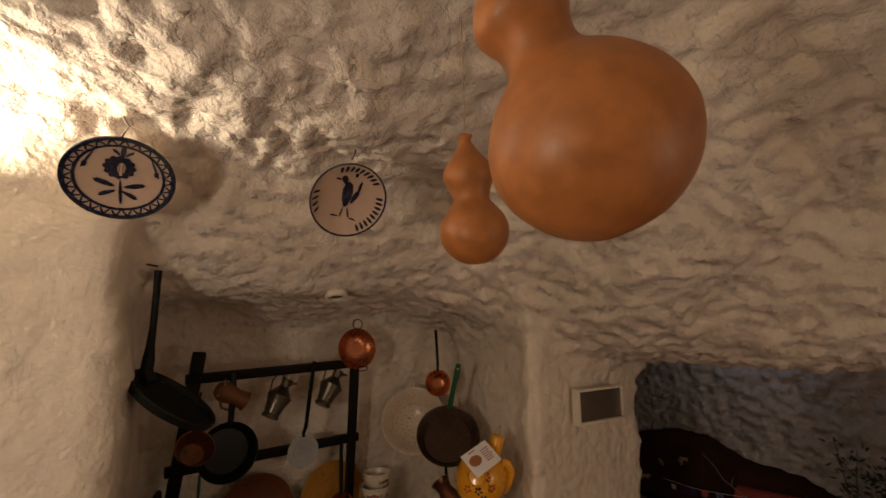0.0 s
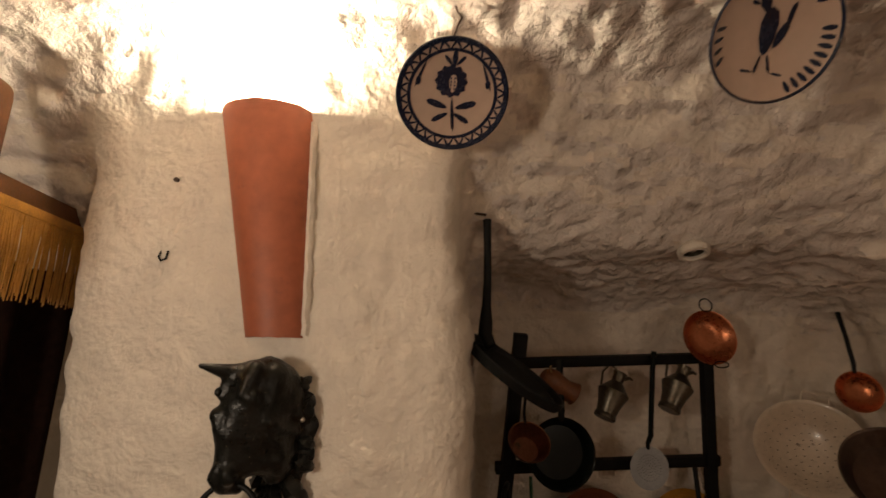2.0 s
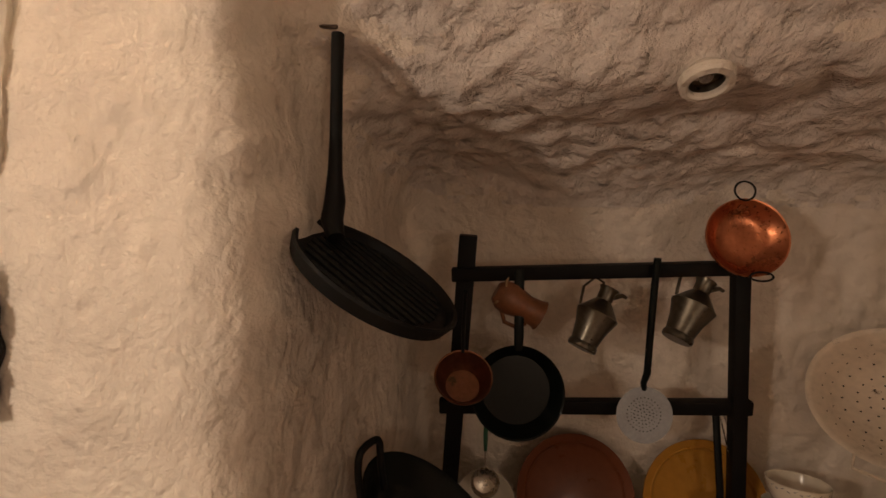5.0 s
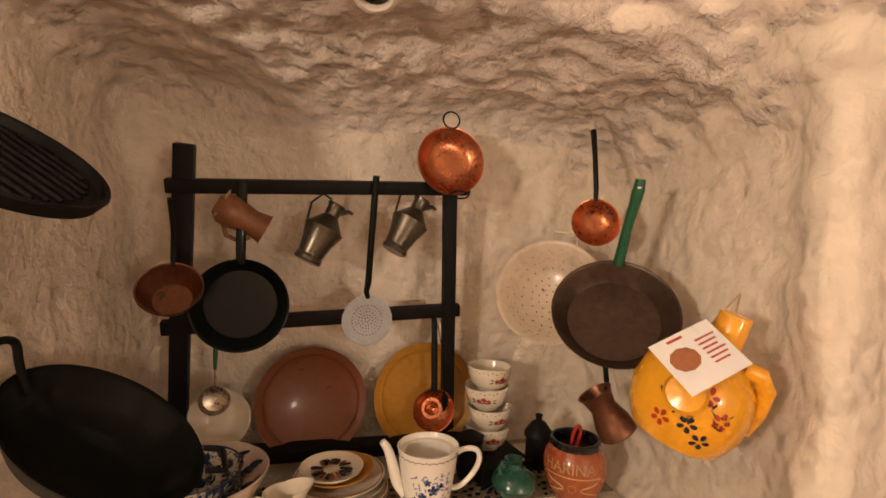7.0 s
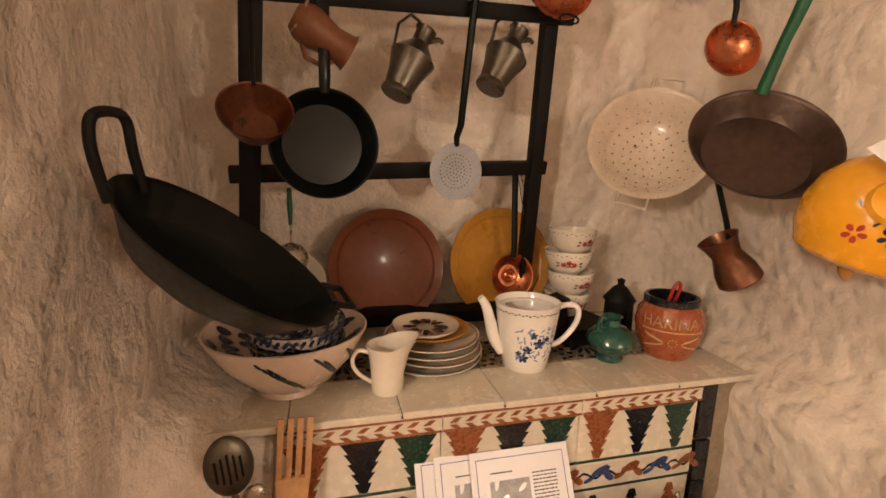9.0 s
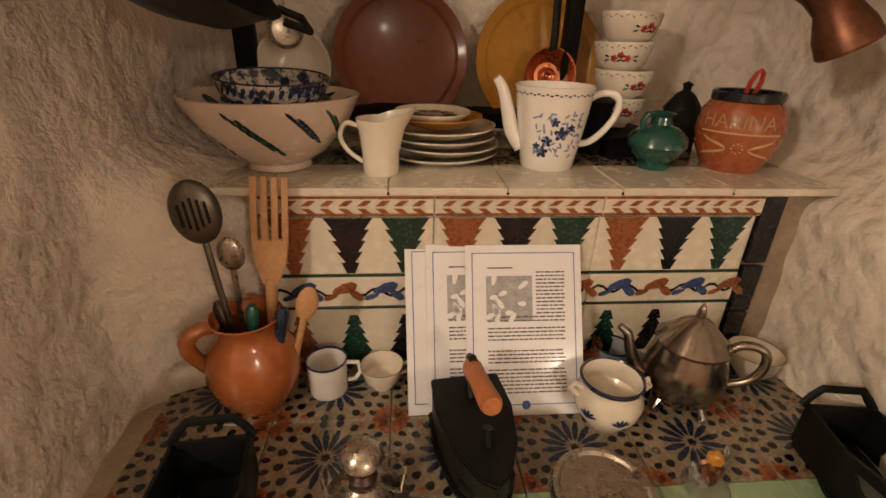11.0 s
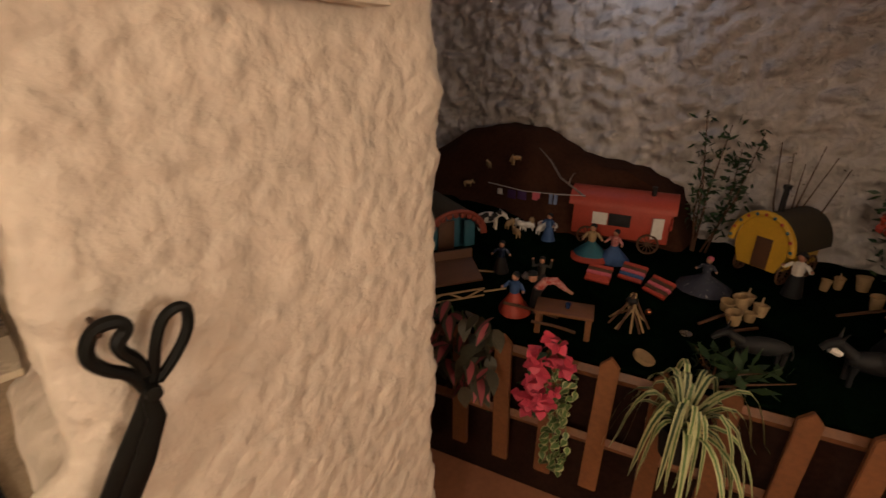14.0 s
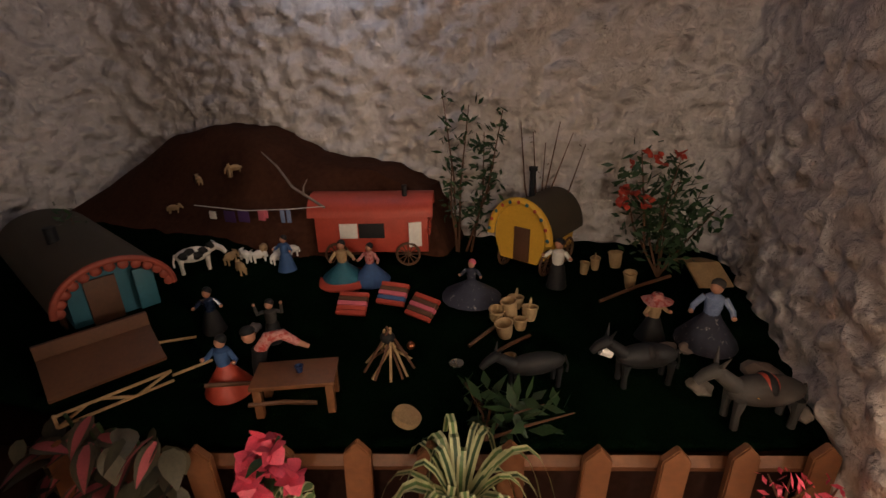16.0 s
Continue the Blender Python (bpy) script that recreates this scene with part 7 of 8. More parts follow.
for sx in (-0.108, 0.108):
    for yy in (-0.2, 0.2):
        wheel(bw, (sx, yy, 0.04), 0.04, 90)

cart = thing("toy_cart", pose(2.37, 1.87, 0.785, 0, 0, -28), "brown wooden toy hand cart with a pale lattice side", "toy cart")
part("bed", box(0.24, 0.13, 0.012, 0.002, at=(0, 0, 0.085), rot=pose(0, 0, 0, 22, 0, 0)), TOY_BROWN, cart)
part("side_board", box(0.24, 0.012, 0.06, 0.002, at=(0, 0.06, 0.12)), TOY_BROWN, cart)
for a, b in (((-0.12, -0.075, 0.03), (0.12, -0.075, 0.03)), ((-0.12, -0.075, 0.0), (0.12, -0.075, 0.0)), ((-0.12, -0.075, 0), (-0.06, -0.075, 0.03)), ((-0.03, -0.075, 0.03), (0.03, -0.075, 0)), ((0.04, -0.075, 0), (0.12, -0.075, 0.03)), ((-0.12, -0.075, 0), (-0.12, -0.075, 0.035)), ((0.12, -0.075, 0.015), (0.22, -0.07, 0.01)), ((0.12, 0.06, 0.05), (0.22, 0.05, 0.03))):
    part("lattice_bar", tube([a, b], 0.004, 6), STRAW, cart)


def four_legs(body, L, H_, bw_, head, m, ear=0.02, label="", name="toy_cow", at=None, extra=()):
    ps = [(blob(L / 2, bw_, bw_ * 1.15, (0, 0, H_ * 0.68), 3), m)]
    for sx in (-1, 1):
        for sy in (-1, 1):
            ps.append((tube([(sx * L * 0.36, sy * bw_ * 0.6, H_ * 0.6), (sx * L * 0.37, sy * bw_ * 0.6, H_ * 0.3), (sx * L * 0.36, sy * bw_ * 0.6, 0)], [bw_ * 0.4, bw_ * 0.25, bw_ * 0.26], 8), m))
    hx, hz = L * 0.68, H_ * head
    ps.append((tube([(L * 0.36, 0, H_ * 0.75), (hx, 0, hz)], [bw_ * 0.6, bw_ * 0.45], 10), m))
    ps.append((tube([(hx - 0.01, 0, hz + 0.004), (hx + L * 0.12, 0, hz - 0.012), (hx + L * 0.22, 0, hz - 0.03)], [bw_ * 0.5, bw_ * 0.42, bw_ * 0.3], 10), m))
    for sy in (-1, 1):
        ps.append((tube([(hx - 0.004, sy * bw_ * 0.3, hz + bw_ * 0.4), (hx - 0.012, sy * bw_ * 0.7, hz + bw_ * 0.4 + ear)], [bw_ * 0.18, 0.001], 6), m))
    ps.append((tube([(-L * 0.48, 0, H_ * 0.8), (-L * 0.56, 0, H_ * 0.5), (-L * 0.55, 0, H_ * 0.3)], [0.004, 0.003, 0.004], 6), m))
    return multi(name, ps + list(extra), at, label, name.split("_")[-1])


cow_spots = [(blob(0.016, 0.008, 0.014, (x, y, z), 2, 0.5), BLACK_TOY) for x, y, z in ((-0.03, -0.021, 0.068), (0.012, -0.022, 0.062), (0.03, -0.018, 0.075), (-0.01, -0.018, 0.078), (0.06, -0.006, 0.085))]
four_legs(0, 0.115, 0.09, 0.024, 0.85, WHITE_TOY, 0.01, "black and white toy cow on the grass", "toy_cow", pose(2.86, 2.06, 0.875, 0, 0, -38), cow_spots)
for k, (x, y) in enumerate(((2.95, 1.99), (2.99, 1.955), (3.02, 1.92), (3.06, 1.93), (3.09, 1.88), (3.05, 1.87), (2.93, 1.93), (3.12, 1.85))):
    four_legs(0, 0.05, 0.042, 0.014, 0.9, WHITE_TOY if k % 3 else STRAW, 0.004, "small white toy sheep in a flock", "toy_sheep", pose(x, y, g(x, y), 0, 0, 70 * k))
saddle = [(blob(0.03, 0.034, 0.036, (0.0, 0, 0.105), 3), TOY_RED), (blob(0.018, 0.036, 0.03, (0.0, 0, 0.112), 3), BLACK_TOY), (tube([(0.035, 0.03, 0.1), (0.05, 0.0, 0.06), (0.035, -0.03, 0.1)], 0.005, 6), TOY_YELLOW)]
four_legs(0, 0.19, 0.14, 0.036, 1.1, GREY_TOY, 0.035, "grey toy donkey with a red saddle cloth", "toy_donkey", pose(2.80, 0.325, 0.712, 0, 0, 108), saddle)
saddle = [(blob(0.03, 0.03, 0.032, (0.0, 0, 0.09), 3), TOY_RED), (blob(0.02, 0.032, 0.028, (0.0, 0, 0.095), 3), BLACK_TOY), (tube([(0.1, 0.0, 0.1), (0.13, 0.0, 0.11)], [0.014, 0.012], 8), WHITE_TOY)]
four_legs(0, 0.17, 0.125, 0.032, 1.1, BLACK_TOY, 0.03, "black toy donkey with a red and yellow saddle", "toy_donkey", pose(2.87, 0.58, 0.722, 0, 0, 112), saddle)
four_legs(0, 0.17, 0.11, 0.028, 1.05, BLACK_TOY, 0.02, "dark toy horse standing on the grass", "toy_horse", pose(2.78, 0.86, 0.712, 0, 0, 120))


def doll(at, h, skirt, top, hair=BLACK_TOY, wide=0.34, arm=0.3, label="small painted doll in a long skirt", extra=()):
    h = h * 1.15
    ps = [(lathe([(0, 0), (h * wide, 0), (h * wide * 0.95, h * 0.05), (h * 0.14, h * 0.42), (h * 0.1, h * 0.5), (0, h * 0.52)], 18, wob=0.05), skirt),
          (tube([(0, 0, h * 0.46), (0, 0, h * 0.6), (0, 0, h * 0.74), (0, 0, h * 0.79)], [h * 0.1, h * 0.12, h * 0.12, h * 0.05], 12), top),
          (blob(h * 0.085, h * 0.085, h * 0.1, (0, 0, h * 0.88), 2), FLESH), (blob(h * 0.095, h * 0.09, h * 0.09, (0.012 * h, 0.02 * h, h * 0.92), 2), hair)]
    for s in (-1, 1):
        ps.append((tube([(s * h * 0.12, 0, h * 0.73), (s * h * 0.24, -h * 0.04, h * (0.6 + arm * 0.3)), (s * h * 0.26, -h * 0.12, h * (0.6 + arm))], [h * 0.045, h * 0.04, h * 0.03], 8), top))
        ps.append((blob(h * 0.035, h * 0.035, h * 0.035, (s * h * 0.26, -h * 0.13, h * (0.62 + arm)), 2), FLESH))
    return multi("doll", ps + list(extra), at, label, "doll", "dolls of the village")


doll(pose(3.12, 1.63, 0.772, 0, 0, -60), 0.145, TOY_TEAL, STRAW, wide=0.58, arm=-0.05, label="seated doll in a wide teal flounced skirt", extra=[(lathe([(0.105, 0.0), (0.108, 0.006), (0.088, 0.022), (0.08, 0.02)], 24, wob=0.08), TOY_RED)])
doll(pose(3.15, 1.53, 0.772, 0, 0, -90), 0.135, BLUE_TOY, GINGHAM, wide=0.5, arm=-0.05, label="doll in a blue skirt and red blouse")
doll(pose(2.525, 1.66, 0.712, 0, 0, -80), 0.15, TOY_RED, BLUE_TOY, wide=0.4, arm=0.0, label="doll in a wide red skirt and blue top")
doll(pose(2.74, 1.67, 0.73, 0, 0, -60), 0.13, BLACK_TOY, GREY_TOY, wide=0.18, arm=0.35, label="doll of a man in a dark waistcoat raising an arm")
bent = pose(2.60, 1.575, 0.705, 0, 0, -62)
multi("doll", [(tube([(-0.03, 0.0, 0.0), (-0.03, 0.0, 0.06), (-0.02, 0, 0.11)], [0.02, 0.019, 0.022], 10), BLACK_TOY), (tube([(-0.024, 0, 0.10), (0.005, 0, 0.142), (0.045, 0, 0.148), (0.085, -0.005, 0.118)], [0.018, 0.018, 0.015, 0.010], 12), GINGHAM), (tube([(0.08, -0.005, 0.122), (0.112, -0.006, 0.104)], [0.009, 0.006], 8), FLESH), (blob(0.019, 0.019, 0.022, (-0.045, 0.005, 0.150), 2), FLESH), (blob(0.021, 0.020, 0.015, (-0.047, 0.008, 0.164), 2), BLACK_TOY)], bent, "doll in a chequered shirt leaning over the table", "doll", "dolls of the village")
doll(pose(3.26, 0.85, 0.79, 0, 0, -100), 0.16, BLACK_TOY, WHITE_TOY, wide=0.2, arm=0.05, label="doll in a white shirt and black waistcoat")
doll(pose(3.06, 0.40, 0.762, 0, 0, -100), 0.18, DOTTED, PALE_BLUE, GREY_TOY, wide=0.42, arm=-0.1, label="doll in a wide spotted dark dress")
doll(pose(3.05, 0.55, 0.76, 0, 0, -60), 0.13, BLACK_TOY, STRAW, wide=0.3, arm=0.0, label="doll under a pale straw hat", extra=[(lathe([(0.042, 0.122), (0.044, 0.125), (0.018, 0.132), (0.014, 0.148), (0, 0.15)], 16, wob=0.12), GINGHAM)])
doll(pose(3.13, 1.13, 0.772, 0, 0, -90), 0.125, DOTTED, DOTTED, PINK_TOY, wide=0.75, arm=0.0, label="seated doll in a large spotted shawl")
doll(pose(3.04, 1.82, 0.83, 0, 0, -90), 0.12, BLUE_TOY, BLUE_TOY, wide=0.25, arm=0.0, label="doll in blue working clothes")
doll(pose(2.68, 1.84, 0.775, 0, 0, -60), 0.13, BLACK_TOY, NAVY, wide=0.25, arm=0.0, label="small doll in a dark blue jacket")

tbl = thing("toy_table", pose(2.545, 1.45, 0.70, 0, 0, -66), "small brown toy table with a cup on it", "toy table")
part("top", box(0.21, 0.11, 0.012, 0.002, at=(0, 0, 0.094)), PICKET, tbl)
for sx in (-0.09, 0.09):
    for sy in (-0.04, 0.04):
        part("leg", box(0.02, 0.02, 0.088, 0.002, at=(sx, sy, 0.044)), PICKET, tbl)
tc = thing("toy_cup", pose(2.55, 1.44, 0.80), "tiny blue painted cup on the toy table", "toy cup")
part("cup", lathe([(0, 0), (0.008, 0), (0.012, 0.018), (0.010, 0.018), (0, 0.004)], 14), BLUE, tc)

fire = thing("toy_campfire", pose(2.75, 1.28, 0.71), "toy campfire of sticks with a hanging pot", "campfire")
random.seed(9)
for k in range(14):
    a = 2 * math.pi * k / 14 + random.uniform(-0.2, 0.2)
    part("stick", tube([(0.075 * math.cos(a), 0.075 * math.sin(a), 0.0), (0.01 * math.cos(a + 2), 0.01 * math.sin(a + 2), 0.07 + 0.03 * (k % 3))], 0.004, 6), TOY_BROWN if k % 2 else STRAW, fire)
part("pot", blob(0.022, 0.022, 0.018, (0, 0, 0.10)), BLACK_TOY, fire)
part("kettle", blob(0.013, 0.013, 0.012, (0.05, -0.05, 0.05)), COPPER, fire)

for k, (x, y, rz, m1) in enumerate(((2.92, 1.50, -80, TOY_RED), (3.0, 1.39, -90, BLUE_TOY), (2.955, 1.275, -110, TOY_BROWN))):
    cu = thing("toy_cushion", pose(x, y, g(x, y) + 0.012, 38, 0, rz), "striped woven toy cushion on the grass", "cushion", "cushions by the campfire")
    for j in range(5):
        part("stripe", box(0.105, 0.0165, 0.022 - 0.002 * abs(j - 2), 0.005, at=(0, 0.014 + 0.017 * j, 0)), (TOY_RED, m1, PINK_TOY, TOY_BROWN, TOY_RED)[j], cu)


def basket(x, y, r, h, handle):
    z = g(x, y)
    t = thing("toy_basket", pose(x, y, z, random.uniform(-12, 12), random.uniform(-12, 12), 0), "tiny straw basket in a heap", "basket", "heap of baskets")
    part("weave", lathe([(0, 0), (r * 0.7, 0), (r * 0.85, h * 0.3), (r, h), (r * 0.92, h), (r * 0.75, h * 0.3), (0, 0.004)], 18), STRAW, t)
    part("rim", tube([(r * math.cos(a), r * math.sin(a), h) for a in (2 * math.pi * i / 16 for i in range(16))], 0.0025, 6, True), STRAW, t)
    if handle:
        part("handle", tube([(r * math.cos(math.pi * i / 10), 0, h + r * 1.1 * math.sin(math.pi * i / 10)) for i in range(11)], 0.0025, 6), STRAW, t)


for x, y, r, h, hd_ in ((3.03, 1.02, 0.026, 0.04, 0), (2.96, 0.975, 0.028, 0.05, 0), (3.05, 0.915, 0.026, 0.045, 1), (3.10, 0.97, 0.026, 0.04, 1), (3.0, 0.935, 0.022, 0.035, 0), (3.04, 0.97, 0.026, 0.07, 0), (3.375, 0.76, 0.018, 0.045, 0), (3.43, 0.72, 0.018, 0.05, 1), (3.31, 0.60, 0.022, 0.06, 0), (3.47, 0.645, 0.026, 0.06, 0), (2.83, 0.935, 0.018, 0.04, 0)):
    basket(x, y, r, h, hd_)
for a, b in (((2.885, 1.073, 0.735), (3.027, 0.978, 0.765)), ((3.185, 0.70, 0.79), (3.35, 0.47, 0.84)), ((2.86, 1.0, 0.73), (2.98, 0.9, 0.745)), ((2.55, 1.40, 0.71), (2.45, 1.53, 0.75)), ((2.6, 1.5, 0.71), (2.45, 1.66, 0.78))):
    st_ = thing("stick", pose(0, 0, 0), "thin wooden stick lying on the toy lawn", "stick", "sticks on the lawn")
    part("wood", tube([a, ((a[0] + b[0]) / 2, (a[1] + b[1]) / 2, (a[2] + b[2]) / 2 + 0.006), b], 0.006, 6), TOY_BROWN, st_)
tarp = thing("canvas_tent", pose(3.40, 0.42, 0.80, 0, 0, 20), "low ochre canvas awning on sticks", "toy tent")
part("cloth", extrude([(-0.10, 0.03), (0.0, 0.075), (0.10, 0.05), (0.10, 0.045), (0.0, 0.068), (-0.10, 0.024)], 0.12), STRAW, tarp)
dish = thing("toy_dish", pose(2.805, 1.09, 0.716), "tiny metal dish on the grass", "dish")
part("dish", lathe([(0, 0), (0.014, 0), (0.022, 0.008), (0.02, 0.008), (0, 0.003)], 18), TIN, dish)
drum = thing("log_stump", pose(2.57, 1.155, 0.70, 20, 10, 0), "pale round wooden disc lying on the lawn", "log slice")
part("disc", lathe([(0, 0), (0.038, 0), (0.04, 0.006), (0.038, 0.016), (0, 0.017)], 20, wob=0.04), STRAW, drum)
for k, (x, y, r) in enumerate(((2.84, 0.22, 0.03), (2.87, 0.44, 0.032), (2.99, 0.51, 0.035), (3.02, 0.45, 0.03), (2.75, 1.75, 0.025), (2.95, 0.28, 0.05))):
    rk = thing("stone", pose(x, y, g(x, y) + r * 0.35, 0, 0, 50 * k), "small rounded stone on the toy lawn", "stone", "stones on the lawn")
    part("stone", blob(r, r * 0.8, r * 0.6, (0, 0, 0), 2, 0.5, 9), STONE, rk)

line_ = thing("clothes_line", pose(0, 0, 0), "toy washing line with small clothes", "clothes line")
part("branch", tube([(3.18, 1.72, 1.04), (3.20, 1.80, 1.07), (3.22, 1.88, 1.10), (3.25, 1.96, 1.17), (3.28, 2.05, 1.22)], [0.005, 0.005, 0.005, 0.004, 0.002], 6), STONE, line_)
part("twig", tube([(3.20, 1.82, 1.075), (3.2, 1.815, 1.11), (3.21, 1.80, 1.14)], [0.004, 0.003, 0.001], 6), STONE, line_)
part("line", tube([(3.02, 2.18, 1.06), (3.08, 2.0, 1.035), (3.14, 1.85, 1.035), (3.18, 1.72, 1.045)], 0.0015, 5), WHITE_TOY, line_)
for y, w, h_, m in ((2.12, 0.03, 0.03, WHITE_TOY), (2.06, 0.05, 0.045, PURPLE_TOY), (2.01, 0.05, 0.045, PURPLE_TOY), (1.945, 0.03, 0.04, PINK_TOY), (1.93, 0.02, 0.03, PINK_TOY), (1.87, 0.018, 0.05, PALE_BLUE), (1.848, 0.018, 0.05, PALE_BLUE)):
    x = 3.02 + (2.18 - y) * 0.33
    part("garment", box(0.004, w, h_, 0.0015, at=(x, y, 1.035 - h_ / 2)), m, line_)
for k, (y, x, z) in enumerate(((2.32, 3.2, 1.16), (2.16, 3.24, 1.16), (2.18, 3.23, 1.15), (2.40, 3.12, 1.02))):
    four_legs(0, 0.045, 0.035, 0.011, 0.95, STRAW, 0.004, "tiny toy goat on the hillside", "toy_goat", pose(x, y, hill_z(x, y), 0, 0, 60 + 80 * k))

# ---- plants ----
def leaf_mesh(name, length, width, m, inner=None, curl=0.25, n=5, stripe=0.45):
    me = bpy.data.meshes.new(name)
    bm = bmesh.new()
    rows = []
    for i in range(n + 1):
        k = i / n
        w = width / 2 * math.sin(math.pi * min(0.97, 0.08 + 0.92 * k) ** 0.8)
        z = -curl * length * k * k
        rows.append([bm.verts.new((s * w, length * k, z + abs(s) * 0.12 * w)) for s in (-1, -stripe, stripe, 1)])
    for a, b in zip(rows, rows[1:]):
        for j in range(3):
            f = bm.faces.new((a[j], a[j + 1], b[j + 1], b[j]))
            f.material_index = 1 if (inner and j == 1) else 0
            f.smooth = True
    bm.to_mesh(me)
    bm.free()
    me.materials.append(m)
    if inner:
        me.materials.append(inner)
    return me


def leaf_at(name, me, parent, p, d, roll=0.0, s=1.0):
    """A leaf that starts at p and grows along d."""
    d = Vector(d).normalized()
    up = Vector((0, 0, 1)) if abs(d.z) < 0.95 else Vector((1, 0, 0))
    z = (up - d * up.dot(d)).normalized()
    m = Matrix((d.cross(z), d, z)).transposed().to_4x4()
    ob = new(name, me)
    ob.parent = parent
    ob.matrix_local = Matrix.Translation(p) @ m @ Matrix.Rotation(roll, 4, "Y") @ Matrix.Scale(s, 4)
    return ob


random.seed(21)
# spider plant over the fence
spider = thing("spider_plant", pose(2.40, 0.965, 0.0), "variegated spider plant spilling over the fence", "plant")
for k in range(46):
    a = random.uniform(0, 2 * math.pi)
    reach, rise, drop = random.uniform(0.10, 0.24), random.uniform(0.05, 0.17), random.uniform(0.08, 0.28)
    bm = bmesh.new()
    prev = None
    w = random.uniform(0.007, 0.0115)
    n = 9
    out = Vector((math.cos(a), math.sin(a), 0))
    if out.x > 0.35:
        drop *= 0.3
    sd = Vector((-math.sin(a), math.cos(a), 0))
    tw = random.uniform(-0.03, 0.03)
    for i in range(n + 1):
        t = i / n
        c = out * reach * (1 - (1 - t) ** 1.6) + Vector((0, 0, 0.64 + rise * math.sin(math.pi * min(1, t * 1.25)) - drop * t * t)) + sd * tw * t * t
        ww = w * (1 - t ** 3) + 0.0006
        row = [bm.verts.new(c + sd * ww * s + Vector((0, 0, 0.25 * ww * abs(s)))) for s in (-1, -0.4, 0.4, 1)]
        if prev:
            for j in range(3):
                f = bm.faces.new((prev[j], prev[j + 1], row[j + 1], row[j]))
                f.material_index = 0 if j == 1 else 1
        prev = row
    ob = part("leaf", bm, LEAF_MID if k % 3 else LEAF, spider)
    ob.data.materials.append(LEAF_PALE)
part("basket", lathe([(0, 0.54), (0.05, 0.54), (0.06, 0.64), (0.055, 0.64), (0.045, 0.55), (0, 0.55)], 20), BLACK_TOY, spider)

# pink artificial flowers
flowers = thing("pink_flowers", pose(0, 0, 0), "bunch of pink artificial flowers hanging on the fence", "flowers")
pm = leaf_mesh("petal", 0.033, 0.038, PETAL, curl=0.2, n=4)
lm = leaf_mesh("leaf", 0.05, 0.026, LEAF, curl=0.3)
part("stem", tube([(2.36, 1.40, 0.45), (2.335, 1.41, 0.6), (2.33, 1.39, 0.72), (2.34, 1.35, 0.80)], 0.004, 6), LEAF, flowers)
for k in range(30):
    t = random.random()
    c = Vector((2.33 + random.uniform(-0.05, 0.03), 1.425 - 0.08 * t + random.uniform(-0.07, 0.07), 0.50 + 0.31 * t + random.uniform(-0.04, 0.04)))
    n = Vector((-1, random.uniform(-0.8, 0.5), random.uniform(-0.2, 0.9))).normalized()
    e1 = n.orthogonal().normalized()
    e2 = n.cross(e1)
    off = random.uniform(0, 6)
    for j in range(4):
        a = off + j * math.pi / 2
        leaf_at("petal", pm, flowers, c, e1 * math.cos(a) + e2 * math.sin(a) + n * 0.45, random.uniform(-0.3, 0.3), random.uniform(0.85, 1.15))
for k in range(12):
    leaf_at("leaf", lm, flowers, (2.34 + random.uniform(-0.02, 0.02), 1.41 + random.uniform(-0.05, 0.05), random.uniform(0.5, 0.75)), (random.uniform(-1, 0.1), random.uniform(-1, 1), random.uniform(-0.4, 0.4)))
# ivy
ivy = thing("variegated_ivy", pose(0, 0, 0), "trailing variegated ivy on the fence", "ivy")
im = leaf_mesh("leaf", 0.028, 0.026, LEAF_PALE, LEAF_MID, curl=0.2, n=4, stripe=0.62)
for s_ in range(5):
    x, y = 2.335 + random.uniform(-0.015, 0.015), 1.325 - 0.02 * s_ + 0.04
    pts = [(x, y + 0.012 * math.sin(j * 1.3 + s_), 0.70 - 0.06 * j) for j in range(8)]
    part("stem", tube(pts, 0.0018, 5), LEAF_MID, ivy)
    for j in range(15):
        p = Vector(pts[j // 2]).lerp(Vector(pts[min(7, j // 2 + 1)]), (j % 2) * 0.5)
        leaf_at("leaf", im, ivy, p, (-0.7, random.uniform(-1, 1), random.uniform(-0.6, 0.4)), random.uniform(-0.6, 0.6), random.uniform(0.8, 1.25))
# coleus
col = thing("coleus_plant", pose(0, 0, 0), "brown and pink coleus leaning over the fence", "plant")
cm = leaf_mesh("leaf", 0.10, 0.054, COLEUS, COLEUS_PINK, curl=0.3, stripe=0.5)
cm2 = leaf_mesh("leaf", 0.075, 0.048, COLEUS, curl=0.3)
for k in range(95):
    t = random.random()
    p = Vector((2.235 + random.uniform(-0.05, 0.05), 1.76 + random.uniform(-0.24, 0.22), 0.86 - 0.30 * t + random.uniform(-0.03, 0.03)))
    p.z -= 0.25 * max(0.0, p.y - 1.62)
    leaf_at("leaf", cm if k % 2 else cm2, col, p, (random.uniform(-1, 0.2), random.uniform(-1, 0.8), random.uniform(-1.1, 0.2)), random.uniform(-0.5, 0.5), random.uniform(0.75, 1.2))
for s_ in range(5):
    y = 1.62 + 0.05 * s_
    part("stem", tube([(2.33, y, 0.35), (2.27, y, 0.6), (2.24, y + 0.02, 0.82)], 0.004, 6), LEAF, col)


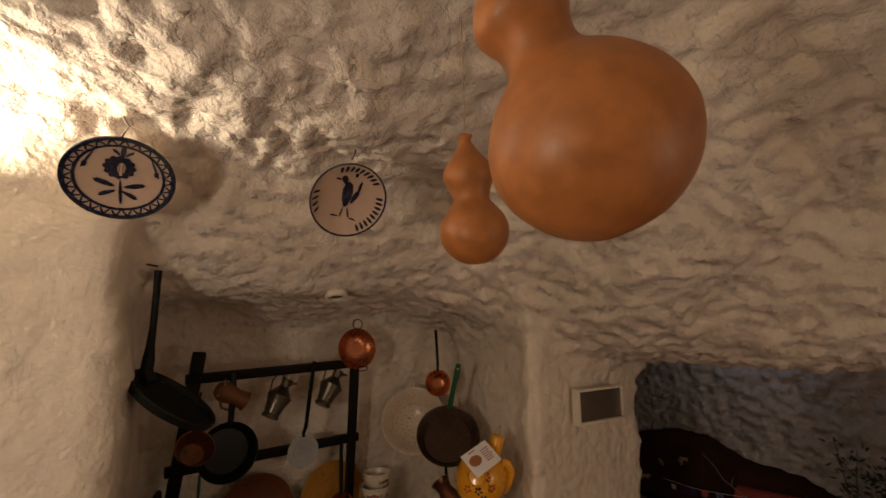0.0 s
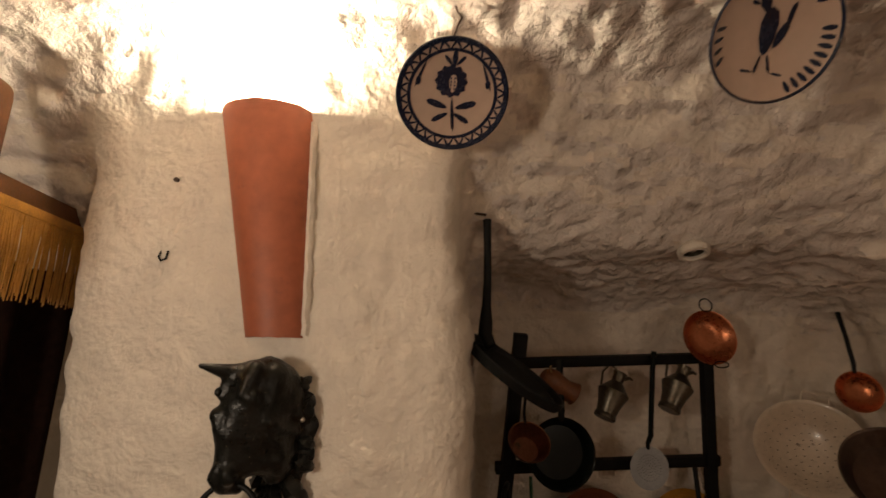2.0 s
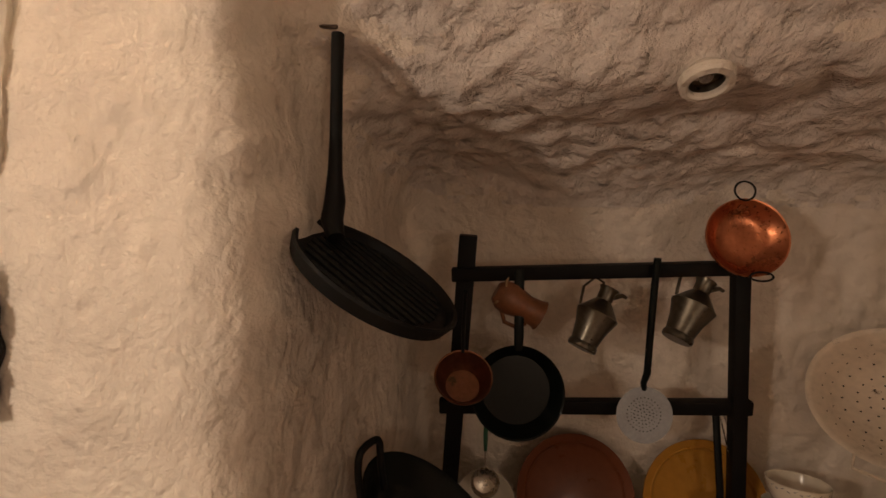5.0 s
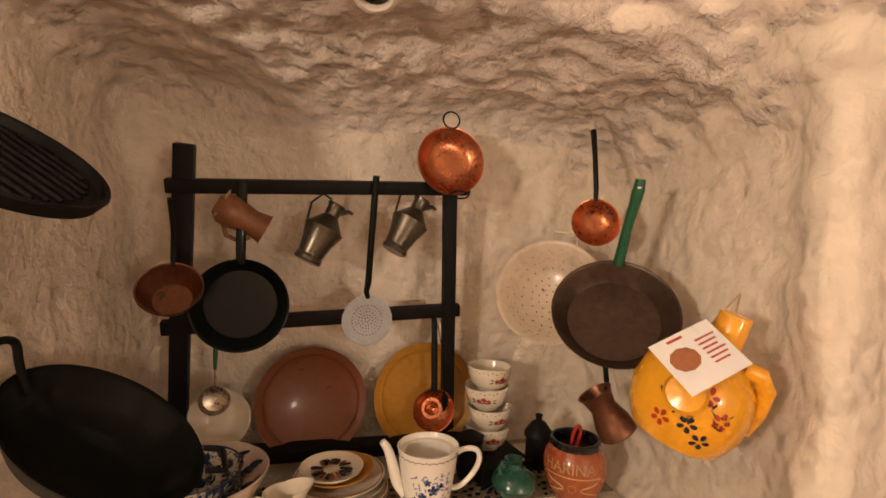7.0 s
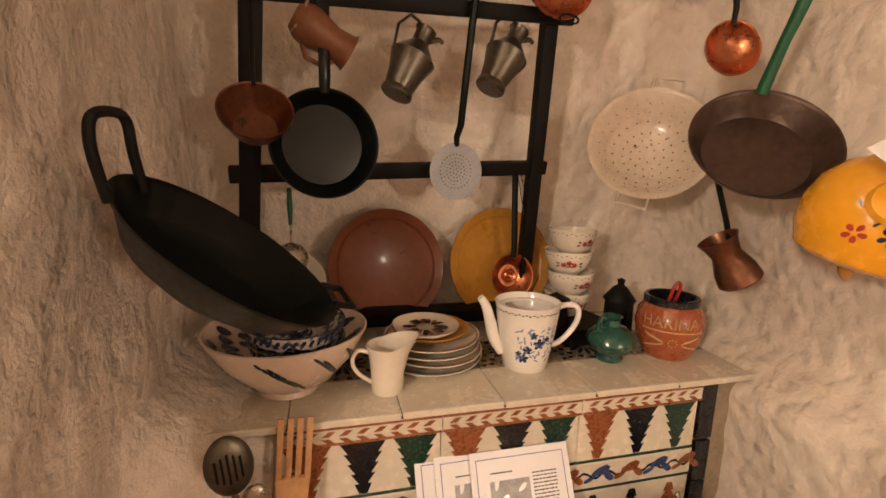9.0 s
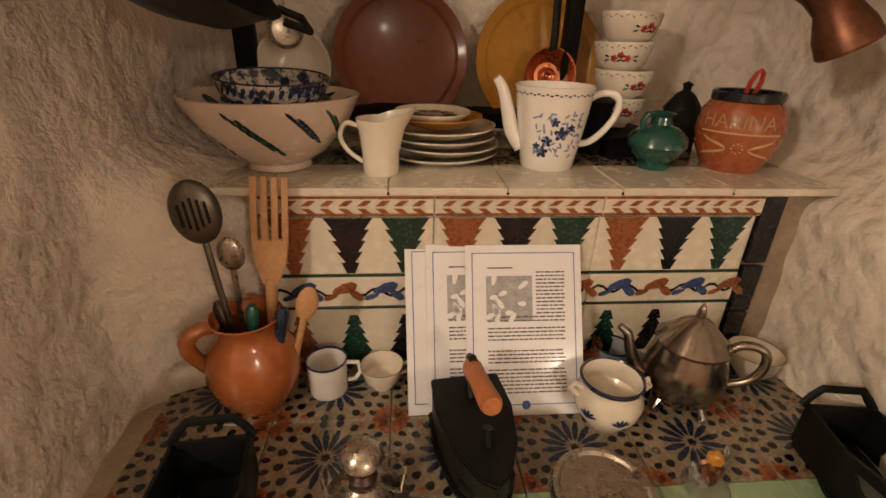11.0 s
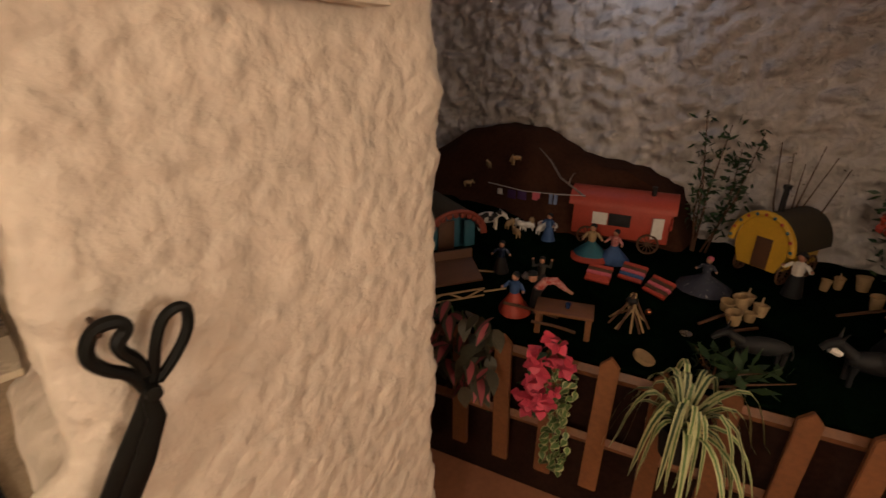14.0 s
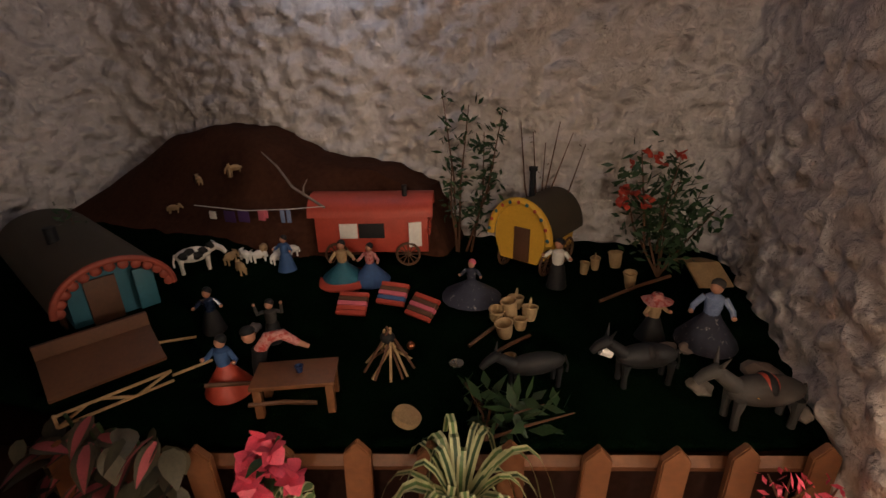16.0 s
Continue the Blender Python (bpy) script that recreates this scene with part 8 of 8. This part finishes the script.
def shrub(name, label, stems, leaf_len, m, count, spread, seed):
    random.seed(seed)
    t = thing(name, pose(0, 0, 0), label, "plant")
    lv = bmesh.new()
    tips = []
    for base, tip in stems:
        b, e = Vector(base), Vector(tip)
        mid = (b + e) / 2 + Vector((random.uniform(-0.02, 0.02), random.uniform(-0.03, 0.03), 0))
        part("stem", tube([b, mid, e], [0.005, 0.0035, 0.0015], 6), TOY_BROWN, t)
        tips.append((b, mid, e))
    for k in range(count):
        b, mid, e = random.choice(tips)
        s = random.uniform(0.25, 1.0)
        p = b.lerp(mid, s * 2) if s < 0.5 else mid.lerp(e, s * 2 - 1)
        p = p + Vector((random.uniform(-spread, spread), random.uniform(-spread, spread), random.uniform(-spread, spread)))
        d = Vector((random.uniform(-1, 1), random.uniform(-1, 1), random.uniform(-0.7, 0.9))).normalized() * leaf_len * random.uniform(0.6, 1.2)
        w = d.cross(Vector((random.uniform(-1, 1), random.uniform(-1, 1), random.uniform(-1, 1)))).normalized() * leaf_len * 0.17
        lv.faces.new([lv.verts.new(q) for q in (p, p + d * 0.45 + w, p + d, p + d * 0.45 - w)])
    ob = part("foliage", lv, m, t)
    ob["kind"] = "stuff"
    return t


shrub("bamboo_shrub", "thin-leaved artificial shrub against the plaster wall", [((3.46, 1.28, 0.8), (3.44, 1.33, 1.45)), ((3.46, 1.27, 0.8), (3.42, 1.22, 1.40)), ((3.47, 1.24, 0.8), (3.45, 1.10, 1.38)), ((3.46, 1.27, 0.8), (3.43, 1.29, 1.2)), ((3.48, 1.22, 0.8), (3.46, 1.12, 1.15)), ((3.47, 1.22, 0.8), (3.46, 1.17, 1.3))], 0.045, LEAF, 330, 0.035, 31)
shrub("dry_twigs", "bare dry twigs standing behind the yellow wagon", [((3.56, 0.95, 0.8), (3.57, 0.80 + 0.05 * k, 1.25 + 0.04 * (k % 3))) for k in range(6)], 0.02, STONE, 24, 0.01, 32)
rp = shrub("red_flower_plant", "dark leafy plant with red flowers in the corner", [((3.42, 0.50, 0.8), (3.36 + 0.02 * (k % 3), 0.36 + 0.06 * k, 1.10 + 0.04 * (k % 3))) for k in range(6)] + [((3.4, 0.56, 0.9), (3.36, 0.62, 1.27)), ((3.4, 0.52, 0.9), (3.36, 0.5, 1.24))], 0.05, LEAF, 520, 0.05, 33)
pr = leaf_mesh("petal", 0.022, 0.022, TOY_RED, curl=0.2, n=4)
for k in range(26):
    c = Vector((3.32 + random.uniform(-0.03, 0.02), 0.63 + random.uniform(-0.06, 0.06), 1.12 + random.uniform(-0.03, 0.03))) if k < 18 else Vector((3.35, 0.50 + random.uniform(0, 0.14), 1.24 + random.uniform(-0.02, 0.03)))
    for j in range(3):
        leaf_at("petal", pr, rp, c, (random.uniform(-1, 0.2), random.uniform(-1, 1), random.uniform(-0.5, 1)), random.uniform(-1, 1))
shrub("low_palm", "low spiky green artificial plant by the fence", [((2.56, 0.95, 0.7), (2.60 + 0.02 * k, 0.75 + 0.07 * k, 0.80 - 0.01 * k)) for k in range(5)], 0.08, LEAF, 70, 0.02, 34)
shrub("corner_shrub", "dark shrub beside the brown wagon", [((2.7, 2.45, 0.86), (2.70 + 0.03 * k, 2.35 + 0.05 * k, 1.08)) for k in range(4)], 0.04, LEAF, 120, 0.04, 35)
shrub("yellow_flowers", "tiny yellow flowers in the grass", [((2.66, 0.97, 0.70), (2.66 + 0.012 * k, 0.94 + 0.02 * k, 0.722)) for k in range(4)], 0.012, OCHRE_GLAZE, 26, 0.008, 36)
shrub("fence_pink_bush", "small pink artificial flowers at the end of the fence", [((2.60, 0.30, 0.60), (2.60, 0.24 + 0.04 * k, 0.74)) for k in range(4)], 0.03, PETAL, 70, 0.03, 37)

# ---- picket fence ----
fence = thing("picket_fence", pose(0, 0, 0), "low varnished wooden picket fence before the miniature village", "fence")
fd = math.degrees(math.atan2(-0.30, 1.0))
pk = [(-0.031, 0.0), (0.031, 0.0), (0.031, 0.535), (0.0, 0.57), (-0.031, 0.535)]
pbm = extrude(pk, 0.02, 0.003)
pme = bpy.data.meshes.new("picket")
pbm.to_mesh(pme)
pbm.free()
pme.materials.append(PICKET)
for k, y in enumerate((1.86, 1.70, 1.535, 1.375, 1.214, 1.042, 0.872, 0.707, 0.543, 0.385, 0.22, 0.06)):
    ob = new("picket", pme)
    ob.parent = fence
    ob.matrix_basis = pose(fence_x(y) - 0.004, y, 0.2 + 0.004 * math.sin(k * 2.3), 0.8 * math.sin(k), 1.2 * math.cos(k * 1.7), -73.3)
for z in (0.685, 0.40):
    y0, y1 = 1.95, -0.05
    part("rail", tube([(fence_x(y) + 0.014, y, z) for y in (y0, 1.2, 0.6, y1)], 0.024, 4, flat=0.5), PICKET, fence)
